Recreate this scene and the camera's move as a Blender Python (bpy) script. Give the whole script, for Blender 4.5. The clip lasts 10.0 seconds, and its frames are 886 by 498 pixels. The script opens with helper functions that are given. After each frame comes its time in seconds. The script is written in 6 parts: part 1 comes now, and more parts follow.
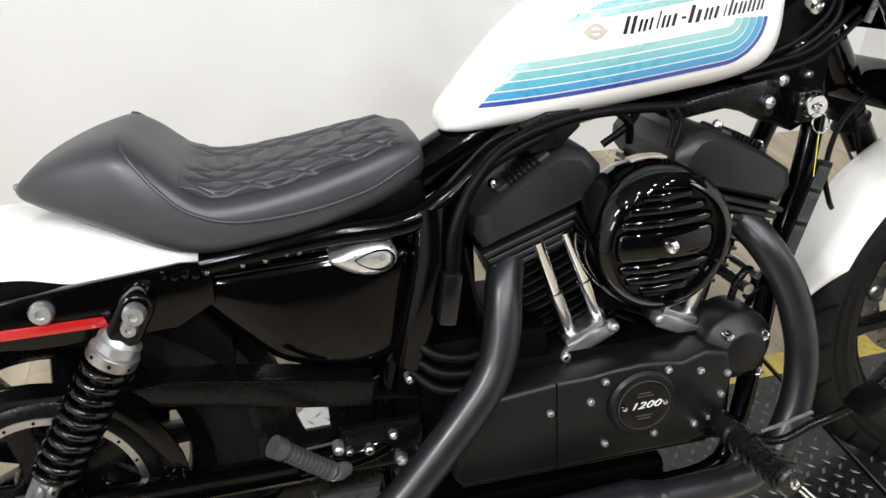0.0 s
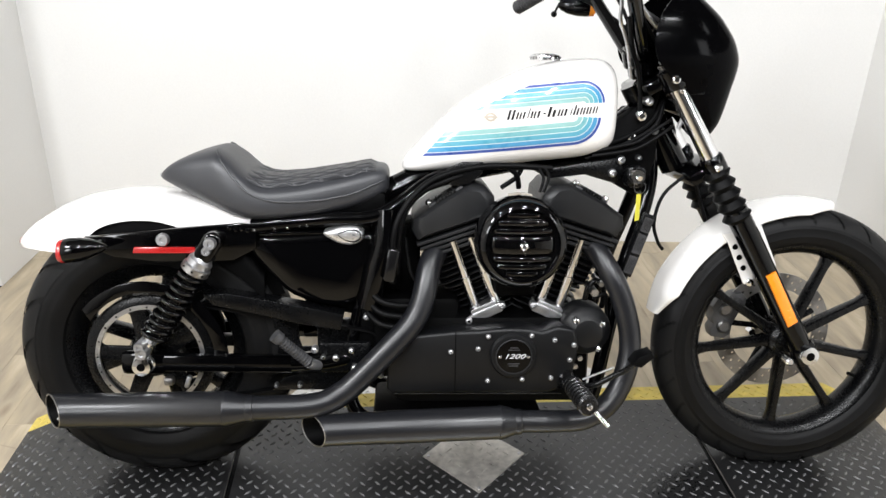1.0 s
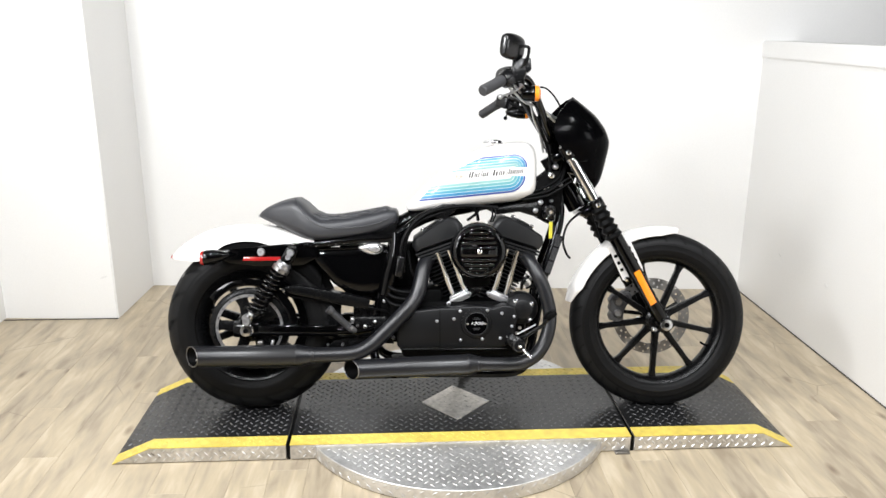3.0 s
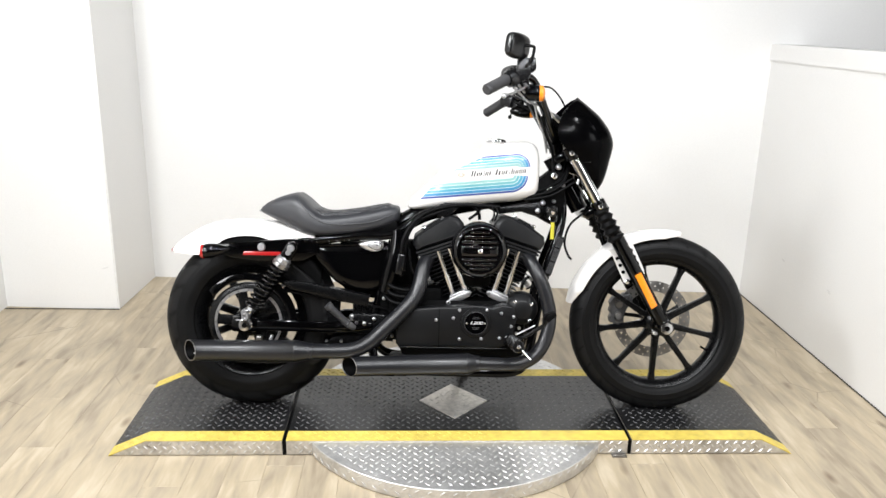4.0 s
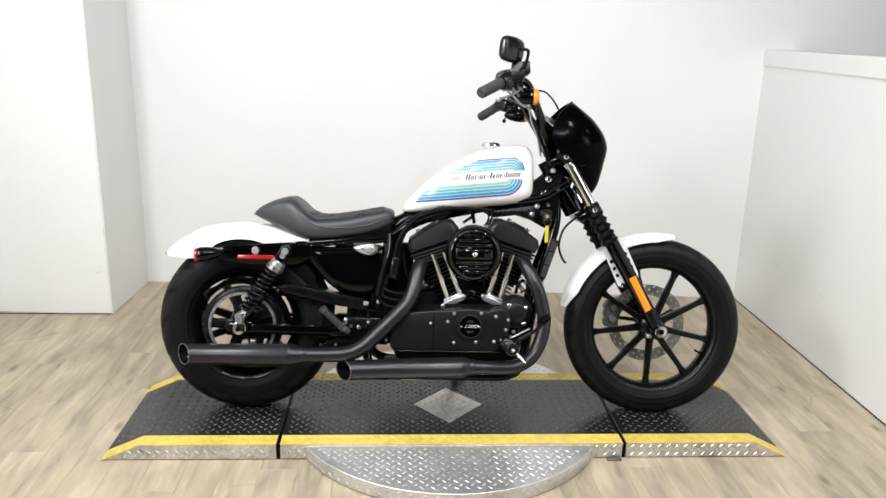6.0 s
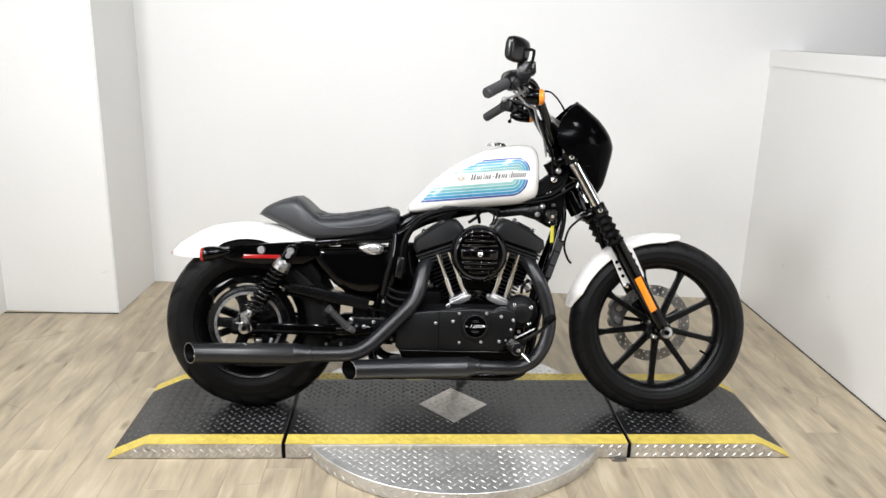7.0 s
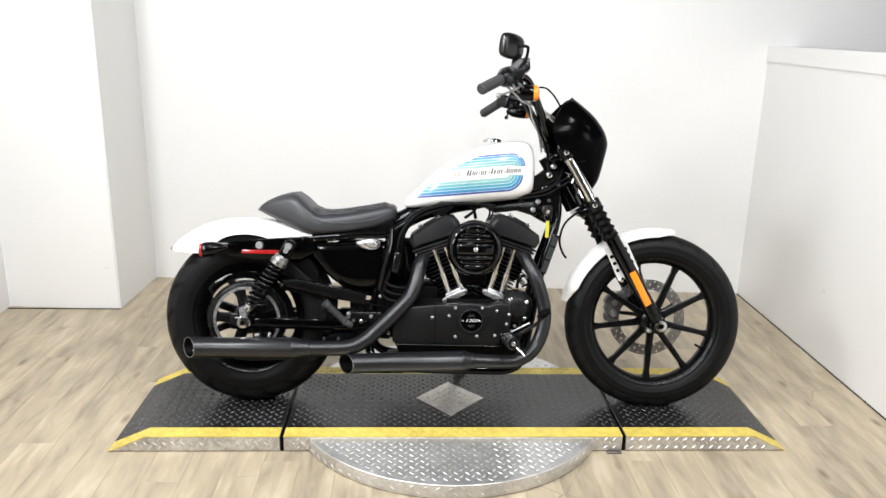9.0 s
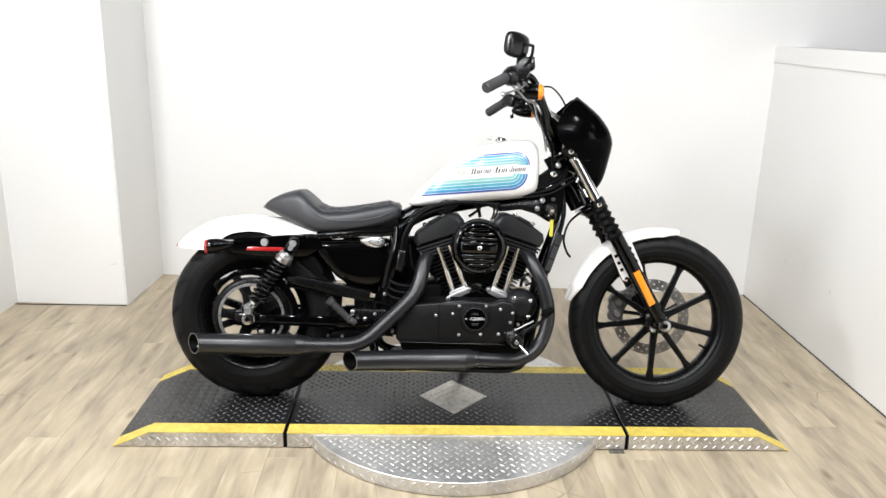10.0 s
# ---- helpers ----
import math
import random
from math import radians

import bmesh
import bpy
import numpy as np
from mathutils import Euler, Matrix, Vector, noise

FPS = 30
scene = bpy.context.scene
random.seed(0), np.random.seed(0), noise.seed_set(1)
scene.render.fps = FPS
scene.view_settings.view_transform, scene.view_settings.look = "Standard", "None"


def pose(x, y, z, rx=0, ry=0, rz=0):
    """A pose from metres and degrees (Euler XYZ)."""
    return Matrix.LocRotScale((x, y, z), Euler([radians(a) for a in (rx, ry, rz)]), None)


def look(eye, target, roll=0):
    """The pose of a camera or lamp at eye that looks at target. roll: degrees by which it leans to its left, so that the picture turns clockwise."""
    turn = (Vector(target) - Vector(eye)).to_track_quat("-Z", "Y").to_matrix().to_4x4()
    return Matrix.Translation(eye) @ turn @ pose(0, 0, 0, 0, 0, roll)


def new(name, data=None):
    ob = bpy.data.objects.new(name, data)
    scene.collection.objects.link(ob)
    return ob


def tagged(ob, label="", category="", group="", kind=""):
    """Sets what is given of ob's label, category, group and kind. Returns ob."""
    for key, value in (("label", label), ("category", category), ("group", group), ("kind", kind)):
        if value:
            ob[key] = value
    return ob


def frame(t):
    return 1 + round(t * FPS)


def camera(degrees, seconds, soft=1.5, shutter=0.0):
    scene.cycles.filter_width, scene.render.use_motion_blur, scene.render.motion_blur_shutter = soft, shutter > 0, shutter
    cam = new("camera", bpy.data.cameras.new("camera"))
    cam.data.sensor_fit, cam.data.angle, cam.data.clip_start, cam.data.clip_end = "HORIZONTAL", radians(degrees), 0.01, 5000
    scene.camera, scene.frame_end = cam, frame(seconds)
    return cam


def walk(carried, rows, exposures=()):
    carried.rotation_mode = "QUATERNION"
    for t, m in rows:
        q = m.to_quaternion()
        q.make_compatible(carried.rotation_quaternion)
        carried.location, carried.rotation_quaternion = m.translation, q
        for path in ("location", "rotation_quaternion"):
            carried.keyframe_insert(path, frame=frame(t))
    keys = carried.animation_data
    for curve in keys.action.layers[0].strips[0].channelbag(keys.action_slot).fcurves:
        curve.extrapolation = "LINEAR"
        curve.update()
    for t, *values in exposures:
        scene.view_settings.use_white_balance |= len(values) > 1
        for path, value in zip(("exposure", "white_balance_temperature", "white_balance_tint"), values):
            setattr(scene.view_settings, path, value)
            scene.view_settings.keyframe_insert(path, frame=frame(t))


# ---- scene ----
cam = camera(59.3, 10.0)
PATH = [
    (0, (0.329, -0.818, 1.231), (0.748, 0.808, 0.144), -0.8),
    (0.3, (0.396, -1.011, 1.265), (0.561, 0.724, 0.284), -0.1),
    (0.5, (0.465, -1.15, 1.305), (0.627, 0.585, 0.323), 2.5),
    (0.6, (0.497, -1.225, 1.323), (0.635, 0.532, 0.378), 1.7),
    (1, (0.527, -1.56, 1.355), (0.677, 0.257, 0.532), 1.4),
    (1.4, (0.562, -1.879, 1.406), (0.632, -0.011, 0.695), -0.1),
    (1.5, (0.564, -1.954, 1.406), (0.632, -0.077, 0.717), 0.9),
    (2, (0.641, -2.29, 1.448), (0.665, -0.394, 0.811), 0.7),
    (2.2, (0.614, -2.401, 1.433), (0.671, -0.499, 0.816), 0.8),
    (3.5, (0.538, -2.717, 1.464), (0.655, -0.796, 0.919), 0.3),
    (4, (0.557, -2.662, 1.46), (0.656, -0.746, 0.893), 1.4),
    (4.5, (0.553, -2.645, 1.45), (0.657, -0.728, 0.89), 1.6),
    (5, (0.558, -2.644, 1.446), (0.667, -0.728, 0.883), 1.2),
    (5.5, (0.556, -2.656, 1.45), (0.675, -0.738, 0.894), 1.5),
    (7, (0.556, -2.669, 1.446), (0.656, -0.748, 0.898), 1.5),
    (7.5, (0.556, -2.672, 1.446), (0.665, -0.752, 0.894), 1.5),
    (8, (0.56, -2.683, 1.447), (0.672, -0.764, 0.894), 1.6),
    (8.5, (0.57, -2.692, 1.45), (0.674, -0.774, 0.893), 1.5),
    (9, (0.584, -2.698, 1.448), (0.673, -0.779, 0.892), 1.3),
    (9.5, (0.591, -2.702, 1.447), (0.664, -0.783, 0.89), 1.5),
    (10, (0.597, -2.706, 1.443), (0.666, -0.786, 0.887), 1.5),
]
EXPO = [(0.0, -0.24), (1.0, -0.13), (2.0, -0.04), (3.5, -0.06), (4.5, -0.10), (5.5, -0.24), (7.0, -0.33), (8.0, -0.28), (9.0, -0.18), (10.0, -0.13)]
walk(cam, [(t, look(eye, target, roll)) for t, eye, target, roll in PATH], EXPO)

# ---- world and lamps ----
world = bpy.data.worlds.new("world")
scene.world = world
world.use_nodes = True
world.node_tree.nodes["Background"].inputs["Color"].default_value = (0.9, 0.95, 1.0, 1)
world.node_tree.nodes["Background"].inputs["Strength"].default_value = 0.05


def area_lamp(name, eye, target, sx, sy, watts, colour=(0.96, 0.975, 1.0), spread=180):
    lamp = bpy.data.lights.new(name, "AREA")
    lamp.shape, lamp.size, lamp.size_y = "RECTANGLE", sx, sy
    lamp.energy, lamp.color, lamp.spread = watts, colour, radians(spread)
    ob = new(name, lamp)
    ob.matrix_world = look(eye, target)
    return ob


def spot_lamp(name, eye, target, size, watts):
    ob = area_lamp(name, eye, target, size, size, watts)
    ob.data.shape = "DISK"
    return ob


# Rows of unseen overhead lights, inferred from dotted glints on the gloss parts.
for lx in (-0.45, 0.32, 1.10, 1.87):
    spot_lamp("unseen_overhead_light", (lx, -2.55, 2.60), (lx + (0.75 - lx) * 0.3, 0.2, 0.30), 0.10, 11)
    spot_lamp("unseen_overhead_light", (lx, -2.00, 2.60), (lx + (0.75 - lx) * 0.3, 0.2, 0.30), 0.10, 11)
    spot_lamp("unseen_overhead_light", (lx, -1.10, 2.62), (lx + (0.75 - lx) * 0.2, 0.7, 0), 0.13, 11)
# Extra unseen light added to brighten the half wall.
spot_lamp("unseen_overhead_light", (-1.25, -1.2, 2.35), (2.45, 0.3, 0.70), 0.45, 46)
# Unseen fill light added on the right.
area_lamp("side_fill_light", (2.28, -1.0, 1.55), (1.3, 0.7, 0.7), 0.30, 0.45, 5)
# Extra unseen light added for the back wall beyond the half wall.
spot_lamp("unseen_overhead_light", (3.2, -0.9, 2.60), (3.2, 0.9, 0.9), 0.4, 5)
# Unseen fill light added on the left for floor and lower walls.
area_lamp("side_fill_light", (-1.2, -2.0, 1.55), (1.8, 0.8, 0.3), 0.4, 0.5, 18)


# ---- materials ----
def material(name, base, rough=0.5, metal=0.0, vary=0.15, scale=8.0, fine=60.0, bump=0.0, coat=0.0, coat_rough=0.03,
             spec=0.5, rough_vary=0.08, stretch=(1, 1, 1), second=None, sheen=0.0):
    """A principled surface whose colour and gloss vary at two scales, with a fine relief."""
    m = bpy.data.materials.new(name)
    m.use_nodes = True
    t = m.node_tree
    n, link = t.nodes, t.links.new
    p = n["Principled BSDF"]
    geo = n.new("ShaderNodeTexCoord")
    mapping = n.new("ShaderNodeMapping")
    mapping.inputs["Scale"].default_value = stretch
    link(geo.outputs["Object"], mapping.inputs["Vector"])
    big, small = n.new("ShaderNodeTexNoise"), n.new("ShaderNodeTexNoise")
    for tex, s, d in ((big, scale, 3), (small, fine, 4)):
        tex.inputs["Scale"].default_value, tex.inputs["Detail"].default_value = s, d
        link(mapping.outputs["Vector"], tex.inputs["Vector"])
    add = n.new("ShaderNodeMath")
    add.operation = "ADD"
    link(big.outputs["Fac"], add.inputs[0])
    link(small.outputs["Fac"], add.inputs[1])
    ramp = n.new("ShaderNodeMapRange")
    ramp.inputs["From Min"].default_value, ramp.inputs["From Max"].default_value = 0.65, 1.35
    link(add.outputs[0], ramp.inputs["Value"])
    mix = n.new("ShaderNodeMix")
    mix.data_type = "RGBA"
    low = second or [c * (1 - vary) for c in base]
    high = base if second else [min(1, c * (1 + vary)) for c in base]
    mix.inputs[6].default_value, mix.inputs[7].default_value = (*low, 1), (*high, 1)
    link(ramp.outputs["Result"], mix.inputs["Factor"])
    link(mix.outputs[2], p.inputs["Base Color"])
    rr = n.new("ShaderNodeMapRange")
    rr.inputs["From Min"].default_value, rr.inputs["From Max"].default_value = 0.65, 1.35
    rr.inputs["To Min"].default_value, rr.inputs["To Max"].default_value = max(0.02, rough - rough_vary), min(1, rough + rough_vary)
    link(add.outputs[0], rr.inputs["Value"])
    link(rr.outputs["Result"], p.inputs["Roughness"])
    p.inputs["Metallic"].default_value = metal
    p.inputs["Specular IOR Level"].default_value = spec
    p.inputs["Coat Weight"].default_value, p.inputs["Coat Roughness"].default_value = coat, coat_rough
    p.inputs["Sheen Weight"].default_value = sheen
    if bump:
        b = n.new("ShaderNodeBump")
        b.inputs["Strength"].default_value, b.inputs["Distance"].default_value = 1.0, bump
        link(small.outputs["Fac"], b.inputs["Height"])
        link(b.outputs["Normal"], p.inputs["Normal"])
    return m


# Colour of the unseen closing walls, dark so that gloss parts reflect little.
DARK_WALL = material("dark_unseen_wall_paint", (0.09, 0.088, 0.085), 0.7, vary=0.06, scale=1.5, fine=90)
WALL = material("white_wall_paint", (0.80, 0.795, 0.78), 0.55, vary=0.025, scale=1.3, fine=140, bump=0.0004)
CEILING = material("dark_unseen_ceiling_paint", (0.13, 0.128, 0.125), 0.8, vary=0.03, scale=2, fine=90, bump=0.0004)
GLOSS_BLACK = material("gloss_black_paint", (0.0008, 0.0008, 0.0010), 0.06, vary=0.2, rough_vary=0.03, spec=0.27)
SATIN_BLACK = material("satin_black_coating", (0.0019, 0.0020, 0.0023), 0.27, vary=0.25, fine=240, bump=0.00004, spec=0.22)
EXHAUST_BLACK = material("satin_black_exhaust", (0.0078, 0.0082, 0.0100), 0.32, vary=0.1, scale=5, fine=40, rough_vary=0.03, spec=0.5)
WRINKLE_BLACK = material("wrinkle_black_engine", (0.0034, 0.0036, 0.0042), 0.40, vary=0.25, fine=420, bump=0.00012, spec=0.32)
# Wrinkle black made lighter: the rocker covers' stronger light is in the colour.
LIT_ROCKER_BLACK = material("lit_rocker_wrinkle_black", (0.0085, 0.0088, 0.0096), 0.42, vary=0.2, fine=420, bump=0.00014, spec=0.4)
# Near-black metal; the shade of recesses and inner parts is in its colour.
DARK_CAVITY = material("black_metal_recess_shade", (0.0008, 0.0008, 0.0009), 0.55, vary=0.4, scale=20, fine=120, bump=0.0002, spec=0.05)
RUBBER = material("tyre_rubber", (0.0036, 0.0036, 0.0038), 0.46, vary=0.3, scale=14, fine=200, bump=0.00018, spec=0.14)
SOFT_RUBBER = material("black_rubber", (0.0016, 0.0016, 0.0018), 0.46, vary=0.2, fine=220, bump=0.0001, spec=0.10)
TREAD_RUBBER = material("tyre_tread_rubber", (0.0052, 0.0052, 0.0055), 0.50, vary=0.3, scale=20, fine=160, bump=0.0002, spec=0.2)
SCUFF = material("wall_scuff", (0.72, 0.715, 0.70), 0.6, vary=0.05, scale=30)
ZINC = material("zinc_plated_steel", (0.44, 0.44, 0.45), 0.38, metal=0.9, vary=0.12, fine=150)
CHROME = material("chrome", (0.78, 0.78, 0.79), 0.10, metal=1.0, vary=0.05, rough_vary=0.05)
STEEL = material("brushed_steel", (0.55, 0.55, 0.56), 0.32, metal=1.0, vary=0.12, scale=20, fine=200, stretch=(1, 1, 6))
CAST_ALU = material("cast_aluminium", (0.76, 0.76, 0.77), 0.30, metal=0.9, vary=0.10, fine=160, bump=0.0001)
DISC_STEEL = material("brake_disc_steel", (0.31, 0.30, 0.29), 0.38, metal=1.0, vary=0.18, scale=12, fine=150)
WHITE_PAINT = material("white_tank_paint", (0.80, 0.78, 0.755), 0.25, vary=0.015, coat=1.0, rough_vary=0.03)
LEATHER = material("black_vinyl_leather", (0.0265, 0.0275, 0.0315), 0.44, vary=0.2, scale=10, fine=330, bump=0.00015, spec=0.6)
QUILT = material("black_quilted_leather", (0.0225, 0.0232, 0.0265), 0.45, vary=0.2, scale=10, fine=330, bump=0.0002, spec=0.55)
AMBER = material("amber_lens", (0.85, 0.25, 0.015), 0.2, vary=0.08, coat=0.8)
RED_LENS = material("red_lens", (0.34, 0.010, 0.010), 0.2, vary=0.1, coat=0.8)
YELLOW_TAG = material("yellow_key_tag", (0.72, 0.66, 0.05), 0.6, vary=0.1)
ALU_TREAD = material("aluminium_tread_plate", (0.66, 0.655, 0.645), 0.42, metal=0.75, vary=0.2, scale=5, fine=70, rough_vary=0.13, bump=0.0001)
BLACK_TREAD = material("black_grip_coating", (0.0090, 0.0090, 0.0094), 0.35, vary=0.5, scale=4, fine=120, rough_vary=0.10, bump=0.0002, spec=0.62)
# Paler coating for the deck lugs: highlights put into the colour, along with wear.
PALE_LUGS = material("worn_lug_highlight_coating", (0.075, 0.0755, 0.077), 0.37, vary=0.45, scale=5, fine=100, spec=0.65, rough_vary=0.1)
YELLOW_TREAD = material("worn_yellow_paint", (0.67, 0.52, 0.105), 0.5, vary=0.22, scale=7, fine=45, rough_vary=0.1, bump=0.0001)
GREY_LABEL = material("grey_label_print", (0.032, 0.032, 0.034), 0.45, vary=0.15)
INK_BLACK = material("black_decal", (0.012, 0.012, 0.013), 0.3, coat=0.8)
NAVY = material("navy_decal", (0.018, 0.055, 0.27), 0.3, vary=0.06, coat=0.8)
BLUE = material("blue_decal", (0.045, 0.24, 0.43), 0.3, vary=0.06, coat=0.8)
CYAN = material("cyan_decal", (0.085, 0.315, 0.41), 0.3, vary=0.06, coat=0.8)
TEAL = material("teal_decal", (0.155, 0.37, 0.395), 0.3, vary=0.06, coat=0.8)
AQUA = material("aqua_decal", (0.25, 0.43, 0.415), 0.3, vary=0.06, coat=0.8)
SILVER_PRINT = material("silver_print", (0.62, 0.62, 0.63), 0.4, vary=0.05)
FRAME_BLACK = material("frame_black_powder_coat", (0.0008, 0.0008, 0.0010), 0.09, vary=0.2, rough_vary=0.04, spec=0.18)
TUBE_STEEL = material("polished_fork_steel", (0.82, 0.82, 0.83), 0.15, metal=1.0, vary=0.06, rough_vary=0.03)
TAN = material("tan_decal", (0.42, 0.37, 0.31), 0.35, vary=0.06, coat=0.6)
SMOKE = material("smoked_windscreen", (0.0012, 0.0012, 0.0014), 0.13, vary=0.2, rough_vary=0.03, spec=0.035)
GREY_RUBBER = material("dusty_grey_rubber", (0.034, 0.034, 0.036), 0.55, vary=0.2, scale=20)
WET_GLOSS = material("air_cleaner_gloss_black", (0.0010, 0.0010, 0.0012), 0.045, vary=0.2, rough_vary=0.02, spec=0.4)
CALIPER_GREY = material("dull_caliper_grey", (0.10, 0.10, 0.102), 0.45, metal=0.6, vary=0.2, scale=20)
# Dirty plate; its warm tint puts the floor's reflection into the colour.
DIRTY_WARM_PLATE = material("dirty_floor_tinted_plate", (0.56, 0.535, 0.495), 0.42, metal=0.7, vary=0.35, scale=12, fine=60, rough_vary=0.15, bump=0.0002)
PLASTIC = material("black_plastic", (0.0045, 0.0045, 0.0050), 0.24, vary=0.2, fine=200, bump=0.00003, spec=0.4)


def wood_material():
    m = bpy.data.materials.new("oak_vinyl_plank")
    m.use_nodes = True
    t = m.node_tree
    n, link = t.nodes, t.links.new
    p = n["Principled BSDF"]
    co, info = n.new("ShaderNodeTexCoord"), n.new("ShaderNodeObjectInfo")
    shift = n.new("ShaderNodeVectorMath")
    shift.operation = "MULTIPLY_ADD"
    shift.inputs[1].default_value = (1, 1, 1)
    comb = n.new("ShaderNodeCombineXYZ")
    big = n.new("ShaderNodeMath")
    big.operation = "MULTIPLY"
    big.inputs[1].default_value = 37.0
    link(info.outputs["Random"], big.inputs[0])
    for k in (0, 1, 2):
        link(big.outputs[0], comb.inputs[k])
    link(co.outputs["Object"], shift.inputs[0])
    link(comb.outputs[0], shift.inputs[2])
    streak_map, patch_map = n.new("ShaderNodeMapping"), n.new("ShaderNodeMapping")
    streak_map.inputs["Scale"].default_value, patch_map.inputs["Scale"].default_value = (30, 4.5, 1), (15, 3.0, 1)
    streak, patch = n.new("ShaderNodeTexNoise"), n.new("ShaderNodeTexNoise")
    for mp, tex, s, d, dist in ((streak_map, streak, 1.0, 6, 0.6), (patch_map, patch, 1.0, 3, 0.5)):
        tex.inputs["Scale"].default_value, tex.inputs["Detail"].default_value, tex.inputs["Distortion"].default_value = s, d, dist
        link(shift.outputs[0], mp.inputs["Vector"])
        link(mp.outputs[0], tex.inputs["Vector"])
    tone = n.new("ShaderNodeValToRGB")
    e = tone.color_ramp.elements
    e[0].position, e[0].color = 0.34, (0.290, 0.238, 0.168, 1)
    e[1].position, e[1].color = 0.66, (0.555, 0.475, 0.350, 1)
    mid = e.new(0.45)
    mid.color = (0.388, 0.324, 0.234, 1)
    warm = e.new(0.54)
    warm.color = (0.455, 0.378, 0.262, 1)
    mixf = n.new("ShaderNodeMath")
    mixf.operation = "MULTIPLY_ADD"
    mixf.inputs[1].default_value = 0.40
    half = n.new("ShaderNodeMath")
    half.operation = "MULTIPLY"
    half.inputs[1].default_value = 0.60
    link(patch.outputs["Fac"], half.inputs[0])
    link(streak.outputs["Fac"], mixf.inputs[0])
    link(half.outputs[0], mixf.inputs[2])
    per = n.new("ShaderNodeMapRange")
    per.inputs["To Min"].default_value, per.inputs["To Max"].default_value = -0.035, 0.035
    link(info.outputs["Random"], per.inputs["Value"])
    total = n.new("ShaderNodeMath")
    link(mixf.outputs[0], total.inputs[0])
    link(per.outputs[0], total.inputs[1])
    link(total.outputs[0], tone.inputs["Fac"])
    knot = n.new("ShaderNodeTexVoronoi")
    knot_map = n.new("ShaderNodeMapping")
    knot_map.inputs["Scale"].default_value = (7.0, 2.6, 1)
    knot.inputs["Scale"].default_value = 1.0
    link(shift.outputs[0], knot_map.inputs["Vector"])
    link(knot_map.outputs[0], knot.inputs["Vector"])
    kr = n.new("ShaderNodeMapRange")
    kr.inputs["From Min"].default_value, kr.inputs["From Max"].default_value = 0.03, 0.13
    kr.inputs["To Min"].default_value, kr.inputs["To Max"].default_value = 0.75, 0.0
    link(knot.outputs["Distance"], kr.inputs["Value"])
    mix = n.new("ShaderNodeMix")
    mix.data_type = "RGBA"
    mix.inputs[7].default_value = (0.14, 0.095, 0.06, 1)
    link(kr.outputs[0], mix.inputs["Factor"])
    link(tone.outputs["Color"], mix.inputs[6])
    world_co, crack, gate = n.new("ShaderNodeNewGeometry"), n.new("ShaderNodeTexVoronoi"), n.new("ShaderNodeTexNoise")
    crack.feature = "DISTANCE_TO_EDGE"
    crack.inputs["Scale"].default_value, gate.inputs["Scale"].default_value = 3.1, 2.3
    link(world_co.outputs["Position"], crack.inputs["Vector"])
    link(world_co.outputs["Position"], gate.inputs["Vector"])
    line, few, both = n.new("ShaderNodeMapRange"), n.new("ShaderNodeMapRange"), n.new("ShaderNodeMath")
    line.inputs["From Min"].default_value, line.inputs["From Max"].default_value = 0.002, 0.010
    line.inputs["To Min"].default_value, line.inputs["To Max"].default_value = 0.5, 0.0
    few.inputs["From Min"].default_value, few.inputs["From Max"].default_value = 0.52, 0.62
    both.operation = "MULTIPLY"
    link(crack.outputs["Distance"], line.inputs["Value"])
    link(gate.outputs["Fac"], few.inputs["Value"])
    link(line.outputs[0], both.inputs[0])
    link(few.outputs[0], both.inputs[1])
    scratched = n.new("ShaderNodeMix")
    scratched.data_type = "RGBA"
    scratched.inputs[7].default_value = (0.16, 0.13, 0.10, 1)
    link(both.outputs[0], scratched.inputs["Factor"])
    link(mix.outputs[2], scratched.inputs[6])
    link(scratched.outputs[2], p.inputs["Base Color"])
    rough = n.new("ShaderNodeMapRange")
    rough.inputs["To Min"].default_value, rough.inputs["To Max"].default_value = 0.36, 0.52
    link(streak.outputs["Fac"], rough.inputs["Value"])
    link(rough.outputs[0], p.inputs["Roughness"])
    b = n.new("ShaderNodeBump")
    b.inputs["Distance"].default_value = 0.0004
    link(streak.outputs["Fac"], b.inputs["Height"])
    link(b.outputs["Normal"], p.inputs["Normal"])
    return m


WOOD = wood_material()
FLOOR_BASE = material("dark_floor_joint", (0.30, 0.25, 0.19), 0.7)


# ---- mesh helpers ----
def finish(name, bm, mat, parent=None, label="", sharp=38):
    """Links a bmesh as one mesh object."""
    bmesh.ops.recalc_face_normals(bm, faces=bm.faces)
    me = bpy.data.meshes.new(name)
    bm.to_mesh(me)
    bm.free()
    me.materials.append(mat)
    for poly in me.polygons:
        poly.use_smooth = True
    me.set_sharp_from_angle(angle=radians(sharp))
    ob = new(name, me)
    if parent:
        ob.parent = parent
    if label:
        ob["label"] = label
    return ob


part = finish


def box(bm, centre, size, bevel=0.0, turn=None, seg=2):
    made = bmesh.ops.create_cube(bm, size=1.0)["verts"]
    m = Matrix.Translation(centre) @ (turn or Matrix.Identity(4)) @ Matrix.Diagonal((*size, 1))
    bmesh.ops.transform(bm, matrix=m, verts=made)
    if bevel:
        edges = list({e for v in made for e in v.link_edges})
        bmesh.ops.bevel(bm, geom=edges, offset=bevel, segments=seg, affect="EDGES", profile=0.5)
    return bm


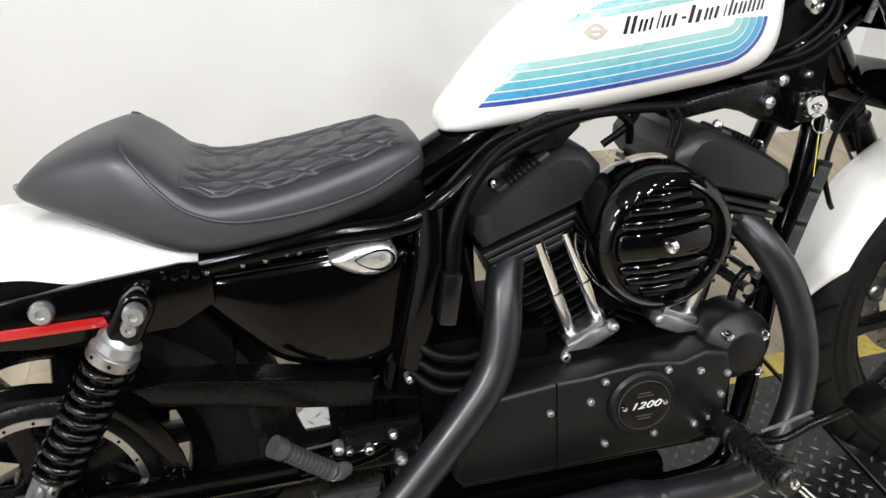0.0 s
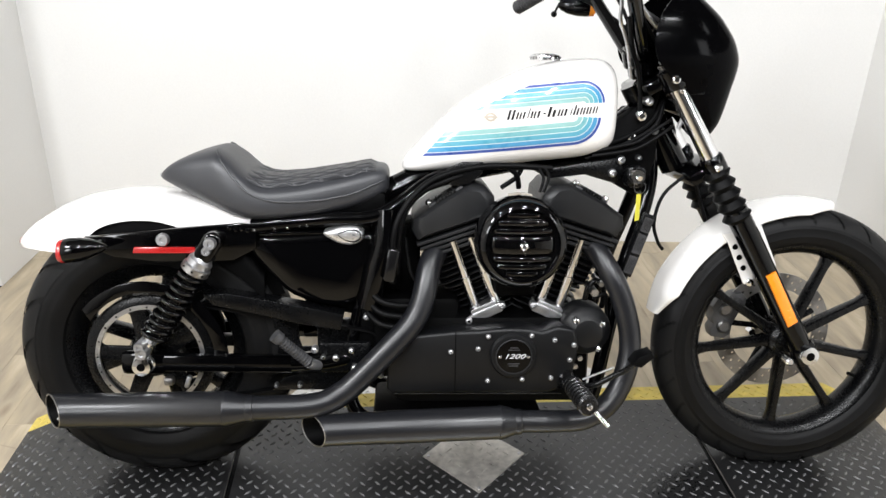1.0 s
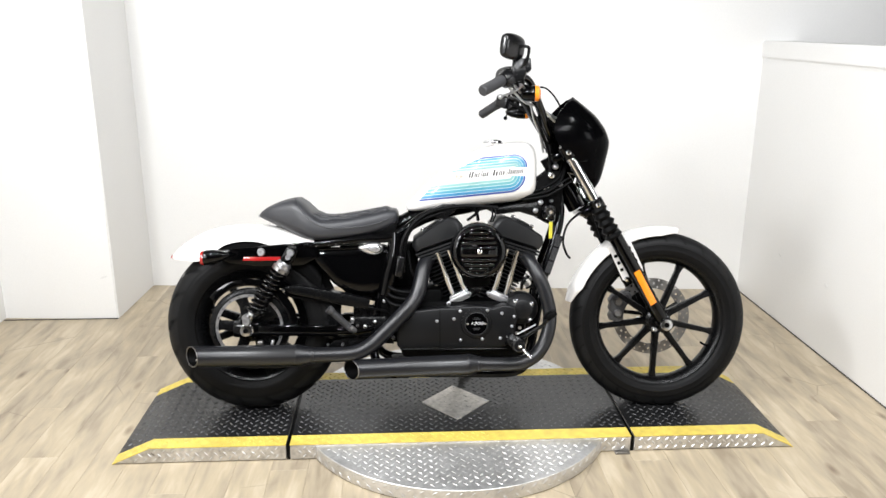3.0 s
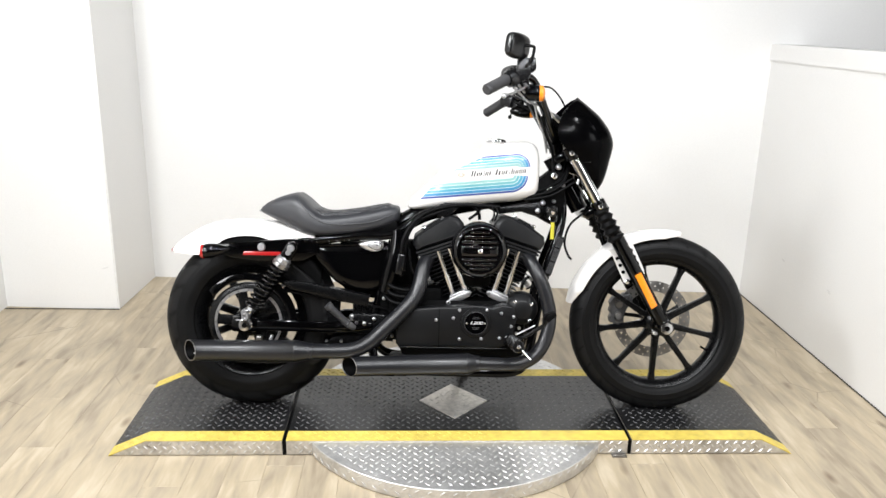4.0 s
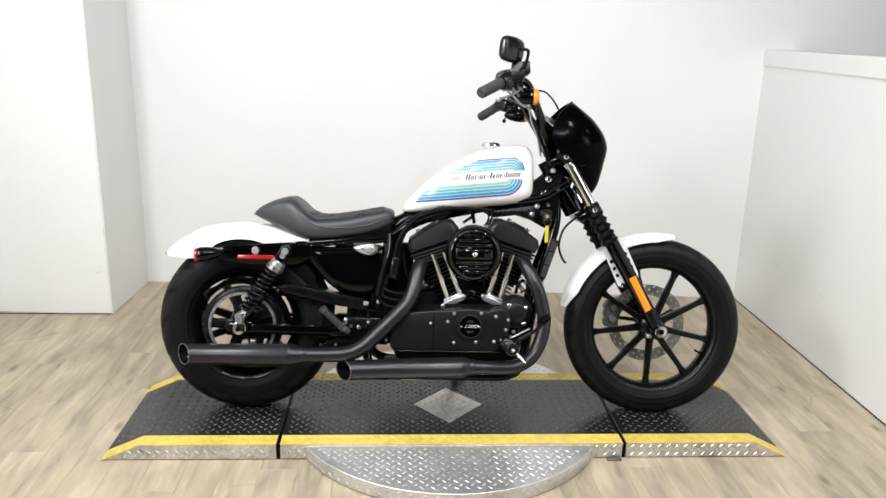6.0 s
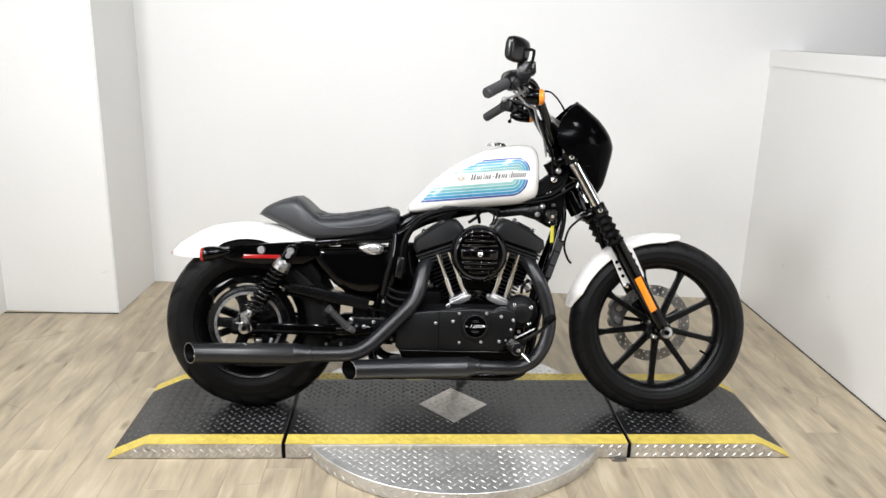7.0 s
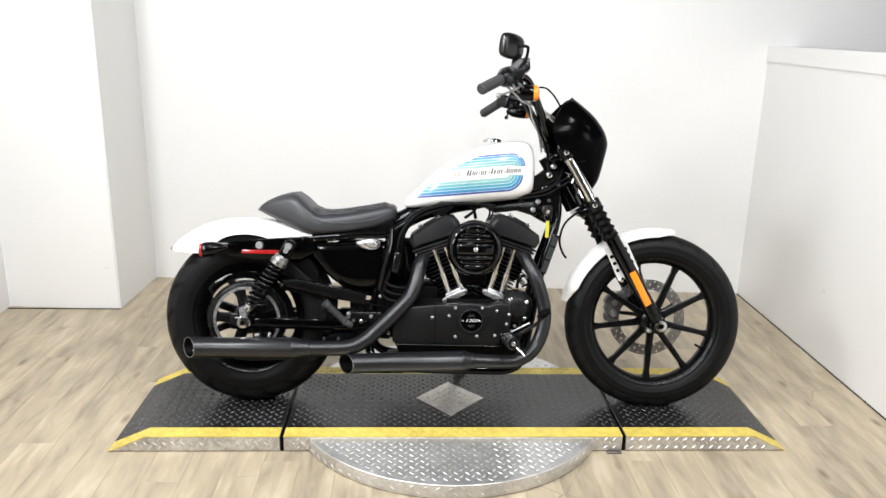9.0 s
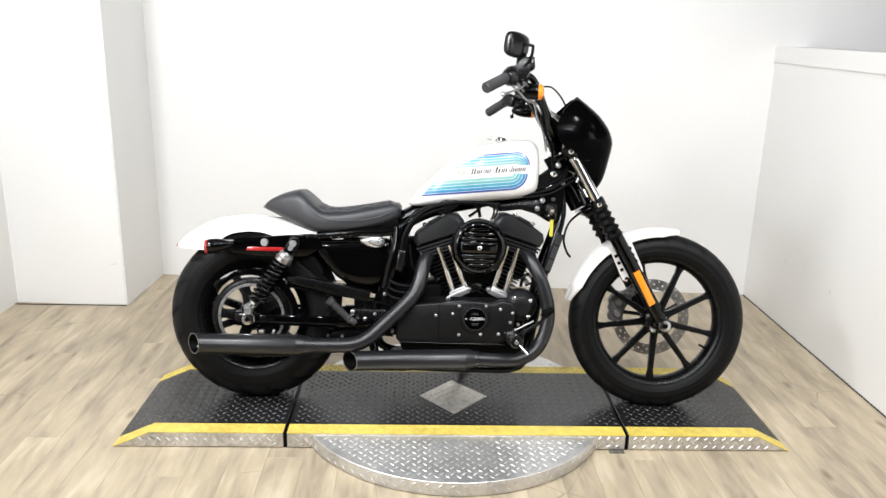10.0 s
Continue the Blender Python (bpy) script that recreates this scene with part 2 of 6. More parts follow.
def prism(bm, outline, y0, y1, bevel=0.0, seg=2):
    """A plate with an outline in x and z, from y0 to y1."""
    a = [bm.verts.new((x, y0, z)) for x, z in outline]
    b = [bm.verts.new((x, y1, z)) for x, z in outline]
    faces = [bm.faces.new(a), bm.faces.new(b[::-1])]
    k = len(a)
    for i in range(k):
        faces.append(bm.faces.new((a[i], b[i], b[(i + 1) % k], a[(i + 1) % k])))
    bmesh.ops.recalc_face_normals(bm, faces=faces)
    if bevel:
        edges = [e for f in faces[:2] for e in f.edges]
        bmesh.ops.bevel(bm, geom=edges, offset=bevel, segments=seg, affect="EDGES", profile=0.5)
    return bm


def curve(points, steps=6, closed=False):
    """A smooth line through points."""
    p = [Vector(q) for q in points]
    out, k = [], len(p)
    last = k if closed else k - 1
    for i in range(last):
        a, b, c, d = (p[(i + j) % k] if closed else p[min(max(i + j, 0), k - 1)] for j in (-1, 0, 1, 2))
        for s in range(steps):
            u = s / steps
            out.append(0.5 * (2 * b + (c - a) * u + (2 * a - 5 * b + 4 * c - d) * u * u + (3 * b - a - 3 * c + d) * u ** 3))
    if not closed:
        out.append(p[-1].copy())
    return out


def bridge(bm, rings, caps=True, closed=False):
    loops = [[bm.verts.new(v) for v in ring] for ring in rings]
    k = len(loops[0])
    pairs = list(zip(loops, loops[1:])) + ([(loops[-1], loops[0])] if closed else [])
    for a, b in pairs:
        for i in range(k):
            bm.faces.new((a[i], a[(i + 1) % k], b[(i + 1) % k], b[i]))
    if caps and not closed:
        bm.faces.new(loops[0][::-1])
        bm.faces.new(loops[-1])
    return bm


def sweep(bm, path, radius, seg=12, caps=True, squash=1.0, closed=False):
    """A round bar along a path; radius may be a list along it."""
    p = [Vector(q) for q in path]
    k = len(p)
    rad = list(radius) if isinstance(radius, (list, tuple)) else [radius] * k
    if len(rad) != k:
        rad = [float(np.interp(i / (k - 1), np.linspace(0, 1, len(rad)), rad)) for i in range(k)]
    rings, side = [], None
    for i in range(k):
        if closed:
            d = (p[(i + 1) % k] - p[i - 1]).normalized()
        else:
            d = (p[min(i + 1, k - 1)] - p[max(i - 1, 0)]).normalized()
        if side is None:
            side = d.orthogonal().normalized()
        side = (side - d * side.dot(d)).normalized()
        up = d.cross(side)
        rings.append([p[i] + (side * math.cos(a) + up * math.sin(a) * squash) * rad[i] for a in (2 * math.pi * j / seg for j in range(seg))])
    return bridge(bm, rings, caps, closed)


def lathe(bm, centre, profile, seg=40, axis="y", closed=False):
    """A turned body: profile of (radius, way along the axis)."""
    c = Vector(centre)
    rings = []
    for r, h in profile:
        r = max(r, 0.0004)
        ring = []
        for j in range(seg):
            a = 2 * math.pi * j / seg
            u, v = r * math.cos(a), r * math.sin(a)
            ring.append(c + (Vector((u, h, v)) if axis == "y" else Vector((u, v, h)) if axis == "z" else Vector((h, u, v))))
        rings.append(ring)
    return bridge(bm, rings, not closed, closed)


def rod(bm, a, b, r, seg=12, r2=None):
    return sweep(bm, [a, b], [r, r2 if r2 is not None else r], seg)


def bolt_head(bm, centre, r=0.008, depth=0.008, hole=True):
    """A domed screw head that faces the right-hand side (minus y)."""
    x, y, z = centre
    prof = [(r, y + depth), (r, y - depth * 0.3), (r * 0.82, y - depth * 0.8), (r * 0.45, y - depth)]
    if hole:
        prof += [(r * 0.42, y - depth * 0.35), (0.0005, y - depth * 0.35)]
    else:
        prof += [(0.0005, y - depth)]
    return lathe(bm, (x, 0, z), prof, 14)


# ---- the room ----
def poly_wall(name, foot, height, thick_dir, z0=0.0, mat=WALL, label="smooth white painted wall of the photo bay"):
    """A wall over the foot line, with a thickness towards thick_dir."""
    bm = bmesh.new()
    (ax, ay), (bx, by) = foot
    tx, ty = thick_dir
    low = [bm.verts.new(v) for v in ((ax, ay, z0), (bx, by, z0), (bx + tx, by + ty, z0), (ax + tx, ay + ty, z0))]
    top = [bm.verts.new((*v.co.xy, height)) for v in low]
    bm.faces.new(low[::-1])
    bm.faces.new(top)
    for i in range(4):
        bm.faces.new((low[i], low[(i + 1) % 4], top[(i + 1) % 4], top[i]))
    return tagged(finish(name, bm, mat), label, "wall", kind="structure")


CEIL = 2.75
poly_wall("wall_north", ((-0.875, 1.655), (4.6, 1.30)), CEIL, (0, 0.15))
# The east and south walls are unseen, added dark to keep reflections dark.
poly_wall("wall_east", ((4.5, 1.30), (4.5, -4.6)), CEIL, (0.15, 0), 0.0, DARK_WALL, "unseen dark grey wall beyond the half wall, added for dark reflections")
poly_wall("wall_west", ((-1.465, 1.17), (-1.465, -4.6)), CEIL, (-0.15, 0))
poly_wall("wall_south", ((-1.62, -4.6), (4.65, -4.6)), CEIL, (0, -0.15), 0.0, DARK_WALL, "unseen dark grey wall behind the bay, added for dark reflections")
bm = bmesh.new()
foot = [(-1.62, 1.172), (-0.893, 1.128), (-0.872, 1.66), (-0.872, 1.82), (-1.62, 1.82)]
low, top = [bm.verts.new((x, y, 0)) for x, y in foot], [bm.verts.new((x, y, CEIL)) for x, y in foot]
bm.faces.new(low[::-1]), bm.faces.new(top)
for i in range(5):
    bm.faces.new((low[i], low[(i + 1) % 5], top[(i + 1) % 5], top[i]))
bmesh.ops.bevel(bm, geom=[e for e in bm.edges if abs(e.verts[0].co.x + 0.893) < 0.01 and abs(e.verts[1].co.x + 0.893) < 0.01], offset=0.006, segments=3, affect="EDGES")
tagged(finish("wall_column", bm, WALL), "white painted square column beside the back wall", "column", kind="structure")
# half-height wall along the right-hand side, with a flat cap
poly_wall("half_wall", ((2.465, 1.44), (2.42, -4.6)), 1.29, (0.14, 0), label="white half-height partition wall with a flat cap")
bm = bmesh.new()
foot = [(2.456, 1.443), (2.411, -4.6), (2.58, -4.6), (2.625, 1.432)]
low, top = [bm.verts.new((x, y, 1.29)) for x, y in foot], [bm.verts.new((x, y, 1.375)) for x, y in foot]
bm.faces.new(low[::-1]), bm.faces.new(top)
for i in range(4):
    bm.faces.new((low[i], low[(i + 1) % 4], top[(i + 1) % 4], top[i]))
bmesh.ops.bevel(bm, geom=list(bm.edges), offset=0.004, segments=2, affect="EDGES")
tagged(finish("half_wall_cap", bm, WALL), "white painted flat cap board on the half wall", "trim", kind="structure")
# Unseen ceiling, added dark to keep reflections dark.
bm = bmesh.new()
box(bm, (1.5, -1.4, CEIL + 0.05), (6.6, 6.8, 0.1))
tagged(finish("ceiling", bm, CEILING), "unseen dark grey ceiling, added for dark reflections", "ceiling", kind="structure")
bm = bmesh.new()
box(bm, (1.5, -1.4, -0.056), (6.6, 6.8, 0.1))
floor = tagged(finish("floor", bm, FLOOR_BASE), "light oak vinyl plank floor", "floor", kind="structure")

# ---- the lift platform ----
TOP = 0.060
CX, CY, HALF = 0.749, 0.022, 0.272


def lug_mesh(bm, x, y, z, nx, ny, long, wide, high, up=(0, 0, 1)):
    """One raised tread lug: a small lens-shaped ridge along (nx, ny) on a plane."""
    up = Vector(up)
    d = Vector((nx, ny, 0))
    d = (d - up * d.dot(up)).normalized()
    s = up.cross(d)
    c = Vector((x, y, z))
    a, b = bm.verts.new(c - d * long), bm.verts.new(c + d * long)
    l, r = bm.verts.new(c - s * wide), bm.verts.new(c + s * wide)
    t1, t2 = bm.verts.new(c - d * long * 0.45 + up * high), bm.verts.new(c + d * long * 0.45 + up * high)
    for f in ((a, r, t1), (r, t2, t1), (r, b, t2), (b, l, t2), (l, t1, t2), (l, a, t1)):
        bm.faces.new(f)


def tread_lattice(u0, u1, v0, v1, pitch=0.029):
    """Places of the lugs of a tread plate: rows that lean to and fro by turns."""
    half = pitch / math.sqrt(2)
    for k in range(math.ceil(v0 / half), math.floor(v1 / half) + 1):
        shift = half * (k % 2)
        for i in range(math.ceil((u0 - shift) / (2 * half)), math.floor((u1 - shift) / (2 * half)) + 1):
            yield 2 * half * i + shift, k * half, 1 if k % 2 else -1


# solid dark strips that stand for the shadow gap along the painted walls
GAP_SHADE = material("shadow_gap_dark", (0.035, 0.032, 0.028), 0.8)
for nm, a, b, side in (("half_wall", (2.4645, 1.43), (2.4195, -4.5), (-0.004, 0)), ("wall_column", (-1.46, 1.128), (-0.893, 1.128), (0, -0.004))):
    bm = bmesh.new()
    foot = [a, b, (b[0] + side[0], b[1] + side[1]), (a[0] + side[0], a[1] + side[1])]
    bridge(bm, [[(x, y, 0.0005) for x, y in foot], [(x, y, 0.0045) for x, y in foot]])
    gap = finish("shadow_gap_strip", bm, GAP_SHADE)
    gap.parent = bpy.data.objects[nm]


FRONT, BACK = -0.264, 0.303      # the deck's long edges
STRIPE = 0.062                   # width of a yellow stripe


def deck_section(name, outline, x0, x1, label, worn):
    """One section of the deck: a bare body, a black top, two yellow stripes and raised lugs.
    outline: the top line from x0 to x1 as (x, z)."""
    holder = tagged(new(name), label, "platform", group="sections of the motorcycle platform")
    bm = bmesh.new()
    prism(bm, [(x0 + (0.006 if outline[0][1] < 0.001 else 0), 0.0035)] + [p for p in outline if p[1] > 0.0005] + [(x1 - (0.006 if outline[-1][1] < 0.001 else 0), 0.0035)], FRONT, BACK, 0.0012, 1)
    body = part("body", bm, DIRTY_WARM_PLATE, holder, "bare aluminium tread plate skirt")
    # Added dark foot, set back to draw the shadow line below the skirt.
    bm = bmesh.new()
    box(bm, ((x0 + x1) / 2, (FRONT + BACK) / 2, 0.0022), (x1 - x0 - 0.03, BACK - FRONT - 0.022, 0.0040))
    part("foot", bm, SOFT_RUBBER, holder, "dark set-back foot, added for the shadow line under the skirt")
    rails = [("black_top", FRONT + STRIPE, BACK - STRIPE, BLACK_TREAD, "black grip coated tread plate"),
             ("yellow_stripe", FRONT - 0.001, FRONT + STRIPE, YELLOW_TREAD, "worn yellow safety stripe"),
             ("yellow_stripe", BACK - STRIPE, BACK + 0.001, YELLOW_TREAD, "worn yellow safety stripe")]

    def top_at(x):
        return float(np.interp(x, [p[0] for p in outline], [p[1] for p in outline]))

    for pname, y0, y1, mat, plabel in rails:
        bm = bmesh.new()
        prism(bm, [(x, z + 0.0032) for x, z in outline] + [(x, z + 0.0004) for x, z in outline[::-1]], y0, y1)
        layer = part(pname, bm, mat, holder, plabel)
        bm = bmesh.new()
        for x, y, s in tread_lattice(x0 + 0.010, x1 - 0.010, y0 + 0.007, y1 - 0.007, 0.0255):
            wear = worn(x, y) * random.uniform(0.75, 1.1)
            if wear < 0.12:
                continue
            slope = (top_at(x + 0.004) - top_at(x - 0.004)) / 0.008
            up = Vector((-slope, 0, 1)).normalized()
            lug_mesh(bm, x, y, top_at(x) + 0.0030, 1, 1.0 * s, 0.0108, 0.0040, 0.0032 * wear, up)
        # black deck lugs take the paler colour that holds their highlights and wear
        tagged(part("tread_relief", bm, PALE_LUGS if mat is BLACK_TREAD else mat, layer), kind="stuff")
    bm = bmesh.new()
    for x, z, s in tread_lattice(x0 + 0.02, x1 - 0.02, 0.008, TOP - 0.006, 0.0225):
            if z + 0.009 > top_at(x):
                continue
            for y, d in ((FRONT - 0.0002, -1), (BACK + 0.0002, 1)):
                up = Vector((0, d, 0))
                c = Vector((x, y, z))
                di = Vector((1, 0, 1.0 * s)).normalized()
                sd = up.cross(di)
                a, b = bm.verts.new(c - di * 0.011), bm.verts.new(c + di * 0.011)
                l, r = bm.verts.new(c - sd * 0.0028), bm.verts.new(c + sd * 0.0028)
                t1, t2 = bm.verts.new(c - di * 0.005 + up * 0.0028), bm.verts.new(c + di * 0.005 + up * 0.0028)
                for f in ((a, r, t1), (r, t2, t1), (r, b, t2), (b, l, t2), (l, t1, t2), (l, a, t1)):
                    bm.faces.new(f)
    tagged(part("skirt_relief", bm, ALU_TREAD, body), kind="stuff")
    return holder


def worn_left(x, y):
    return 1.0


def worn_mid(x, y):
    if y < FRONT + STRIPE:
        return 0.8 if x < 0.85 else 0.25
    if y < -0.115:
        return 0.9 if x < 0.42 else 0.6
    rub = 0.5 + 0.5 * math.tanh((0.98 - x - 0.25 * y) * 7)
    return 0.65 + 0.35 * rub


def worn_right(x, y):
    if y < FRONT + STRIPE:
        return 0.25
    return 0.75 if abs(y) < 0.12 or y > 0.1 else 0.65


deck_section("platform_ramp", [(-0.447, 0.0), (-0.318, TOP - 0.003), (0.143, TOP - 0.003)], -0.447, 0.143,
             "tread plate ramp end with a black top and yellow edge stripes", worn_left)
deck_section("platform_deck", [(0.157, TOP - 0.003), (1.349, TOP - 0.003)], 0.157, 1.349,
             "black tread plate lift deck with yellow edge stripes under the motorcycle", worn_mid)
deck_section("platform_ramp", [(1.363, TOP - 0.003), (1.826, TOP - 0.003), (1.942, 0.0)], 1.363, 1.942,
             "tread plate ramp with worn black top and yellow edge stripes", worn_right)
# Recessed black strips draw the dark of the gaps between the sections.
for gx in (0.150, 1.356):
    bm = bmesh.new()
    prism(bm, [(gx - 0.006, 0.0005), (gx + 0.006, 0.0005), (gx + 0.006, TOP - 0.006), (gx - 0.006, TOP - 0.006)], FRONT + 0.004, BACK - 0.004)
    tagged(part("seam_gap_strip", bm, SOFT_RUBBER), "black strip that stands for the dark gap between two deck sections", "seam")

# bare round turntable plate under the deck
bm = bmesh.new()
lathe(bm, (CX - 0.004, 0.020, 0), [(0.566, 0.0005), (0.566, 0.0030), (0.574, 0.0032), (0.575, 0.0045), (0.575, 0.0500), (0.5735, 0.0515), (0.0, 0.0515)], 128, "z")
table = tagged(part("turntable_plate", bm, ALU_TREAD), "round bare aluminium tread plate turntable on the floor", "turntable")
bm = bmesh.new()
for x, y, s in tread_lattice(-0.56, 0.56, -0.56, 0.56, 0.0255):
    if math.hypot(x, y) > 0.558 or FRONT - 0.012 < y + 0.020 < BACK + 0.012:
        continue
    worn_spot = 0.6 if abs(x - 0.02) < 0.11 and y > -0.48 else 1.0
    lug_mesh(bm, CX - 0.004 + x, 0.020 + y, 0.0513, 1, 1.0 * s, 0.0115, 0.0034, 0.0026 * worn_spot * random.uniform(0.7, 1.1))
for k in range(88):
    a = 2 * math.pi * k / 88
    ca, sa = math.cos(a), math.sin(a)
    for j in (0, 1):
        c = Vector((CX - 0.004 + 0.575 * ca, 0.020 + 0.575 * sa, 0.016 + 0.021 * j))
        s = 1 if j else -1
        a = 2 * math.pi * (k + 0.5 * j) / 88
        ca, sa = math.cos(a), math.sin(a)
        c = Vector((CX - 0.004 + 0.575 * ca, 0.020 + 0.575 * sa, 0.016 + 0.021 * j))
        di, up = Vector((-sa, ca, 0.8 * s)).normalized(), Vector((ca, sa, 0))
        sd = up.cross(di)
        q = [bm.verts.new(c + di * u + sd * v + up * w) for u, v, w in ((-0.012, 0, 0), (0.012, 0, 0), (0, -0.004, 0), (0, 0.004, 0), (-0.005, 0, 0.002), (0.005, 0, 0.002))]
        for f in ((0, 3, 4), (3, 5, 4), (3, 1, 5), (1, 2, 5), (2, 4, 5), (2, 0, 4)):
            bm.faces.new([q[n] for n in f])
tagged(part("tread_relief", bm, ALU_TREAD, table), kind="stuff")

# bare diamond-shaped cover plate let into the deck
bm = bmesh.new()
DX, DY, dx, dy, dz = 0.749, 0.020, 0.130, 0.138, TOP + 0.0003
pts = [(DX - dx, DY), (DX - 0.002, DY - dy), (DX + dx, DY), (DX - 0.002, DY + dy)]
low, top = [bm.verts.new((x, y, dz)) for x, y in pts], [bm.verts.new((x, y, dz + 0.0035)) for x, y in pts]
bm.faces.new(low[::-1]), bm.faces.new(top)
for i in range(4):
    bm.faces.new((low[i], low[(i + 1) % 4], top[(i + 1) % 4], top[i]))
plate = tagged(part("diamond_cover_plate", bm, DIRTY_WARM_PLATE), "bare metal diamond-shaped cover plate on the black deck", "cover plate")
bm = bmesh.new()
for x, y, s in tread_lattice(-0.12, 0.12, -0.13, 0.13):
    if abs(x) / dx + abs(y) / dy < 0.88:
        lug_mesh(bm, DX + x, DY + y, dz + 0.0034, 1, s, 0.0120, 0.0034, 0.0016)
tagged(part("tread_relief", bm, DIRTY_WARM_PLATE, plate), kind="stuff")
for sx, sy in ((-0.92, 0), (0.92, 0), (0, -0.92), (0, 0.92)):
    bm = bmesh.new()
    lathe(bm, (DX + sx * dx * 0.97, DY + sy * dy * 0.97, 0), [(0.0045, dz + 0.003), (0.0045, dz + 0.0048), (0.0, dz + 0.0052)], 10, "z")
    part("screw", bm, STEEL, plate)

# small metal tab on the floor by the right-hand seam
bm = bmesh.new()
box(bm, (1.318, -0.276, 0.003), (0.052, 0.020, 0.006), 0.0015)
tagged(part("floor_tab", bm, DISC_STEEL), "small flat metal tab on the floor beside the deck", "tab")
# scuffs on the painted walls
for nm, c, flat, size, wall in (("scuff_mark", (2.440, 0.954, 0.349), "x", (0.020, 0.006), "half_wall"), ("scuff_mark", (2.436, 0.509, 0.340), "x", (0.014, 0.010), "half_wall"), ("scuff_mark", (-0.943, 1.130, 0.222), "y", (0.022, 0.006), "wall_column")):
    bm = bmesh.new()
    ring = []
    for k in range(14):
        a = 2 * math.pi * k / 14
        u, v = size[0] * math.cos(a) * random.uniform(0.6, 1.1), size[1] * math.sin(a) * random.uniform(0.6, 1.1)
        ring.append((0, u, v + u * 0.3) if flat == "x" else (u, 0, v + u * 0.3))
    off = Vector((-0.0012, 0, 0)) if flat == "x" else Vector((0, -0.0012, 0))
    bridge(bm, [[Vector(c) + Vector(q) for q in ring], [Vector(c) + Vector(q) * 0.9 + off for q in ring]])
    ob = part(nm, bm, SCUFF)
    ob.parent = bpy.data.objects[wall]

# ---- the motorcycle: built upright, x ahead, then leaned on its side stand ----
bike = tagged(new("motorcycle"), "white and black cruiser motorcycle leaning on its side stand", "motorcycle")
bike.matrix_world = pose(-0.002, 0.024, TOP, 0, 0, -1.7) @ pose(0, 0, 0, -11.2, 0, 0)
RF, RR = 0.331, 0.322
FW, RW = Vector((1.512, 0, 0.326)), Vector((0, 0, 0.320))


def tyre_mesh(c, r, half, bead, segs, grooves):
    """A tyre with a round crown; grooves(angle, side) gives the depth cut at that place."""
    bm = bmesh.new()
    prof = []
    h = r - bead
    steps = 34
    for i in range(steps + 1):
        u = -1 + 2 * i / steps
        a = u * math.pi * 0.66
        y = half * math.sin(a)
        rr = r - h * (1 - math.cos(a)) / (1 - math.cos(math.pi * 0.66))
        rib = 0.0014 if abs(abs(i - steps / 2) - 11) < 0.6 or abs(abs(i - steps / 2) - 14) < 0.6 else 0.0
        prof.append((rr, y + math.copysign(rib, y)))
    prof = [(max(q, bead), y) for q, y in prof]
    inner = [(bead - 0.006, half * 0.75), (bead - 0.012, 0.0), (bead - 0.006, -half * 0.75)]
    rings = []
    for j in range(segs):
        ang = 2 * math.pi * j / segs
        ring = []
        for q, y in prof:
            d = grooves(ang, y / half) if q > r * 0.86 else 0.0
            ring.append((c.x + (q - d) * math.cos(ang), c.y + y, c.z + (q - d) * math.sin(ang)))
        for q, y in inner:
            ring.append((c.x + q * math.cos(ang), c.y + y, c.z + q * math.sin(ang)))
        rings.append(ring)
    bridge(bm, rings, False, True)
    return bm


def tread_mesh(c, r, half, bead, segs, reach, grooves, lift=0.0045):
    """The worn running surface over the carcass, cut by open grooves."""
    bm = bmesh.new()
    steps, h = 44, r - bead
    rows = []
    for j in range(segs):
        ang = 2 * math.pi * j / segs
        row = []
        for i in range(steps + 1):
            a = (-1 + 2 * i / steps) * reach * math.pi * 0.66
            y = half * math.sin(a)
            q = r - h * (1 - math.cos(a)) / (1 - math.cos(math.pi * 0.66)) + lift * (1 - 0.75 * abs(-1 + 2 * i / steps) ** 6)
            row.append(bm.verts.new((c.x + q * math.cos(ang), y * 1.012, c.z + q * math.sin(ang))))
        rows.append(row)
    for j in range(segs):
        ang = 2 * math.pi * (j + 0.5) / segs
        for i in range(steps):
            a = (-1 + 2 * (i + 0.5) / steps) * reach * math.pi * 0.66
            if grooves(ang, math.sin(a)) <= 0:
                n = (j + 1) % segs
                bm.faces.new((rows[j][i], rows[n][i], rows[n][i + 1], rows[j][i + 1]))
    bmesh.ops.delete(bm, geom=[v for v in bm.verts if not v.link_faces], context="VERTS")
    return bm


def front_grooves(ang, s):
    k = 26
    u = (ang * k / (2 * math.pi) + abs(s) * 0.9 + (0.5 if s > 0 else 0)) % 1
    return 0.0030 if 0.30 < abs(s) < 0.92 and u < 0.10 else 0.0


def rear_grooves(ang, s):
    k = 17
    u = (ang * k / (2 * math.pi) + abs(s) ** 1.6 * 0.95 + (0.5 if s > 0 else 0)) % 1
    if 0.20 < abs(s) < 0.95 and u < 0.17:
        return 0.0045
    return 0.0035 if abs(abs(s) - 0.14) < 0.035 else 0.0


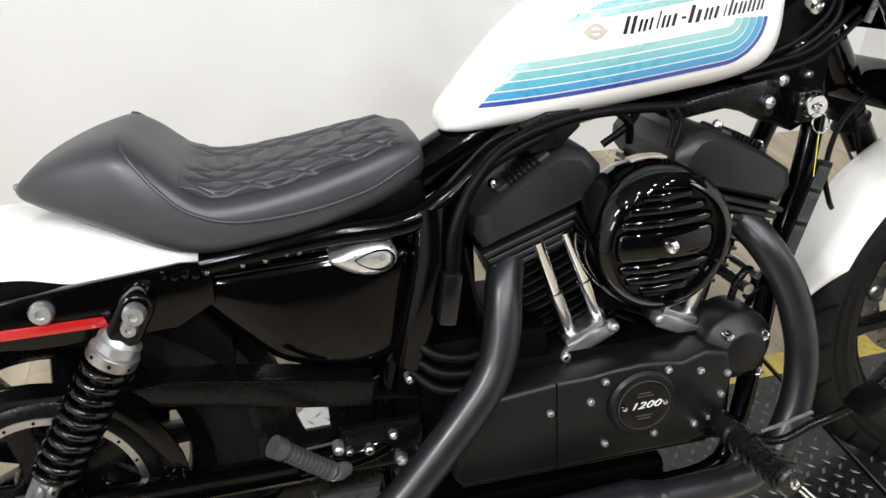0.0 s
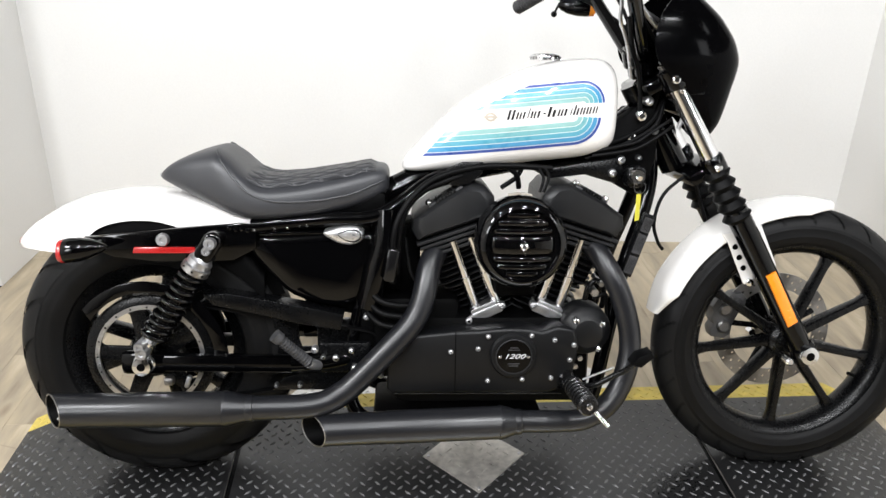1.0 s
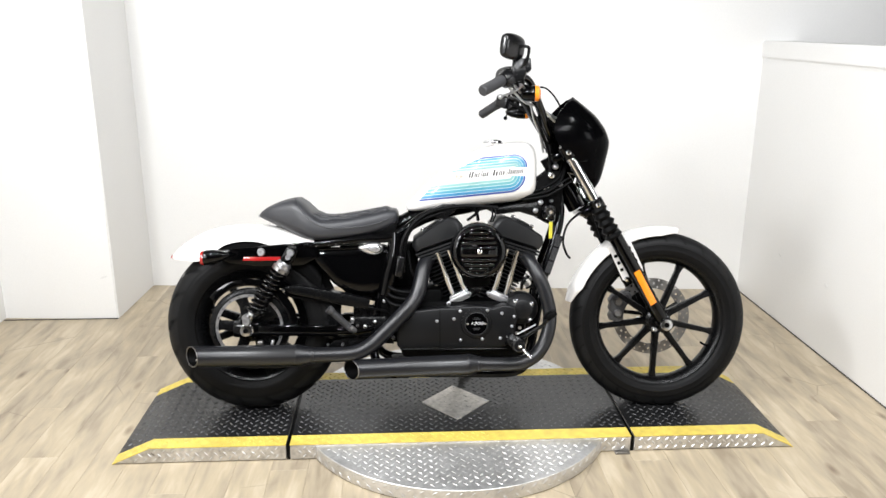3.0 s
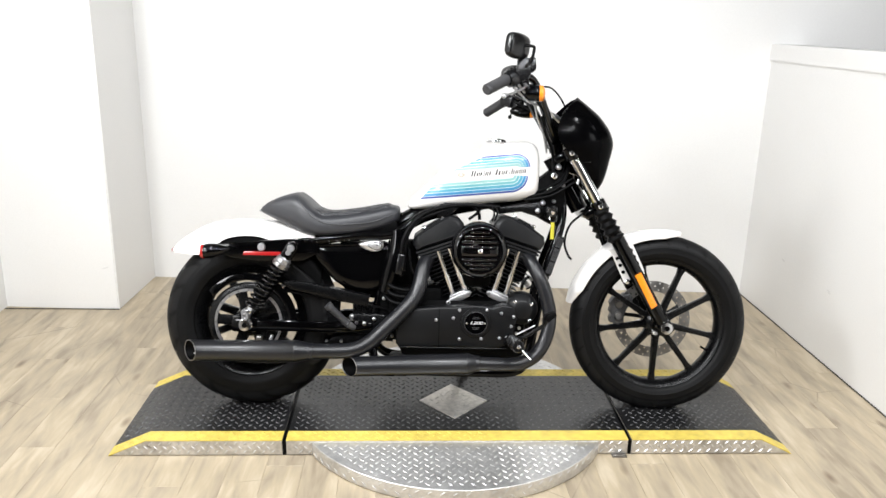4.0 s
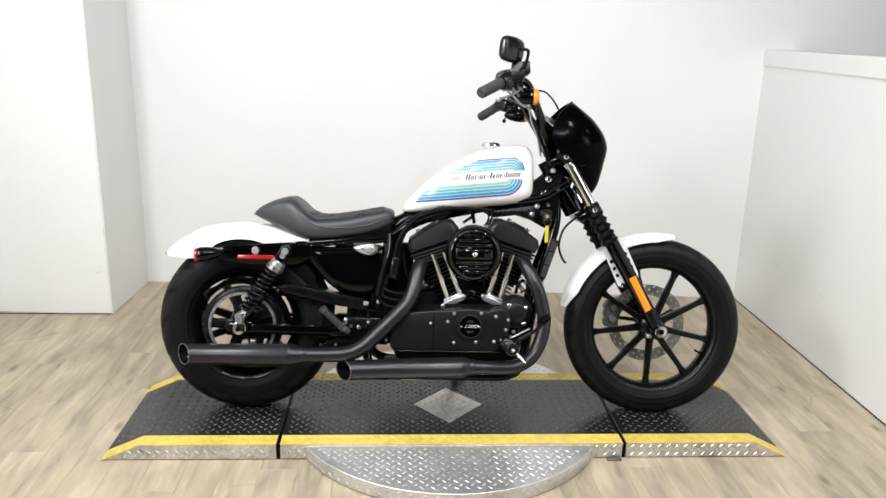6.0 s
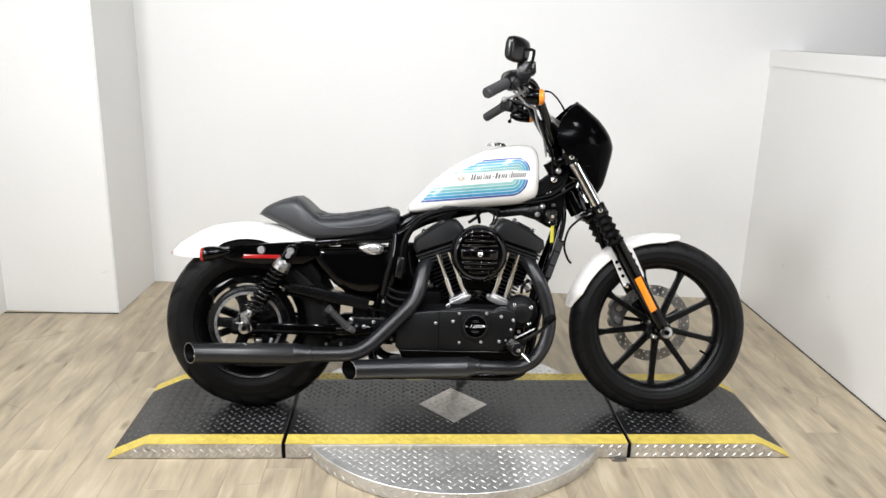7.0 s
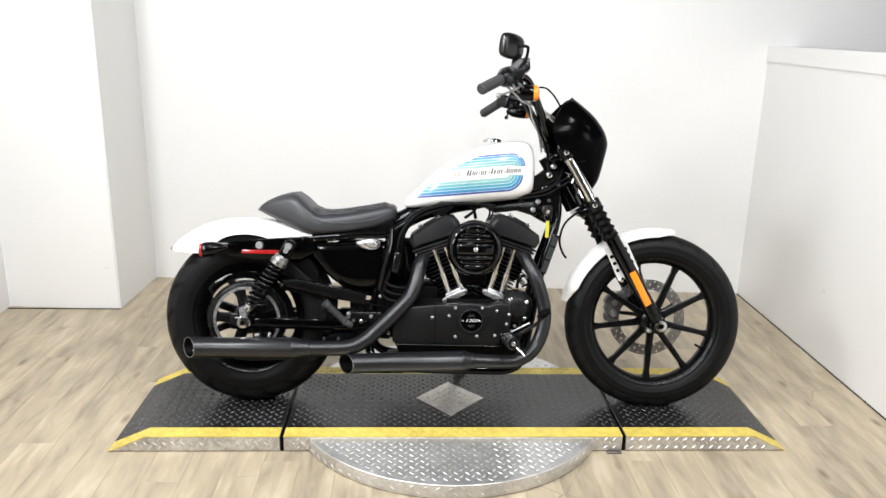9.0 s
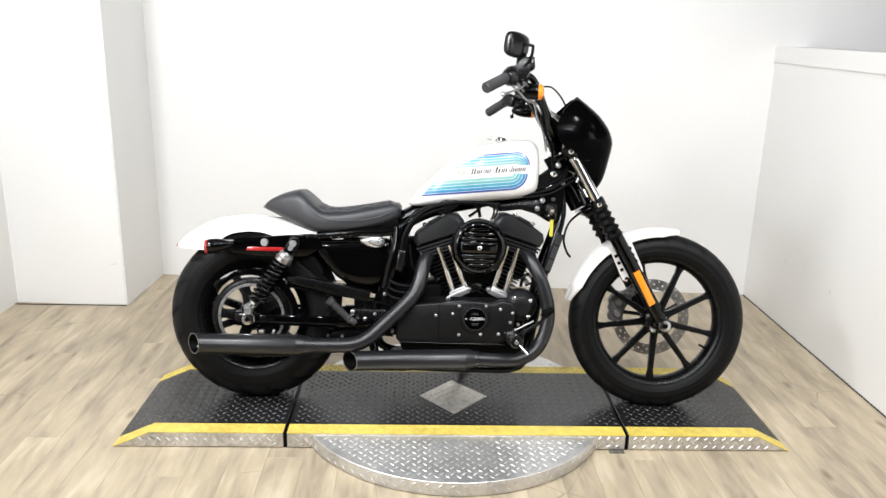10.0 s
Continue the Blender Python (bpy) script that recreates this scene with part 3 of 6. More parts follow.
def spoke_mesh(c, ang, r0, r1, w0, w1, t0, t1, y0=0.0):
    """One cast spoke: a tapered, rounded bar from the hub to the rim."""
    bm = bmesh.new()
    ca, sa = math.cos(ang), math.sin(ang)
    rings = []
    for u in (0.0, 0.12, 0.35, 0.6, 0.85, 0.95, 1.0):
        r = r0 + (r1 - r0) * u
        w = (w0 + (w1 - w0) * u) * (1.0 + (0.55 * (1 - u / 0.12) if u < 0.12 else 0) + (0.9 * ((u - 0.85) / 0.15) ** 2 if u > 0.85 else 0))
        t = t0 + (t1 - t0) * u
        ring = []
        for k in range(12):
            a = 2 * math.pi * k / 12
            dx = math.copysign(abs(math.cos(a)) ** 0.55, math.cos(a)) * w
            dy = math.copysign(abs(math.sin(a)) ** 0.55, math.sin(a)) * t
            ring.append((c.x + r * ca - dx * sa, c.y + y0 + dy, c.z + r * sa + dx * ca))
        rings.append(ring)
    return bridge(bm, rings)


def drilled_ring(c, r0, r1, y, thick, cells, rows):
    """A flat brake ring with real drilled holes."""
    bm = bmesh.new()
    rad = [r0 + (r1 - r0) * k / rows for k in range(rows + 1)]
    for side in (0, 1):
        yy = y + thick * (side - 0.5)
        for k in range(rows):
            for j in range(cells):
                a0, a1 = 2 * math.pi * j / cells, 2 * math.pi * (j + 1) / cells
                am, rm = (a0 + a1) / 2, (rad[k] + rad[k + 1]) / 2
                edge = [(rad[k], a0), (rad[k], am), (rad[k], a1), (rm, a1), (rad[k + 1], a1), (rad[k + 1], am), (rad[k + 1], a0), (rm, a0)]
                hole = (j + k) % 2 == 0
                ev = [bm.verts.new((c.x + r * math.cos(a), c.y + yy, c.z + r * math.sin(a))) for r, a in edge]
                if not hole:
                    bm.faces.new(ev)
                    continue
                hv = []
                for r, a in edge:
                    ex, ez = r * math.cos(a) - rm * math.cos(am), r * math.sin(a) - rm * math.sin(am)
                    l = math.hypot(ex, ez)
                    hv.append(bm.verts.new((c.x + rm * math.cos(am) + ex / l * 0.0040, c.y + yy, c.z + rm * math.sin(am) + ez / l * 0.0040)))
                for i in range(8):
                    bm.faces.new((ev[i], ev[(i + 1) % 8], hv[(i + 1) % 8], hv[i]))
    bmesh.ops.remove_doubles(bm, verts=bm.verts, dist=0.0004)
    for r in (r0, r1):
        ring = [[(c.x + r * math.cos(2 * math.pi * j / 72), c.y + y + s * thick / 2, c.z + r * math.sin(2 * math.pi * j / 72)) for j in range(72)] for s in (-1, 1)]
        bridge(bm, ring, False)
    return bm


# -- front wheel
bm = bmesh.new()
lathe(bm, FW, [(0.252, -0.037), (0.252, -0.041), (0.246, -0.042), (0.238, -0.039), (0.231, -0.033), (0.224, -0.026), (0.219, -0.012), (0.218, 0.0),
               (0.219, 0.012), (0.224, 0.026), (0.231, 0.033), (0.238, 0.039), (0.246, 0.042), (0.252, 0.041), (0.252, 0.037), (0.236, 0.018), (0.236, -0.018)], 96, closed=True)
front_wheel = part("front_wheel", bm, SATIN_BLACK, bike, "black cast nine-spoke front wheel")
part("tyre", tyre_mesh(FW, RF - 0.0045, 0.053, 0.248, 240, lambda a, s: 0.0), RUBBER, front_wheel, "black rubber front tyre", 28)
part("tyre_tread", tread_mesh(FW, RF - 0.0045, 0.053, 0.248, 420, 0.60, front_grooves), TREAD_RUBBER, front_wheel, "grooved front tyre tread", 50)
bm = bmesh.new()
lathe(bm, FW, [(0.020, -0.064), (0.030, -0.062), (0.034, -0.055), (0.036, -0.035), (0.046, -0.026), (0.050, 0.0), (0.048, 0.026), (0.044, 0.040), (0.044, 0.060), (0.020, 0.062)], 40)
part("hub", bm, SATIN_BLACK, front_wheel)
for k in range(9):
    part("spoke", spoke_mesh(FW, radians(-93 + 40 * k), 0.036, 0.223, 0.0125, 0.0095, 0.020, 0.014), SATIN_BLACK, front_wheel)
part("brake_disc", drilled_ring(FW, 0.108, 0.148, 0.066, 0.005, 48, 3), DISC_STEEL, front_wheel, "drilled steel brake disc")
bm = bmesh.new()
for k in range(5):
    a = radians(20 + 72 * k)
    rod(bm, FW + Vector((0.040 * math.cos(a), 0.062, 0.040 * math.sin(a))), FW + Vector((0.112 * math.cos(a + 0.12), 0.064, 0.112 * math.sin(a + 0.12))), 0.0075, 8)
part("disc_carrier", bm, SATIN_BLACK, front_wheel)
bm = bmesh.new()
a = radians(-28)
rod(bm, FW + Vector((0.222 * math.cos(a), 0, 0.222 * math.sin(a))), FW + Vector((0.190 * math.cos(a), -0.016, 0.190 * math.sin(a))), 0.0045, 10)
part("tyre_valve", bm, SOFT_RUBBER, front_wheel)
bm = bmesh.new()
lathe(bm, FW, [(0.010, -0.135), (0.0205, -0.134), (0.0215, -0.130), (0.0215, -0.116), (0.016, -0.115), (0.016, 0.10)], 24)
part("axle", bm, CHROME, front_wheel, "polished axle nut")
# solid near-black disc stands for the shade in the axle's bore
bm = bmesh.new()
lathe(bm, FW, [(0.0098, -0.130), (0.0098, -0.1356), (0.0005, -0.1358)], 16)
part("axle_bore_shade", bm, DARK_CAVITY, front_wheel)



def sidewall_print(c, r, y, start, stop, count, parent):
    """Raised sidewall lettering as plain bars along an arc."""
    bm = bmesh.new()
    for k in range(count):
        if k % 6 == 5:
            continue
        a = radians(start + (stop - start) * k / count)
        w, h = random.uniform(0.0028, 0.0044), random.choice((0.0042, 0.0055, 0.0055))
        m = Matrix.Translation((c.x + r * math.cos(a), y, c.z + r * math.sin(a))) @ pose(0, 0, 0, 0, -math.degrees(a) + 90, 0)
        box(bm, (0, 0, 0), (w * 2, 0.0012, h * 2), 0)
        bmesh.ops.transform(bm, matrix=m, verts=bm.verts[-8:])
    part("sidewall_print", bm, TREAD_RUBBER, parent, "raised unreadable sidewall lettering")


sidewall_print(FW, 0.284, -0.0498, -58, -14, 26, front_wheel)
sidewall_print(FW, 0.284, -0.0498, 122, 160, 22, front_wheel)
bm = bmesh.new()
box(bm, FW + Vector((0.068, -0.0495, -0.271)), (0.010, 0.0012, 0.004), 0)
part("pale_mark", bm, GREY_RUBBER, front_wheel, "small pale mark on the tyre")
# -- rear wheel
bm = bmesh.new()
lathe(bm, RW, [(0.212, -0.054), (0.212, -0.060), (0.205, -0.061), (0.197, -0.056), (0.186, -0.046), (0.172, -0.034), (0.164, 0.0), (0.172, 0.034),
               (0.186, 0.046), (0.197, 0.056), (0.205, 0.061), (0.212, 0.060), (0.212, 0.054), (0.197, 0.02), (0.197, -0.02)], 96, closed=True)
rear_wheel = part("rear_wheel", bm, SATIN_BLACK, bike, "black cast nine-spoke rear wheel")
part("tyre", tyre_mesh(RW, RR - 0.0055, 0.076, 0.208, 240, lambda a, s: 0.0), RUBBER, rear_wheel, "black rubber rear tyre", 28)
part("tyre_tread", tread_mesh(RW, RR - 0.0055, 0.076, 0.208, 420, 0.60, rear_grooves), TREAD_RUBBER, rear_wheel, "rear tyre tread with curved grooves", 50)
bm = bmesh.new()
lathe(bm, RW, [(0.022, -0.098), (0.050, -0.095), (0.058, -0.070), (0.056, 0.0), (0.060, 0.06), (0.022, 0.065)], 40)
part("hub", bm, SATIN_BLACK, rear_wheel)
for k in range(9):
    part("spoke", spoke_mesh(RW, radians(2 + 40 * k), 0.040, 0.184, 0.016, 0.013, 0.024, 0.018), SATIN_BLACK, rear_wheel)
bm = bmesh.new()
lathe(bm, RW, [(0.112, -0.1015), (0.122, -0.1015), (0.122, -0.096), (0.112, -0.096)], 96, closed=True)
pulley = part("drive_pulley", bm, STEEL, rear_wheel, "bare metal belt pulley ring with rivets")
for k in range(20):
    a = 2 * math.pi * k / 20
    bm = bmesh.new()
    lathe(bm, RW + Vector((0.117 * math.cos(a), 0, 0.117 * math.sin(a))), [(0.0022, -0.100), (0.0022, -0.1027), (0.0005, -0.1029)], 8)
    part("rivet", bm, DARK_CAVITY, rear_wheel)
bm = bmesh.new()
lathe(bm, RW, [(0.122, -0.0995), (0.139, -0.0985), (0.144, -0.095), (0.144, -0.066), (0.122, -0.066)], 96, closed=True)
part("pulley_body", bm, SATIN_BLACK, rear_wheel)
for k in range(5):
    part("pulley_spoke", spoke_mesh(RW, radians(31 + 72 * k), 0.036, 0.116, 0.021, 0.017, 0.006, 0.005, -0.094), SATIN_BLACK, rear_wheel)
bm = bmesh.new()
lathe(bm, RW, [(0.0085, -0.164), (0.0090, -0.168), (0.0195, -0.167), (0.0205, -0.163), (0.0205, -0.146), (0.024, -0.145), (0.024, -0.138), (0.012, -0.137), (0.012, 0.12)], 24)
part("axle", bm, CHROME, rear_wheel, "polished axle nut")
# near-black disc in place of the rear bore's shade
bm = bmesh.new()
lathe(bm, RW, [(0.0088, -0.160), (0.0088, -0.1684), (0.0005, -0.1686)], 16)
part("axle_bore_shade", bm, DARK_CAVITY, rear_wheel)

# -- swingarm, belt and guards
for side, nm in ((-1, "right"), (1, "left")):
    bm = bmesh.new()
    box(bm, (0.145, side * 0.122, 0.314), (0.40, 0.028, 0.040), 0.008, pose(0, 0, 0, 0, 1.0, 0))
    box(bm, (-0.005, side * 0.122, 0.316), (0.10, 0.032, 0.054), 0.012)
    sweep(bm, curve([(0.32, side * 0.122, 0.312), (0.40, side * 0.115, 0.315), (0.47, side * 0.10, 0.325)]), 0.024, 12)
    part("swingarm", bm, GLOSS_BLACK, bike)
bm = bmesh.new()
belt = []
for k in range(20):
    a = radians(97 + 166 * k / 19)
    belt.append((0.0 + 0.142 * math.cos(a), 0.320 + 0.142 * math.sin(a)))
for k in range(12):
    a = radians(-83 + 166 * k / 11)
    belt.append((0.475 + 0.058 * math.cos(a), 0.325 + 0.058 * math.sin(a)))
inner = []
for i, (x, z) in enumerate(belt):
    cx, cz = (0.0, 0.320) if i < 20 else (0.475, 0.325)
    l = math.hypot(x - cx, z - cz)
    inner.append((x - (x - cx) / l * 0.006, z - (z - cz) / l * 0.006))
rings = [[(x, -0.097, z), (x, -0.072, z), (u, -0.072, w), (u, -0.097, w)] for (x, z), (u, w) in zip(belt, inner)]
bridge(bm, rings, False, True)
part("drive_belt", bm, SOFT_RUBBER, bike, "toothed black rubber drive belt")
bm = bmesh.new()
prism(bm, [(0.128, 0.470), (0.180, 0.474), (0.333, 0.446), (0.438, 0.424), (0.430, 0.388), (0.340, 0.402), (0.253, 0.424), (0.150, 0.446)], -0.118, -0.108, 0.002)
prism(bm, [(0.128, 0.470), (0.180, 0.474), (0.333, 0.446), (0.438, 0.424), (0.436, 0.420), (0.333, 0.442), (0.180, 0.470), (0.130, 0.466)], -0.108, -0.070)
part("belt_guard", bm, SATIN_BLACK, bike, "black belt guard with a bright upper edge")
bm = bmesh.new()
arc = [(0.178 * math.cos(radians(a)), RR + 0.178 * math.sin(radians(a))) for a in range(-4, 146, 6)]
arc2 = [(0.147 * math.cos(radians(a)), RR + 0.152 * math.sin(radians(a))) for a in range(145, -5, -6)]
prism(bm, arc + arc2, -0.116, -0.110, 0.0015)
part("belt_guard_plate", bm, GLOSS_BLACK, bike)
# Dark backing added so that the right half of the wheel looks closed.
bm = bmesh.new()
sector = [(0.030 * math.cos(radians(a)), RW.z + 0.030 * math.sin(radians(a))) for a in range(96, -76, -12)]
sector += [(0.128 * math.cos(radians(a)), RW.z + 0.128 * math.sin(radians(a))) for a in range(-76, 98, 6)]
prism(bm, sector, 0.070, 0.090, 0.004)
part("wheel_gap_backing", bm, DARK_CAVITY, bike, "dark backing plate added to close gaps in the wheel")
bm = bmesh.new()
prism(bm, [(0.27, 0.238), (0.47, 0.236), (0.49, 0.30), (0.36, 0.284), (0.30, 0.268)], -0.10, -0.09, 0.001)
part("lower_belt_guard", bm, SATIN_BLACK, bike)

# dark filler plates added to close the light gaps behind the side cover
for pts in ([(0.190, 0.570), (0.262, 0.535), (0.284, 0.490), (0.300, 0.455), (0.250, 0.440), (0.190, 0.470)], [(0.284, 0.490), (0.330, 0.452), (0.360, 0.425), (0.510, 0.395), (0.510, 0.470), (0.300, 0.520)]):
    bm = bmesh.new()
    prism(bm, pts, -0.052, -0.046, 0.001, 1)
    part("dark_gap_filler", bm, DARK_CAVITY, bike)

# -- shocks
AX = Vector((0.163, 0, 0.597)) , Vector((0.004, 0, 0.352))
for s in (-1, 1):
    y = s * 0.140
    a, b = Vector((AX[0].x, y, AX[0].z)), Vector((AX[1].x, y, AX[1].z))
    d = (b - a)
    bm = bmesh.new()
    rod(bm, a + d * 0.08, a + d * 0.97, 0.011, 14)
    shock = part("shock_absorber", bm, SATIN_BLACK, bike, "black coil-over rear shock absorber")
    bm = bmesh.new()
    sweep(bm, [a + d * 0.14, a + d * 0.165, a + d * 0.17, a + d * 0.215, a + d * 0.22, a + d * 0.275], [0.021, 0.025, 0.0270, 0.0270, 0.0300, 0.0300], 24)
    part("spring_collar", bm, ZINC, shock, "silver spring preload collar")
    bm = bmesh.new()
    sweep(bm, [a + d * 0.222, a + d * 0.226, a + d * 0.272, a + d * 0.278], [0.0302, 0.0314, 0.0314, 0.0295], 24)
    part("preload_ring", bm, DISC_STEEL, shock, "dull grey adjuster ring with small holes")
    # near-black dots draw the shaded adjuster holes
    for k in range(8):
        an = math.pi / 4 * k
        q = a + d * 0.249 + (Vector((0, 1, 0)) * math.cos(an) + d.normalized().cross(Vector((0, 1, 0))) * math.sin(an)) * 0.0308
        bm = bmesh.new()
        bmesh.ops.create_uvsphere(bm, u_segments=8, v_segments=6, radius=0.0026, matrix=Matrix.Translation(q))
        part("adjuster_hole_shade", bm, DARK_CAVITY, shock)
    bm = bmesh.new()
    u = d.normalized()
    e1 = Vector((0, 1, 0))
    e2 = u.cross(e1)
    coil = []
    for k in range(0, 10 * 16 + 1):
        f = k / (10 * 16)
        an = 2 * math.pi * 10 * f
        coil.append(a + d * (0.285 + 0.60 * f) + (e1 * math.cos(an) + e2 * math.sin(an)) * 0.0265)
    sweep(bm, coil, 0.0056, 10)
    part("spring", bm, WET_GLOSS, shock, "gloss black coil spring")
    bm = bmesh.new()
    ax, nr = d.normalized(), Vector((-d.z, 0, d.x)).normalized()
    oval = []
    for k in range(24):
        an = 2 * math.pi * k / 24
        base = a - d * 0.005 if math.cos(an) < 0 else a + d * 0.10
        q = base + ax * 0.021 * math.cos(an) + nr * 0.021 * math.sin(an)
        oval.append((q.x, q.z))
    prism(bm, oval, y - 0.021, y + 0.021, 0.006, 3)
    part("upper_mount", bm, GLOSS_BLACK, shock)
    bm = bmesh.new()
    rod(bm, a + d * 0.87, a + d * 0.92, 0.024, 20, 0.018)
    sweep(bm, [a + d * 0.92, a + d * 1.0, a + d * 1.05], [0.014, 0.020, 0.014], 16, squash=0.8)
    part("lower_mount", bm, CHROME, shock)
    for q, r in ((a, 0.0135), (a + d * 0.065 + Vector((0.002, 0, 0)), 0.010), (b, 0.014), (b - d * 0.05 + Vector((-0.012, 0, 0.002)), 0.012)):
        bm = bmesh.new()
        lathe(bm, (q.x, 0, q.z), [(r, q.y - s * 0.02), (r, q.y + s * 0.030), (r * 0.85, q.y + s * 0.035), (r * 0.4, q.y + s * 0.035), (r * 0.35, q.y + s * 0.031), (0.0005, q.y + s * 0.031)], 18)
        part("bolt", bm, ZINC, shock)


# -- rear fender
def arch_fender(c_top, n_arc, thick=0.003):
    """A mudguard shell: stations of (x, z of crown, half width, drop of the side)."""
    bm = bmesh.new()
    outer, inner = [], []
    for x, z, hw, drop, tilt in c_top:
        ro, ri = [], []
        for k in range(n_arc + 1):
            a = math.pi * (k / n_arc)
            cy, cz = math.cos(a), math.sin(a)
            y = -math.copysign(abs(cy) ** 0.72, cy) * hw
            h = drop * (1 - abs(cz) ** 0.62)
            ro.append((x + tilt * h, y, z - h))
            yi = y * (1 - thick / max(hw, 0.01))
            ri.append((x + tilt * h, yi, z - h - (thick if abs(cz) > 0.2 else 0)))
        outer.append(ro)
        inner.append(ri)
    rings = [o + i[::-1] for o, i in zip(outer, inner)]
    return bridge(bm, rings)


def stations(rows, steps=5):
    return [tuple(v) for v in resample(rows, steps)]


def resample(rows, steps=5):
    out = []
    k = len(rows)
    for i in range(k - 1):
        a, b, c, d = (rows[min(max(i + j, 0), k - 1)] for j in (-1, 0, 1, 2))
        for s in range(steps):
            u = s / steps
            out.append([0.5 * (2 * q + (r - p) * u + (2 * p - 5 * q + 4 * r - t) * u * u + (3 * q - p - 3 * r + t) * u ** 3) for p, q, r, t in zip(a, b, c, d)])
    out.append(list(rows[-1]))
    return out


rows = [(-0.296, 0.570, 0.030, 0.008, 0.6), (-0.286, 0.585, 0.058, 0.022, 0.6), (-0.260, 0.612, 0.080, 0.050, 0.55), (-0.218, 0.640, 0.090, 0.080, 0.35), (-0.180, 0.661, 0.093, 0.096, 0.2),
        (-0.135, 0.677, 0.094, 0.088, 0.1), (-0.085, 0.686, 0.094, 0.068, 0), (-0.030, 0.691, 0.094, 0.060, 0), (0.030, 0.690, 0.094, 0.060, 0), (0.090, 0.683, 0.094, 0.066, -0.1), (0.150, 0.670, 0.094, 0.055, -0.1), (0.230, 0.655, 0.094, 0.030, -0.2), (0.300, 0.642, 0.088, 0.012, -0.2)]
rear_fender = part("rear_fender", arch_fender(stations(rows), 24), WHITE_PAINT, bike, "gloss white chopped rear fender")
bm = bmesh.new()
rows = [(-0.14, 0.60, 0.086, 0.06, 0), (-0.09, 0.645, 0.086, 0.06, 0), (0.0, 0.664, 0.086, 0.07, 0), (0.10, 0.650, 0.086, 0.08, 0), (0.18, 0.61, 0.086, 0.09, 0), (0.225, 0.575, 0.086, 0.09, 0), (0.258, 0.53, 0.086, 0.08, 0)]
part("inner_fender", arch_fender(stations(rows), 16), DARK_CAVITY, bike)
bm = bmesh.new()
box(bm, (-0.293, 0, 0.571), (0.010, 0.05, 0.014), 0.003, pose(0, 0, 0, 0, 30, 0))
part("fender_lamp", bm, RED_LENS, rear_fender, "small red lamp at the fender tip")
for s in (-1, 1):
    bm = bmesh.new()
    prism(bm, [(-0.118, 0.600), (-0.05, 0.608), (0.106, 0.622), (0.215, 0.631), (0.252, 0.628), (0.250, 0.575), (0.20, 0.548), (0.13, 0.545), (0.03, 0.545), (-0.06, 0.556), (-0.118, 0.582)], s * 0.100, s * 0.116, 0.004)
    strut = part("fender_strut", bm, GLOSS_BLACK, bike, "gloss black fender support strut")
    bm = bmesh.new()
    prism(bm, [(-0.016, 0.5650), (-0.012, 0.5790), (0.118, 0.5790), (0.122, 0.5650)], s * 0.116, s * 0.1205, 0.002)
    part("reflector", bm, RED_LENS, strut, "red side reflector strip")
    bm = bmesh.new()
    lathe(bm, (0.051, 0, 0.5955), [(0.0145, s * 0.116), (0.0145, s * 0.124), (0.012, s * 0.128), (0.006, s * 0.128), (0.0055, s * 0.1245), (0.0005, s * 0.1245)], 18)
    part("bolt", bm, ZINC, strut)
    for bx, bz in ((0.195, 0.622), (0.208, 0.618), (0.221, 0.620), (0.233, 0.617)):
        bm = bmesh.new()
        lathe(bm, (bx, 0, bz), [(0.005, s * 0.115), (0.005, s * 0.121), (0.0005, s * 0.122)], 10)
        part("rivet", bm, GLOSS_BLACK, strut)
    # turn signal with a red lens at its rear end
    bm = bmesh.new()
    c = Vector((0, s * 0.165, 0.577))
    rings = []
    for x, r in ((-0.138, 0.0255), (-0.130, 0.027), (-0.105, 0.0255), (-0.082, 0.020), (-0.062, 0.011), (-0.050, 0.003)):
        rings.append([(x, c.y + r * math.cos(2 * math.pi * k / 20), c.z + 0.004 + (x + 0.138) * 0.10 + r * math.sin(2 * math.pi * k / 20)) for k in range(20)])
    bridge(bm, rings)
    rod(bm, (-0.085, s * 0.155, 0.588), (-0.075, s * 0.108, 0.590), 0.008, 10)
    signal = part("turn_signal", bm, GLOSS_BLACK, bike, "bullet-shaped black rear turn signal")
    bm = bmesh.new()
    lathe(bm, (0, c.y, c.z + 0.003), [(0.025, -0.137), (0.026, -0.141), (0.024, -0.148), (0.012, -0.152), (0.0005, -0.153)], 20, "x")
    part("lens", bm, RED_LENS, signal, "red lens")


# -- seat: a low solo seat with a raised tail hump
def tub(rows, n=28, flat=0.62, crown=0.75):
    """A closed body from stations of (x, low, high, half width)."""
    rings = []
    for x, lo, hi, hw in rows:
        ring = []
        m, h = (lo + hi) / 2, (hi - lo) / 2
        for k in range(n):
            a = 2 * math.pi * k / n
            ca, sa = math.cos(a), math.sin(a)
            ring.append((x, math.copysign(abs(ca) ** flat, ca) * hw, m + math.copysign(abs(sa) ** crown, sa) * h))
        rings.append(ring)
    return rings


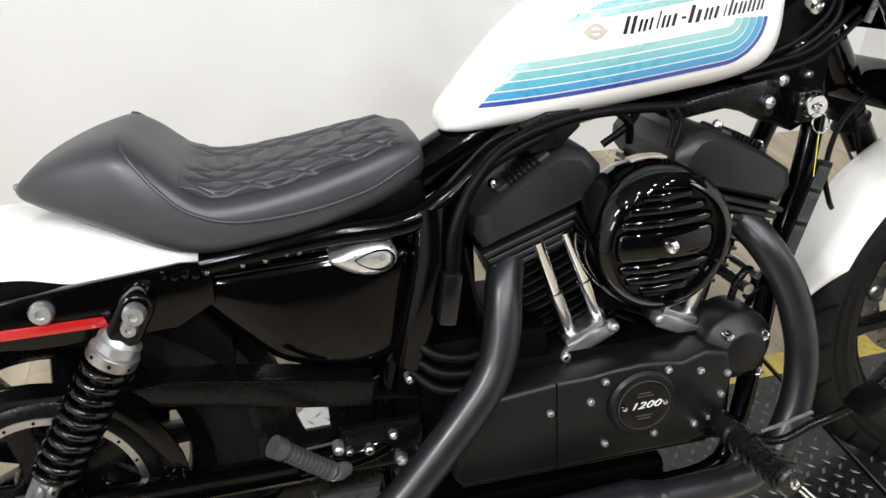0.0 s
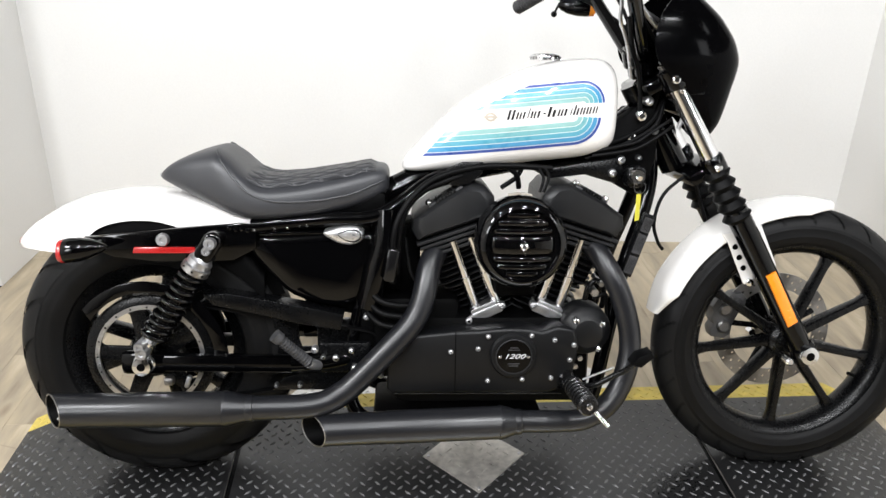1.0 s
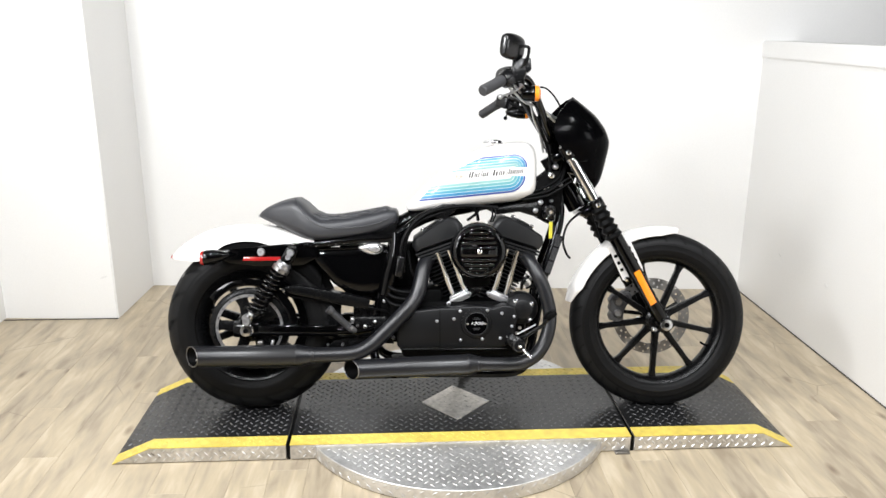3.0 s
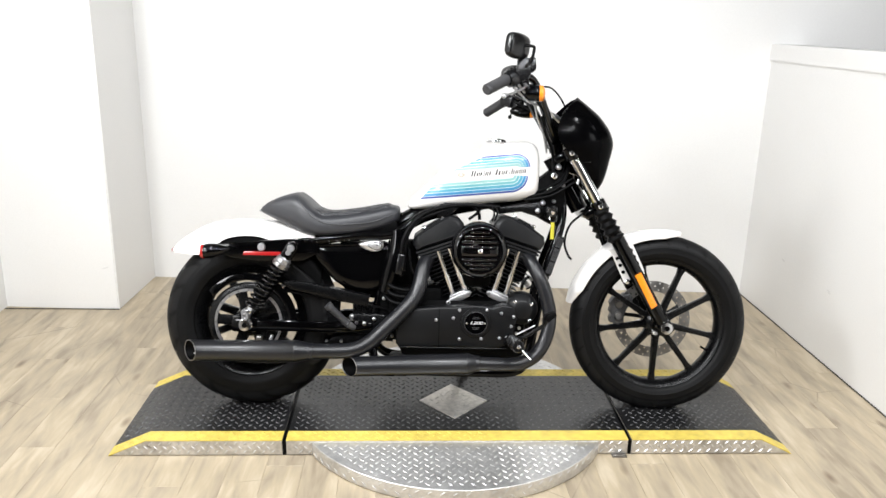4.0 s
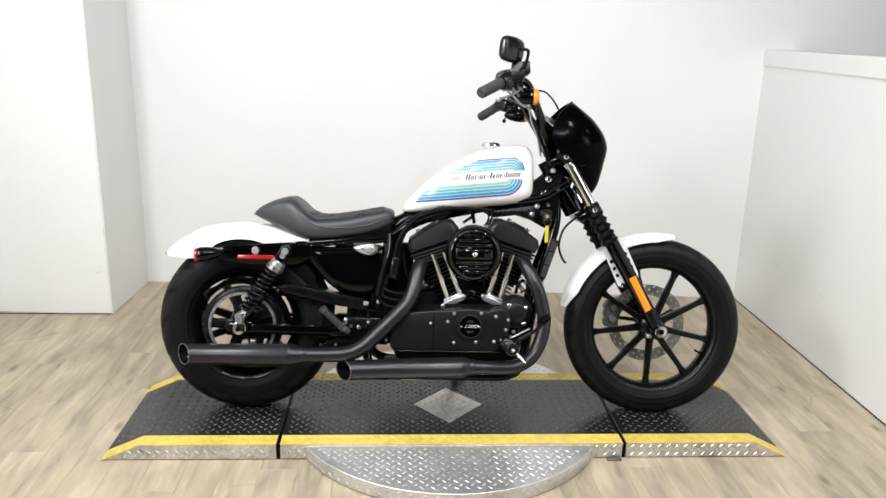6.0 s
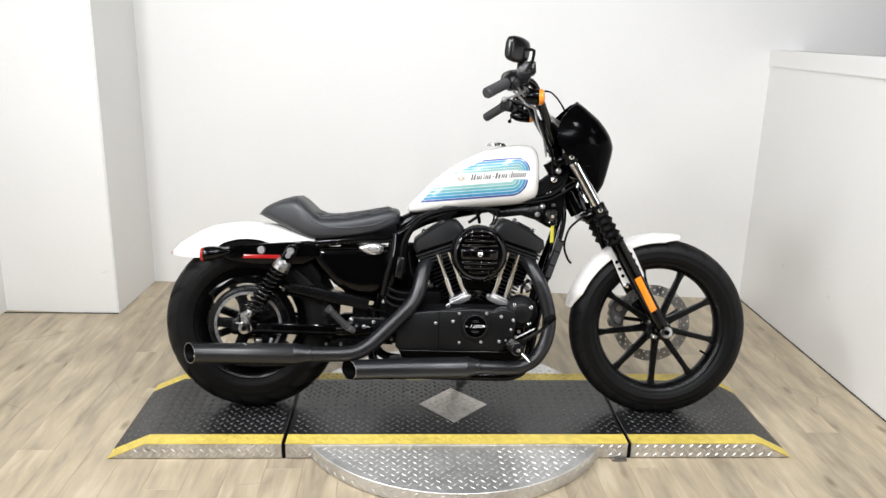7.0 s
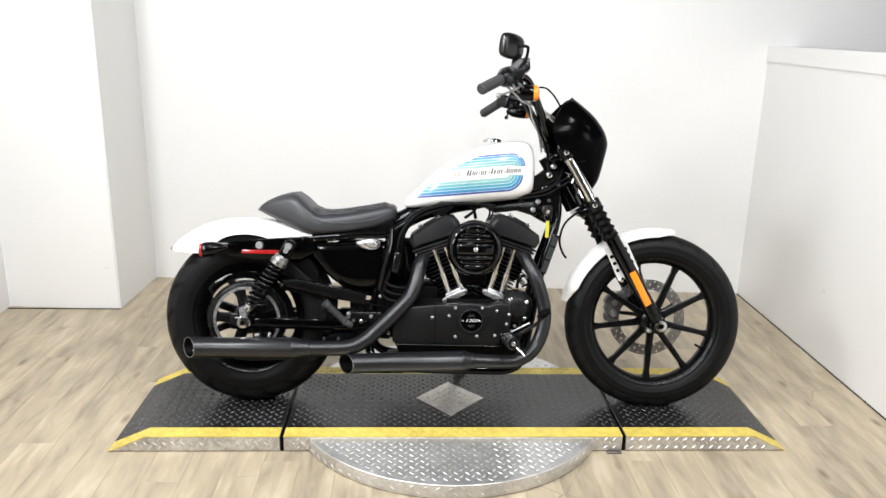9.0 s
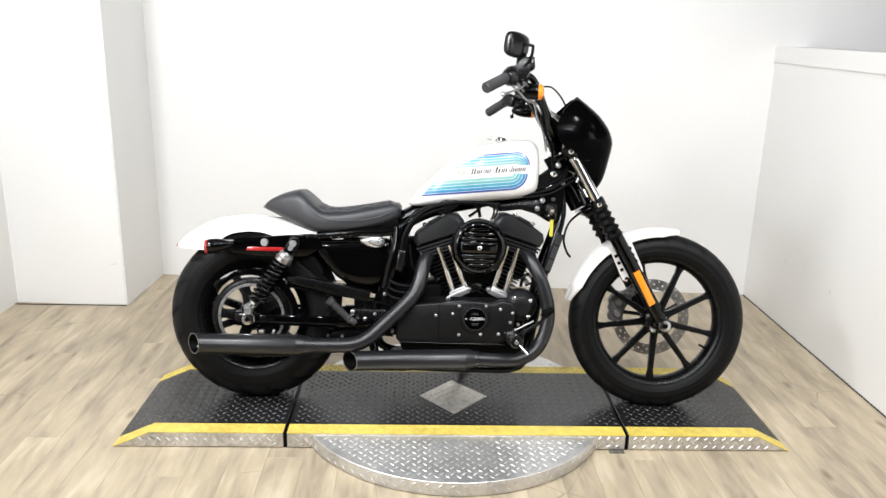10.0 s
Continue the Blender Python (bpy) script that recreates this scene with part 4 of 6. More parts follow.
SEAT = [(0.030, 0.718, 0.726, 0.030), (0.040, 0.712, 0.738, 0.050), (0.062, 0.702, 0.754, 0.070), (0.100, 0.684, 0.772, 0.090), (0.140, 0.664, 0.785, 0.106), (0.170, 0.650, 0.789, 0.118), (0.195, 0.640, 0.775, 0.126),
        (0.222, 0.634, 0.750, 0.131), (0.250, 0.632, 0.724, 0.133), (0.280, 0.633, 0.717, 0.132), (0.330, 0.637, 0.720, 0.129), (0.390, 0.643, 0.729, 0.121), (0.450, 0.654, 0.740, 0.107), (0.495, 0.668, 0.748, 0.094),
        (0.517, 0.679, 0.749, 0.085), (0.530, 0.688, 0.745, 0.076), (0.536, 0.696, 0.736, 0.066), (0.538, 0.705, 0.725, 0.050)]


def smooth_rows(rows, steps=4):
    return resample(rows, steps)


bm = bmesh.new()
bridge(bm, tub(smooth_rows(SEAT), 36, 0.50, 0.62))
seat = part("seat", bm, LEATHER, bike, "black vinyl solo seat with raised tail", 60)


def tub_surface(rows, x, a, flat, crown, lift=0.0):
    xs = [r[0] for r in rows]
    lo, hi, hw = (float(np.interp(x, xs, [r[k] for r in rows])) for k in (1, 2, 3))
    ca, sa = math.cos(a), math.sin(a)
    m, h = (lo + hi) / 2, (hi - lo) / 2
    return Vector((x, math.copysign(abs(ca) ** flat, ca) * (hw + lift), m + math.copysign(abs(sa) ** crown, sa) * (h + lift)))


def side_angle(rows, x, z, flat, crown):
    xs = [r[0] for r in rows]
    lo, hi = (float(np.interp(x, xs, [r[k] for r in rows])) for k in (1, 2))
    u = (z - (lo + hi) / 2) / ((hi - lo) / 2)
    u = max(-0.98, min(0.98, u))
    s = math.copysign(abs(u) ** (1 / crown), u)
    return math.asin(max(-1, min(1, s)))


SR = smooth_rows(SEAT)
for s in (-1, 1):
    line = []
    for x, y, z in curve([(0.167, 0, 0.7865), (0.172, 0, 0.781), (0.180, 0, 0.768), (0.192, 0, 0.752), (0.211, 0, 0.728), (0.241, 0, 0.700), (0.291, 0, 0.683), (0.371, 0, 0.683), (0.451, 0, 0.694), (0.500, 0, 0.712), (0.528, 0, 0.723)], 8):
        a = side_angle(SR, x, z, 0.50, 0.62)
        v = tub_surface(SR, x, math.pi - a, 0.50, 0.62, 0.0008)
        line.append((v.x, v.y * -s, v.z) if s > 0 else (v.x, v.y, v.z))
    bm = bmesh.new()
    sweep(bm, line, 0.0026, 8)
    part("piping", bm, LEATHER, seat, "raised black piping seam")
# quilted insert
bm = bmesh.new()
nx, ny = 150, 84
grid = []
for i in range(nx + 1):
    x = 0.232 + 0.278 * i / nx
    row = []
    for j in range(ny + 1):
        v = -1 + 2 * j / ny
        lo, hi, hw = (float(np.interp(x, [r[0] for r in SR], [r[k] for r in SR])) for k in (1, 2, 3))
        a = math.pi / 2 - v * 0.80
        p = tub_surface(SR, x, a, 0.50, 0.62, 0.0)
        u1, u2 = (x * 14.5 + p.y * 27) % 1, (x * 14.5 - p.y * 27) % 1
        puff = min(abs(u1 - 0.5) * 2, 1), min(abs(u2 - 0.5) * 2, 1)
        q = (1 - puff[0] ** 5) * (1 - puff[1] ** 5)
        edge = min(1, min(i, nx - i) / 9, min(j, ny - j) / 6)
        row.append(bm.verts.new(tub_surface(SR, x, a, 0.50, 0.62, (0.0026 + 0.0052 * q) * edge + 0.0006)))
    grid.append(row)
for i in range(nx):
    for j in range(ny):
        bm.faces.new((grid[i][j], grid[i + 1][j], grid[i + 1][j + 1], grid[i][j + 1]))
part("quilted_insert", bm, QUILT, seat, "black diamond-quilted seat insert", 80)
bm = bmesh.new()
box(bm, (0.385, 0, 0.655), (0.30, 0.17, 0.060), 0.012, pose(0, 0, 0, 0, -5, 0))
part("seat_pan", bm, DARK_CAVITY, seat, "black seat base")
bm = bmesh.new()
lathe(bm, (0.024, 0, 0.720), [(0.004, -0.004), (0.006, 0), (0.004, 0.004)], 10)
part("seat_screw", bm, STEEL, seat)

# -- fuel tank
TANK = [(0.568, 0.742, 0.756, 0.022), (0.576, 0.738, 0.772, 0.040), (0.600, 0.736, 0.797, 0.057), (0.640, 0.739, 0.838, 0.077), (0.690, 0.744, 0.883, 0.095), (0.740, 0.749, 0.917, 0.106), (0.790, 0.754, 0.945, 0.113),
        (0.850, 0.760, 0.970, 0.116), (0.910, 0.766, 0.985, 0.116), (0.960, 0.772, 0.991, 0.114), (1.000, 0.780, 0.991, 0.108), (1.022, 0.788, 0.982, 0.099), (1.036, 0.800, 0.964, 0.084), (1.043, 0.830, 0.930, 0.058)]
TR = smooth_rows(TANK, 5)
TF, TC = 0.55, 0.72
bm = bmesh.new()
bridge(bm, tub(TR, 48, TF, TC))
tank = part("fuel_tank", bm, WHITE_PAINT, bike, "gloss white peanut fuel tank with blue stripes", 60)


def on_tank(x, z, s, lift):
    a = side_angle(TR, x, z, TF, TC)
    v = tub_surface(TR, x, a, TF, TC)
    return Vector((v.x, s * (v.y + lift), v.z))


def ribbon(points, w, s, lift=0.0009, ends=(0, 0)):
    """A printed band on the tank's side along points (x, z)."""
    p = [Vector((x, 0, z)) for x, z in points]
    bm = bmesh.new()
    prev = None
    for i, q in enumerate(p):
        d = (p[min(i + 1, len(p) - 1)] - p[max(i - 1, 0)]).normalized()
        nrm = Vector((-d.z, 0, d.x))
        row = []
        for k in range(4):
            o = (k / 3 - 0.5) * w
            shift = d * (ends[0] * o) if i == 0 else Vector((0, 0, 0))
            t = q + nrm * o + shift
            row.append(bm.verts.new(on_tank(t.x, t.z, s, lift)))
        if prev:
            for k in range(3):
                bm.faces.new((prev[k], row[k], row[k + 1], prev[k + 1]))
        prev = row
    return bm


def dense(pts, step=0.006):
    out = []
    for a, b in zip(pts, pts[1:]):
        n = max(1, int(math.dist(a, b) / step))
        out += [(a[0] + (b[0] - a[0]) * i / n, a[1] + (b[1] - a[1]) * i / n) for i in range(n)]
    return out + [pts[-1]]


for s in (-1, 1):
    off = 0.0
    for k, (mat, w, nm) in enumerate(((NAVY, 0.0060, "navy"), (BLUE, 0.0095, "blue"), (CYAN, 0.0095, "cyan"), (TEAL, 0.0095, "teal"), (AQUA, 0.0095, "pale aqua"))):
        mid = off + w / 2
        off += w + 0.0018
        # lower band: along the tank's lower edge, then up round the front
        rad = 0.062 - mid
        cx, cz = 0.934, 0.868
        pts = [(0.612 + 0.95 * mid, 0.7745 + mid + 0.0035 * mid / 0.04)]
        arc = [(cx + rad * math.cos(radians(a)) + 0.0, cz + rad * math.sin(radians(a))) for a in range(-86, 1, 7)]
        part("stripe", ribbon(dense(pts + arc), w, s, ends=(0.95, 0)), mat, tank, nm + " printed stripe")
        # upper band: forward along the shoulder, then down round the front
        rad = 0.048 - mid * 0.85
        cx, cz = 0.955, 0.8955
        arc = [(cx + rad * math.cos(radians(a)), cz + rad * math.sin(radians(a))) for a in range(94, -1, -7)]
        sx = 0.838 - 2.3 * mid
        part("stripe", ribbon(dense([(sx, arc[0][1] - 0.10 * (cx - sx))] + arc), w * 0.84, s, ends=(2.6, 0)), mat, tank, nm + " printed stripe")
    # wordmark as plain slanted bars, and a plain round mark
    x = 0.791
    LETTERS = ((0.0145, 0.0215, 2), (0.0105, 0.0150, 2), (0.0075, 0.0150, 1), (0.0045, 0.0215, 1), (0.0105, 0.0150, 2), (0.0100, 0.0150, 1), (0.0065, 0.0030, 0), (0.0165, 0.0215, 2),
               (0.0105, 0.0150, 2), (0.0100, 0.0150, 1), (0.0045, 0.0150, 1), (0.0110, 0.0215, 2), (0.0100, 0.0150, 2), (0.0105, 0.0150, 2), (0.0105, 0.0150, 2))
    for k, (w, tall, stems) in enumerate(LETTERS):
        z0 = 0.8590 + (x - 0.791) * 0.085 + (0.0065 if stems == 0 else 0)
        spans = ((0.0, 1.0, 0.0, 1.0),) if stems == 0 else ((0.0, 0.45, 0.0, 1.0),) if stems == 1 else ((0.0, 0.34, 0.0, 1.0), (0.62, 0.96, 0.0, 0.72 if tall > 0.02 and k else 1.0))
        for u0, u1, v0, v1 in spans:
            bm = bmesh.new()
            vs = [bm.verts.new(on_tank(x + u * w + 0.26 * v * tall, z0 + v * tall, s, 0.0009)) for u, v in ((u0, v0), (u1, v0), (u1, v1), (u0, v1))]
            bm.faces.new(vs)
            part("wordmark_bar", bm, INK_BLACK, tank)
        x += w * 1.29 + 0.0005
    bm = bmesh.new()
    ring = []
    for rr in (1.0, 0.5):
        ring.append([on_tank(0.757 + rr * 0.0125 * math.cos(radians(a)) * (1.0 if a % 180 else 1.1), 0.8645 + rr * 0.0105 * math.sin(radians(a)), s, 0.0009) for a in range(0, 360, 45)])
    bridge(bm, ring, False)
    bm.faces.new([bm.verts.new(on_tank(0.757 + u, 0.8645 + v, s, 0.0012)) for u, v in ((-0.015, -0.0022), (0.015, -0.0022), (0.015, 0.0022), (-0.015, 0.0022))])
    part("round_mark", bm, TAN, tank, "small plain tan mark")
bm = bmesh.new()
lathe(bm, (0.888, 0, 0.986), [(0.034, 0.0), (0.0345, 0.006), (0.033, 0.010), (0.024, 0.0135), (0.0, 0.0145)], 40, "z")
for k in range(24):
    a = 2 * math.pi * k / 24
    rod(bm, (0.888 + 0.0338 * math.cos(a), 0.0338 * math.sin(a), 0.987), (0.888 + 0.0338 * math.cos(a), 0.0338 * math.sin(a), 0.993), 0.0018, 6)
part("filler_cap", bm, CHROME, tank, "chrome filler cap")

# -- front fork, yokes and fender
F0, F1 = Vector((1.512, 0, 0.325)), Vector((1.160, 0, 0.930))
FD = (F1 - F0).normalized()


def fork_at(z, y, ahead=0.0):
    p = F0 + (F1 - F0) * ((z - F0.z) / (F1.z - F0.z))
    n = Vector((FD.z, 0, -FD.x))
    return Vector((p.x, y, p.z)) + n * ahead


for s in (-1, 1):
    y = s * 0.100
    bm = bmesh.new()
    sweep(bm, [fork_at(0.300, y), fork_at(0.312, y), fork_at(0.40, y), fork_at(0.62, y), fork_at(0.665, y)], [0.016, 0.0255, 0.0255, 0.0265, 0.0265], 24)
    box(bm, fork_at(0.326, y), (0.058, 0.046, 0.058), 0.014, pose(0, 0, 0, 0, -30, 0))
    leg = part("fork_leg", bm, GLOSS_BLACK, bike, "black telescopic fork leg")
    bm = bmesh.new()
    rings, rad = [], []
    for k in range(41):
        u = k / 40
        rings.append(fork_at(0.640 + 0.118 * u, y, -0.003))
        w = (u * 5.0) % 1
        rad.append(0.0225 + (0.0115 - 0.003 * u) * (1 - abs(2 * w - 1)))
    sweep(bm, rings, rad, 24)
    part("fork_boot", bm, SOFT_RUBBER, leg, "ribbed black rubber fork boot")
    bm = bmesh.new()
    sweep(bm, [fork_at(0.770, y), fork_at(0.945, y)], 0.0198, 24)
    part("fork_tube", bm, TUBE_STEEL, leg, "polished upper fork tube")
    bm = bmesh.new()
    sweep(bm, [fork_at(0.930, y), fork_at(0.936, y), fork_at(0.968, y), fork_at(0.972, y)], [0.026, 0.029, 0.029, 0.024], 20)
    part("yoke_clamp", bm, GLOSS_BLACK, leg)
    bm = bmesh.new()
    sweep(bm, [fork_at(0.748, y), fork_at(0.752, y), fork_at(0.778, y), fork_at(0.782, y)], [0.024, 0.0265, 0.0265, 0.024], 20)
    part("yoke_clamp", bm, GLOSS_BLACK, leg)
    bm = bmesh.new()
    sweep(bm, [fork_at(0.970, y), fork_at(0.982, y), fork_at(0.983, y), fork_at(0.990, y)], [0.0185, 0.0185, 0.012, 0.011], 6)
    part("fork_cap", bm, CHROME, leg)
    for z, r in ((0.764, 0.0085), (0.950, 0.009)):
        bm = bmesh.new()
        q = fork_at(z, y, -0.004)
        lathe(bm, (q.x, 0, q.z), [(r, q.y + s * 0.020), (r, q.y + s * 0.038), (r * 0.6, q.y + s * 0.041), (0.0005, q.y + s * 0.041)], 12)
        part("pinch_bolt", bm, CHROME, leg)
    # amber side reflector along the leg
    bm = bmesh.new()
    n = Vector((FD.z, 0, -FD.x)) * 0.0125
    a, b = fork_at(0.405, 0, -0.002), fork_at(0.522, 0, 0.002)
    prism(bm, [((a + n).x, (a + n).z), ((a - n).x, (a - n).z - 0.002), ((b - n).x, (b - n).z), ((b + n).x, (b + n).z)], y + s * 0.0225, y + s * 0.0325, 0.003)
    part("reflector", bm, AMBER, leg, "amber side reflector on the fork leg")
    bm = bmesh.new()
    q = Vector((1.476, y, 0.306))
    lathe(bm, (q.x, 0, q.z), [(0.010, q.y - s * 0.01), (0.010, q.y + s * 0.014), (0.006, q.y + s * 0.018), (0.0005, q.y + s * 0.018)], 12)
    part("pinch_bolt", bm, CHROME, leg)
for z, back, nm in ((0.952, 0.058, "upper_yoke"), (0.756, 0.052, "lower_yoke")):
    bm = bmesh.new()
    c = fork_at(z, 0, -0.022)
    box(bm, c, (0.080, 0.205, 0.030), 0.010, pose(0, 0, 0, 0, -30, 0))
    part(nm, bm, GLOSS_BLACK, bike)
bm = bmesh.new()
sweep(bm, [fork_at(0.775, 0, -0.055), fork_at(0.965, 0, -0.055)], 0.032, 24)
part("steering_head", bm, GLOSS_BLACK, bike)

# front fender: a shell round the tyre with drilled white brackets
bm = bmesh.new()
rings = []
N = 40
for i in range(N + 1):
    ang = radians(168 - 89 * i / N)
    taper = min(1.0, 0.45 + 0.55 * min(i, 5) / 5, 0.55 + 0.45 * min(N - i, 5) / 5)
    ro, ri = [], []
    for k in range(19):
        a = math.pi * k / 18
        cy, cz = math.cos(a), math.sin(a)
        y = -math.copysign(abs(cy) ** 0.75, cy) * 0.066 * taper
        r = 0.354 - 0.032 * taper * (1 - abs(cz) ** 0.65)
        ro.append((FW.x + r * math.cos(ang), y, FW.z + r * math.sin(ang)))
        r2 = r - 0.003
        ri.append((FW.x + r2 * math.cos(ang), y * 0.95, FW.z + r2 * math.sin(ang)))
    rings.append(ro + ri[::-1])
bridge(bm, rings)
front_fender = part("front_fender", bm, WHITE_PAINT, bike, "gloss white front fender")
for s in (-1, 1):
    for pts, holes in (([(1.302, 0.604), (1.318, 0.582), (1.364, 0.484), (1.374, 0.480), (1.388, 0.488), (1.388, 0.499), (1.340, 0.606)], ((1.336, 0.572), (1.348, 0.547), (1.360, 0.522))),
                       ([(1.364, 0.622), (1.384, 0.642), (1.438, 0.530), (1.436, 0.517), (1.424, 0.511), (1.414, 0.520)], ((1.386, 0.603), (1.398, 0.580), (1.411, 0.556)))):
        bm = bmesh.new()
        prism(bm, pts, s * 0.066, s * 0.071, 0.0015, 1)
        br = part("fender_bracket", bm, WHITE_PAINT, front_fender, "white fender bracket with three holes")
        # each hole is a solid near-black disc, shade as colour
        for hx, hz in holes:
            bm = bmesh.new()
            lathe(bm, (hx, 0, hz), [(0.0068, s * 0.0655), (0.0068, s * 0.0716), (0.0005, s * 0.0716)], 16)
            part("bracket_hole_shade", bm, DARK_CAVITY, br)
    for q in ((1.377, 0.488), (1.428, 0.519)):
        bm = bmesh.new()
        lathe(bm, (q[0], 0, q[1]), [(0.009, s * 0.06), (0.009, s * 0.078), (0.005, s * 0.081), (0.0005, s * 0.081)], 12)
        part("bolt", bm, CHROME, front_fender)

# brake caliper on the far side of the front wheel
bm = bmesh.new()
out = []
for n, (x, z) in enumerate([(1.350, 0.312), (1.345, 0.330), (1.352, 0.345), (1.345, 0.358), (1.350, 0.375), (1.345, 0.390), (1.356, 0.408), (1.372, 0.418), (1.384, 0.412), (1.398, 0.424), (1.418, 0.428), (1.432, 0.412), (1.430, 0.390), (1.412, 0.368), (1.402, 0.345), (1.398, 0.318), (1.380, 0.306)]):
    out.append((x, z))
prism(bm, out, 0.046, 0.090, 0.005)
caliper = part("brake_caliper", bm, CALIPER_GREY, bike, "dull grey front brake caliper")
for q, r in (((1.376, 0.340), 0.016), ((1.378, 0.384), 0.016), ((1.410, 0.406), 0.010)):
    bm = bmesh.new()
    lathe(bm, (q[0], 0, q[1]), [(r, 0.05), (r, 0.040), (r * 0.75, 0.036), (r * 0.7, 0.038), (0.0005, 0.038)], 18)
    part("caliper_piston", bm, DISC_STEEL if r > 0.012 else CALIPER_GREY, caliper)
bm = bmesh.new()
prism(bm, [(1.424, 0.425), (1.446, 0.420), (1.470, 0.372), (1.462, 0.352), (1.446, 0.356), (1.428, 0.392)], 0.070, 0.096, 0.004)
part("caliper_bracket", bm, SATIN_BLACK, caliper)
bm = bmesh.new()
sweep(bm, curve([(1.372, 0.075, 0.418), (1.352, 0.080, 0.448), (1.338, 0.075, 0.500), (1.330, 0.065, 0.560), (1.300, 0.060, 0.640), (1.262, 0.050, 0.740)], 6), 0.0050, 8)
part("brake_hose", bm, SOFT_RUBBER, caliper)

# -- headlamp, fairing, gauge
bm = bmesh.new()
lathe(bm, (1.205, 0, 0.935), [(0.020, -0.075), (0.050, -0.055), (0.068, -0.010), (0.072, 0.040), (0.074, 0.050), (0.070, 0.052)], 36, "x")
lamp = part("headlamp", bm, GLOSS_BLACK, bike, "round black headlamp bucket")
bm = bmesh.new()
lathe(bm, (1.205, 0, 0.935), [(0.068, 0.050), (0.060, 0.062), (0.035, 0.072), (0.0, 0.076)], 36, "x")
part("lens", bm, CHROME, lamp)
SHELL = [(1.150, 1.170, 1.178, 0.060), (1.128, 1.146, 1.208, 0.100), (1.090, 1.112, 1.255, 0.128), (1.060, 1.098, 1.281, 0.140), (1.029, 1.090, 1.301, 0.147), (0.992, 1.098, 1.313, 0.148), (0.962, 1.126, 1.311, 0.137), (0.930, 1.158, 1.304, 0.120), (0.890, 1.192, 1.295, 0.102), (0.850, 1.224, 1.283, 0.080), (0.818, 1.246, 1.264, 0.050)]
rows = resample([list(r) for r in SHELL], 5)
bm = bmesh.new()
rings = []
for z, xb, xf, hw in rows:
    ro, ri = [], []
    for k in range(25):
        a = -math.pi / 2 + math.pi * k / 24
        c, sn = math.cos(a), math.sin(a)
        px, py = xb + (xf - xb) * abs(c) ** 0.72, hw * math.copysign(abs(sn) ** 0.72, sn)
        ro.append((px, py, z))
        ri.append((px - 0.004 * c - 0.0005, py - 0.004 * sn, z))
    rings.append(ro + ri[::-1])
bridge(bm, rings)
fairing = part("headlamp_fairing", bm, SMOKE, bike, "smoked black headlamp fairing", 60)
for s in (-1, 1):
    z0, x1 = 0.925, 1.215
    p = fork_at(z0, s * 0.112, 0.004)
    bm = bmesh.new()
    prism(bm, [(p.x - 0.012, z0 - 0.010), (x1, z0 - 0.008), (x1 + 0.006, z0 + 0.004), (x1, z0 + 0.010), (p.x - 0.010, z0 + 0.012)], s * 0.108, s * 0.114, 0.001, 1)
    bracket = part("fairing_bracket", bm, SATIN_BLACK, fairing)
    bm = bmesh.new()
    bolt_head(bm, (p.x, -0.114 if s < 0 else 0.108, z0), 0.0075, 0.008)
    part("bolt", bm, CHROME, bracket)
bm = bmesh.new()
m = pose(1.108, 0, 1.040, 0, -38, 0)
lathe(bm, (0, 0, 0), [(0.030, -0.045), (0.044, -0.035), (0.050, -0.004), (0.052, 0.004), (0.047, 0.008), (0.0, 0.008)], 32, "z")
bmesh.ops.transform(bm, matrix=m, verts=bm.verts)
part("speedometer", bm, GLOSS_BLACK, bike)

# -- handlebar and controls; turned a little to the right
STEER = Matrix.Translation((1.11, 0, 1.0)) @ pose(0, 0, 0, 0, 0, -4.2) @ Matrix.Translation((-1.11, 0, -1.0))


def turned(bm):
    bmesh.ops.transform(bm, matrix=STEER, verts=bm.verts)
    return bm


def mirrored(points, s):
    return [(x, y * s, z) for x, y, z in points]


RISE = {-1: (0.022, -0.001), 1: (0.007, -0.007)}


def bar_half(s):
    inner, outer = RISE[s]
    pts = [(1.100, 0.0, 0.990), (1.100, 0.040, 0.990), (1.094, 0.075, 1.004), (1.072, 0.125, 1.050), (1.040, 0.190, 1.112 + inner * 0.3), (1.020, 0.225, 1.148 + inner * 0.7),
           (0.998, 0.255, 1.168 + inner), (0.965, 0.292, 1.172 + inner), (0.925, 0.330, 1.162 + inner), (0.850, 0.405, 1.136 + outer)]
    return [(x, y * s, z) for x, y, z in pts]


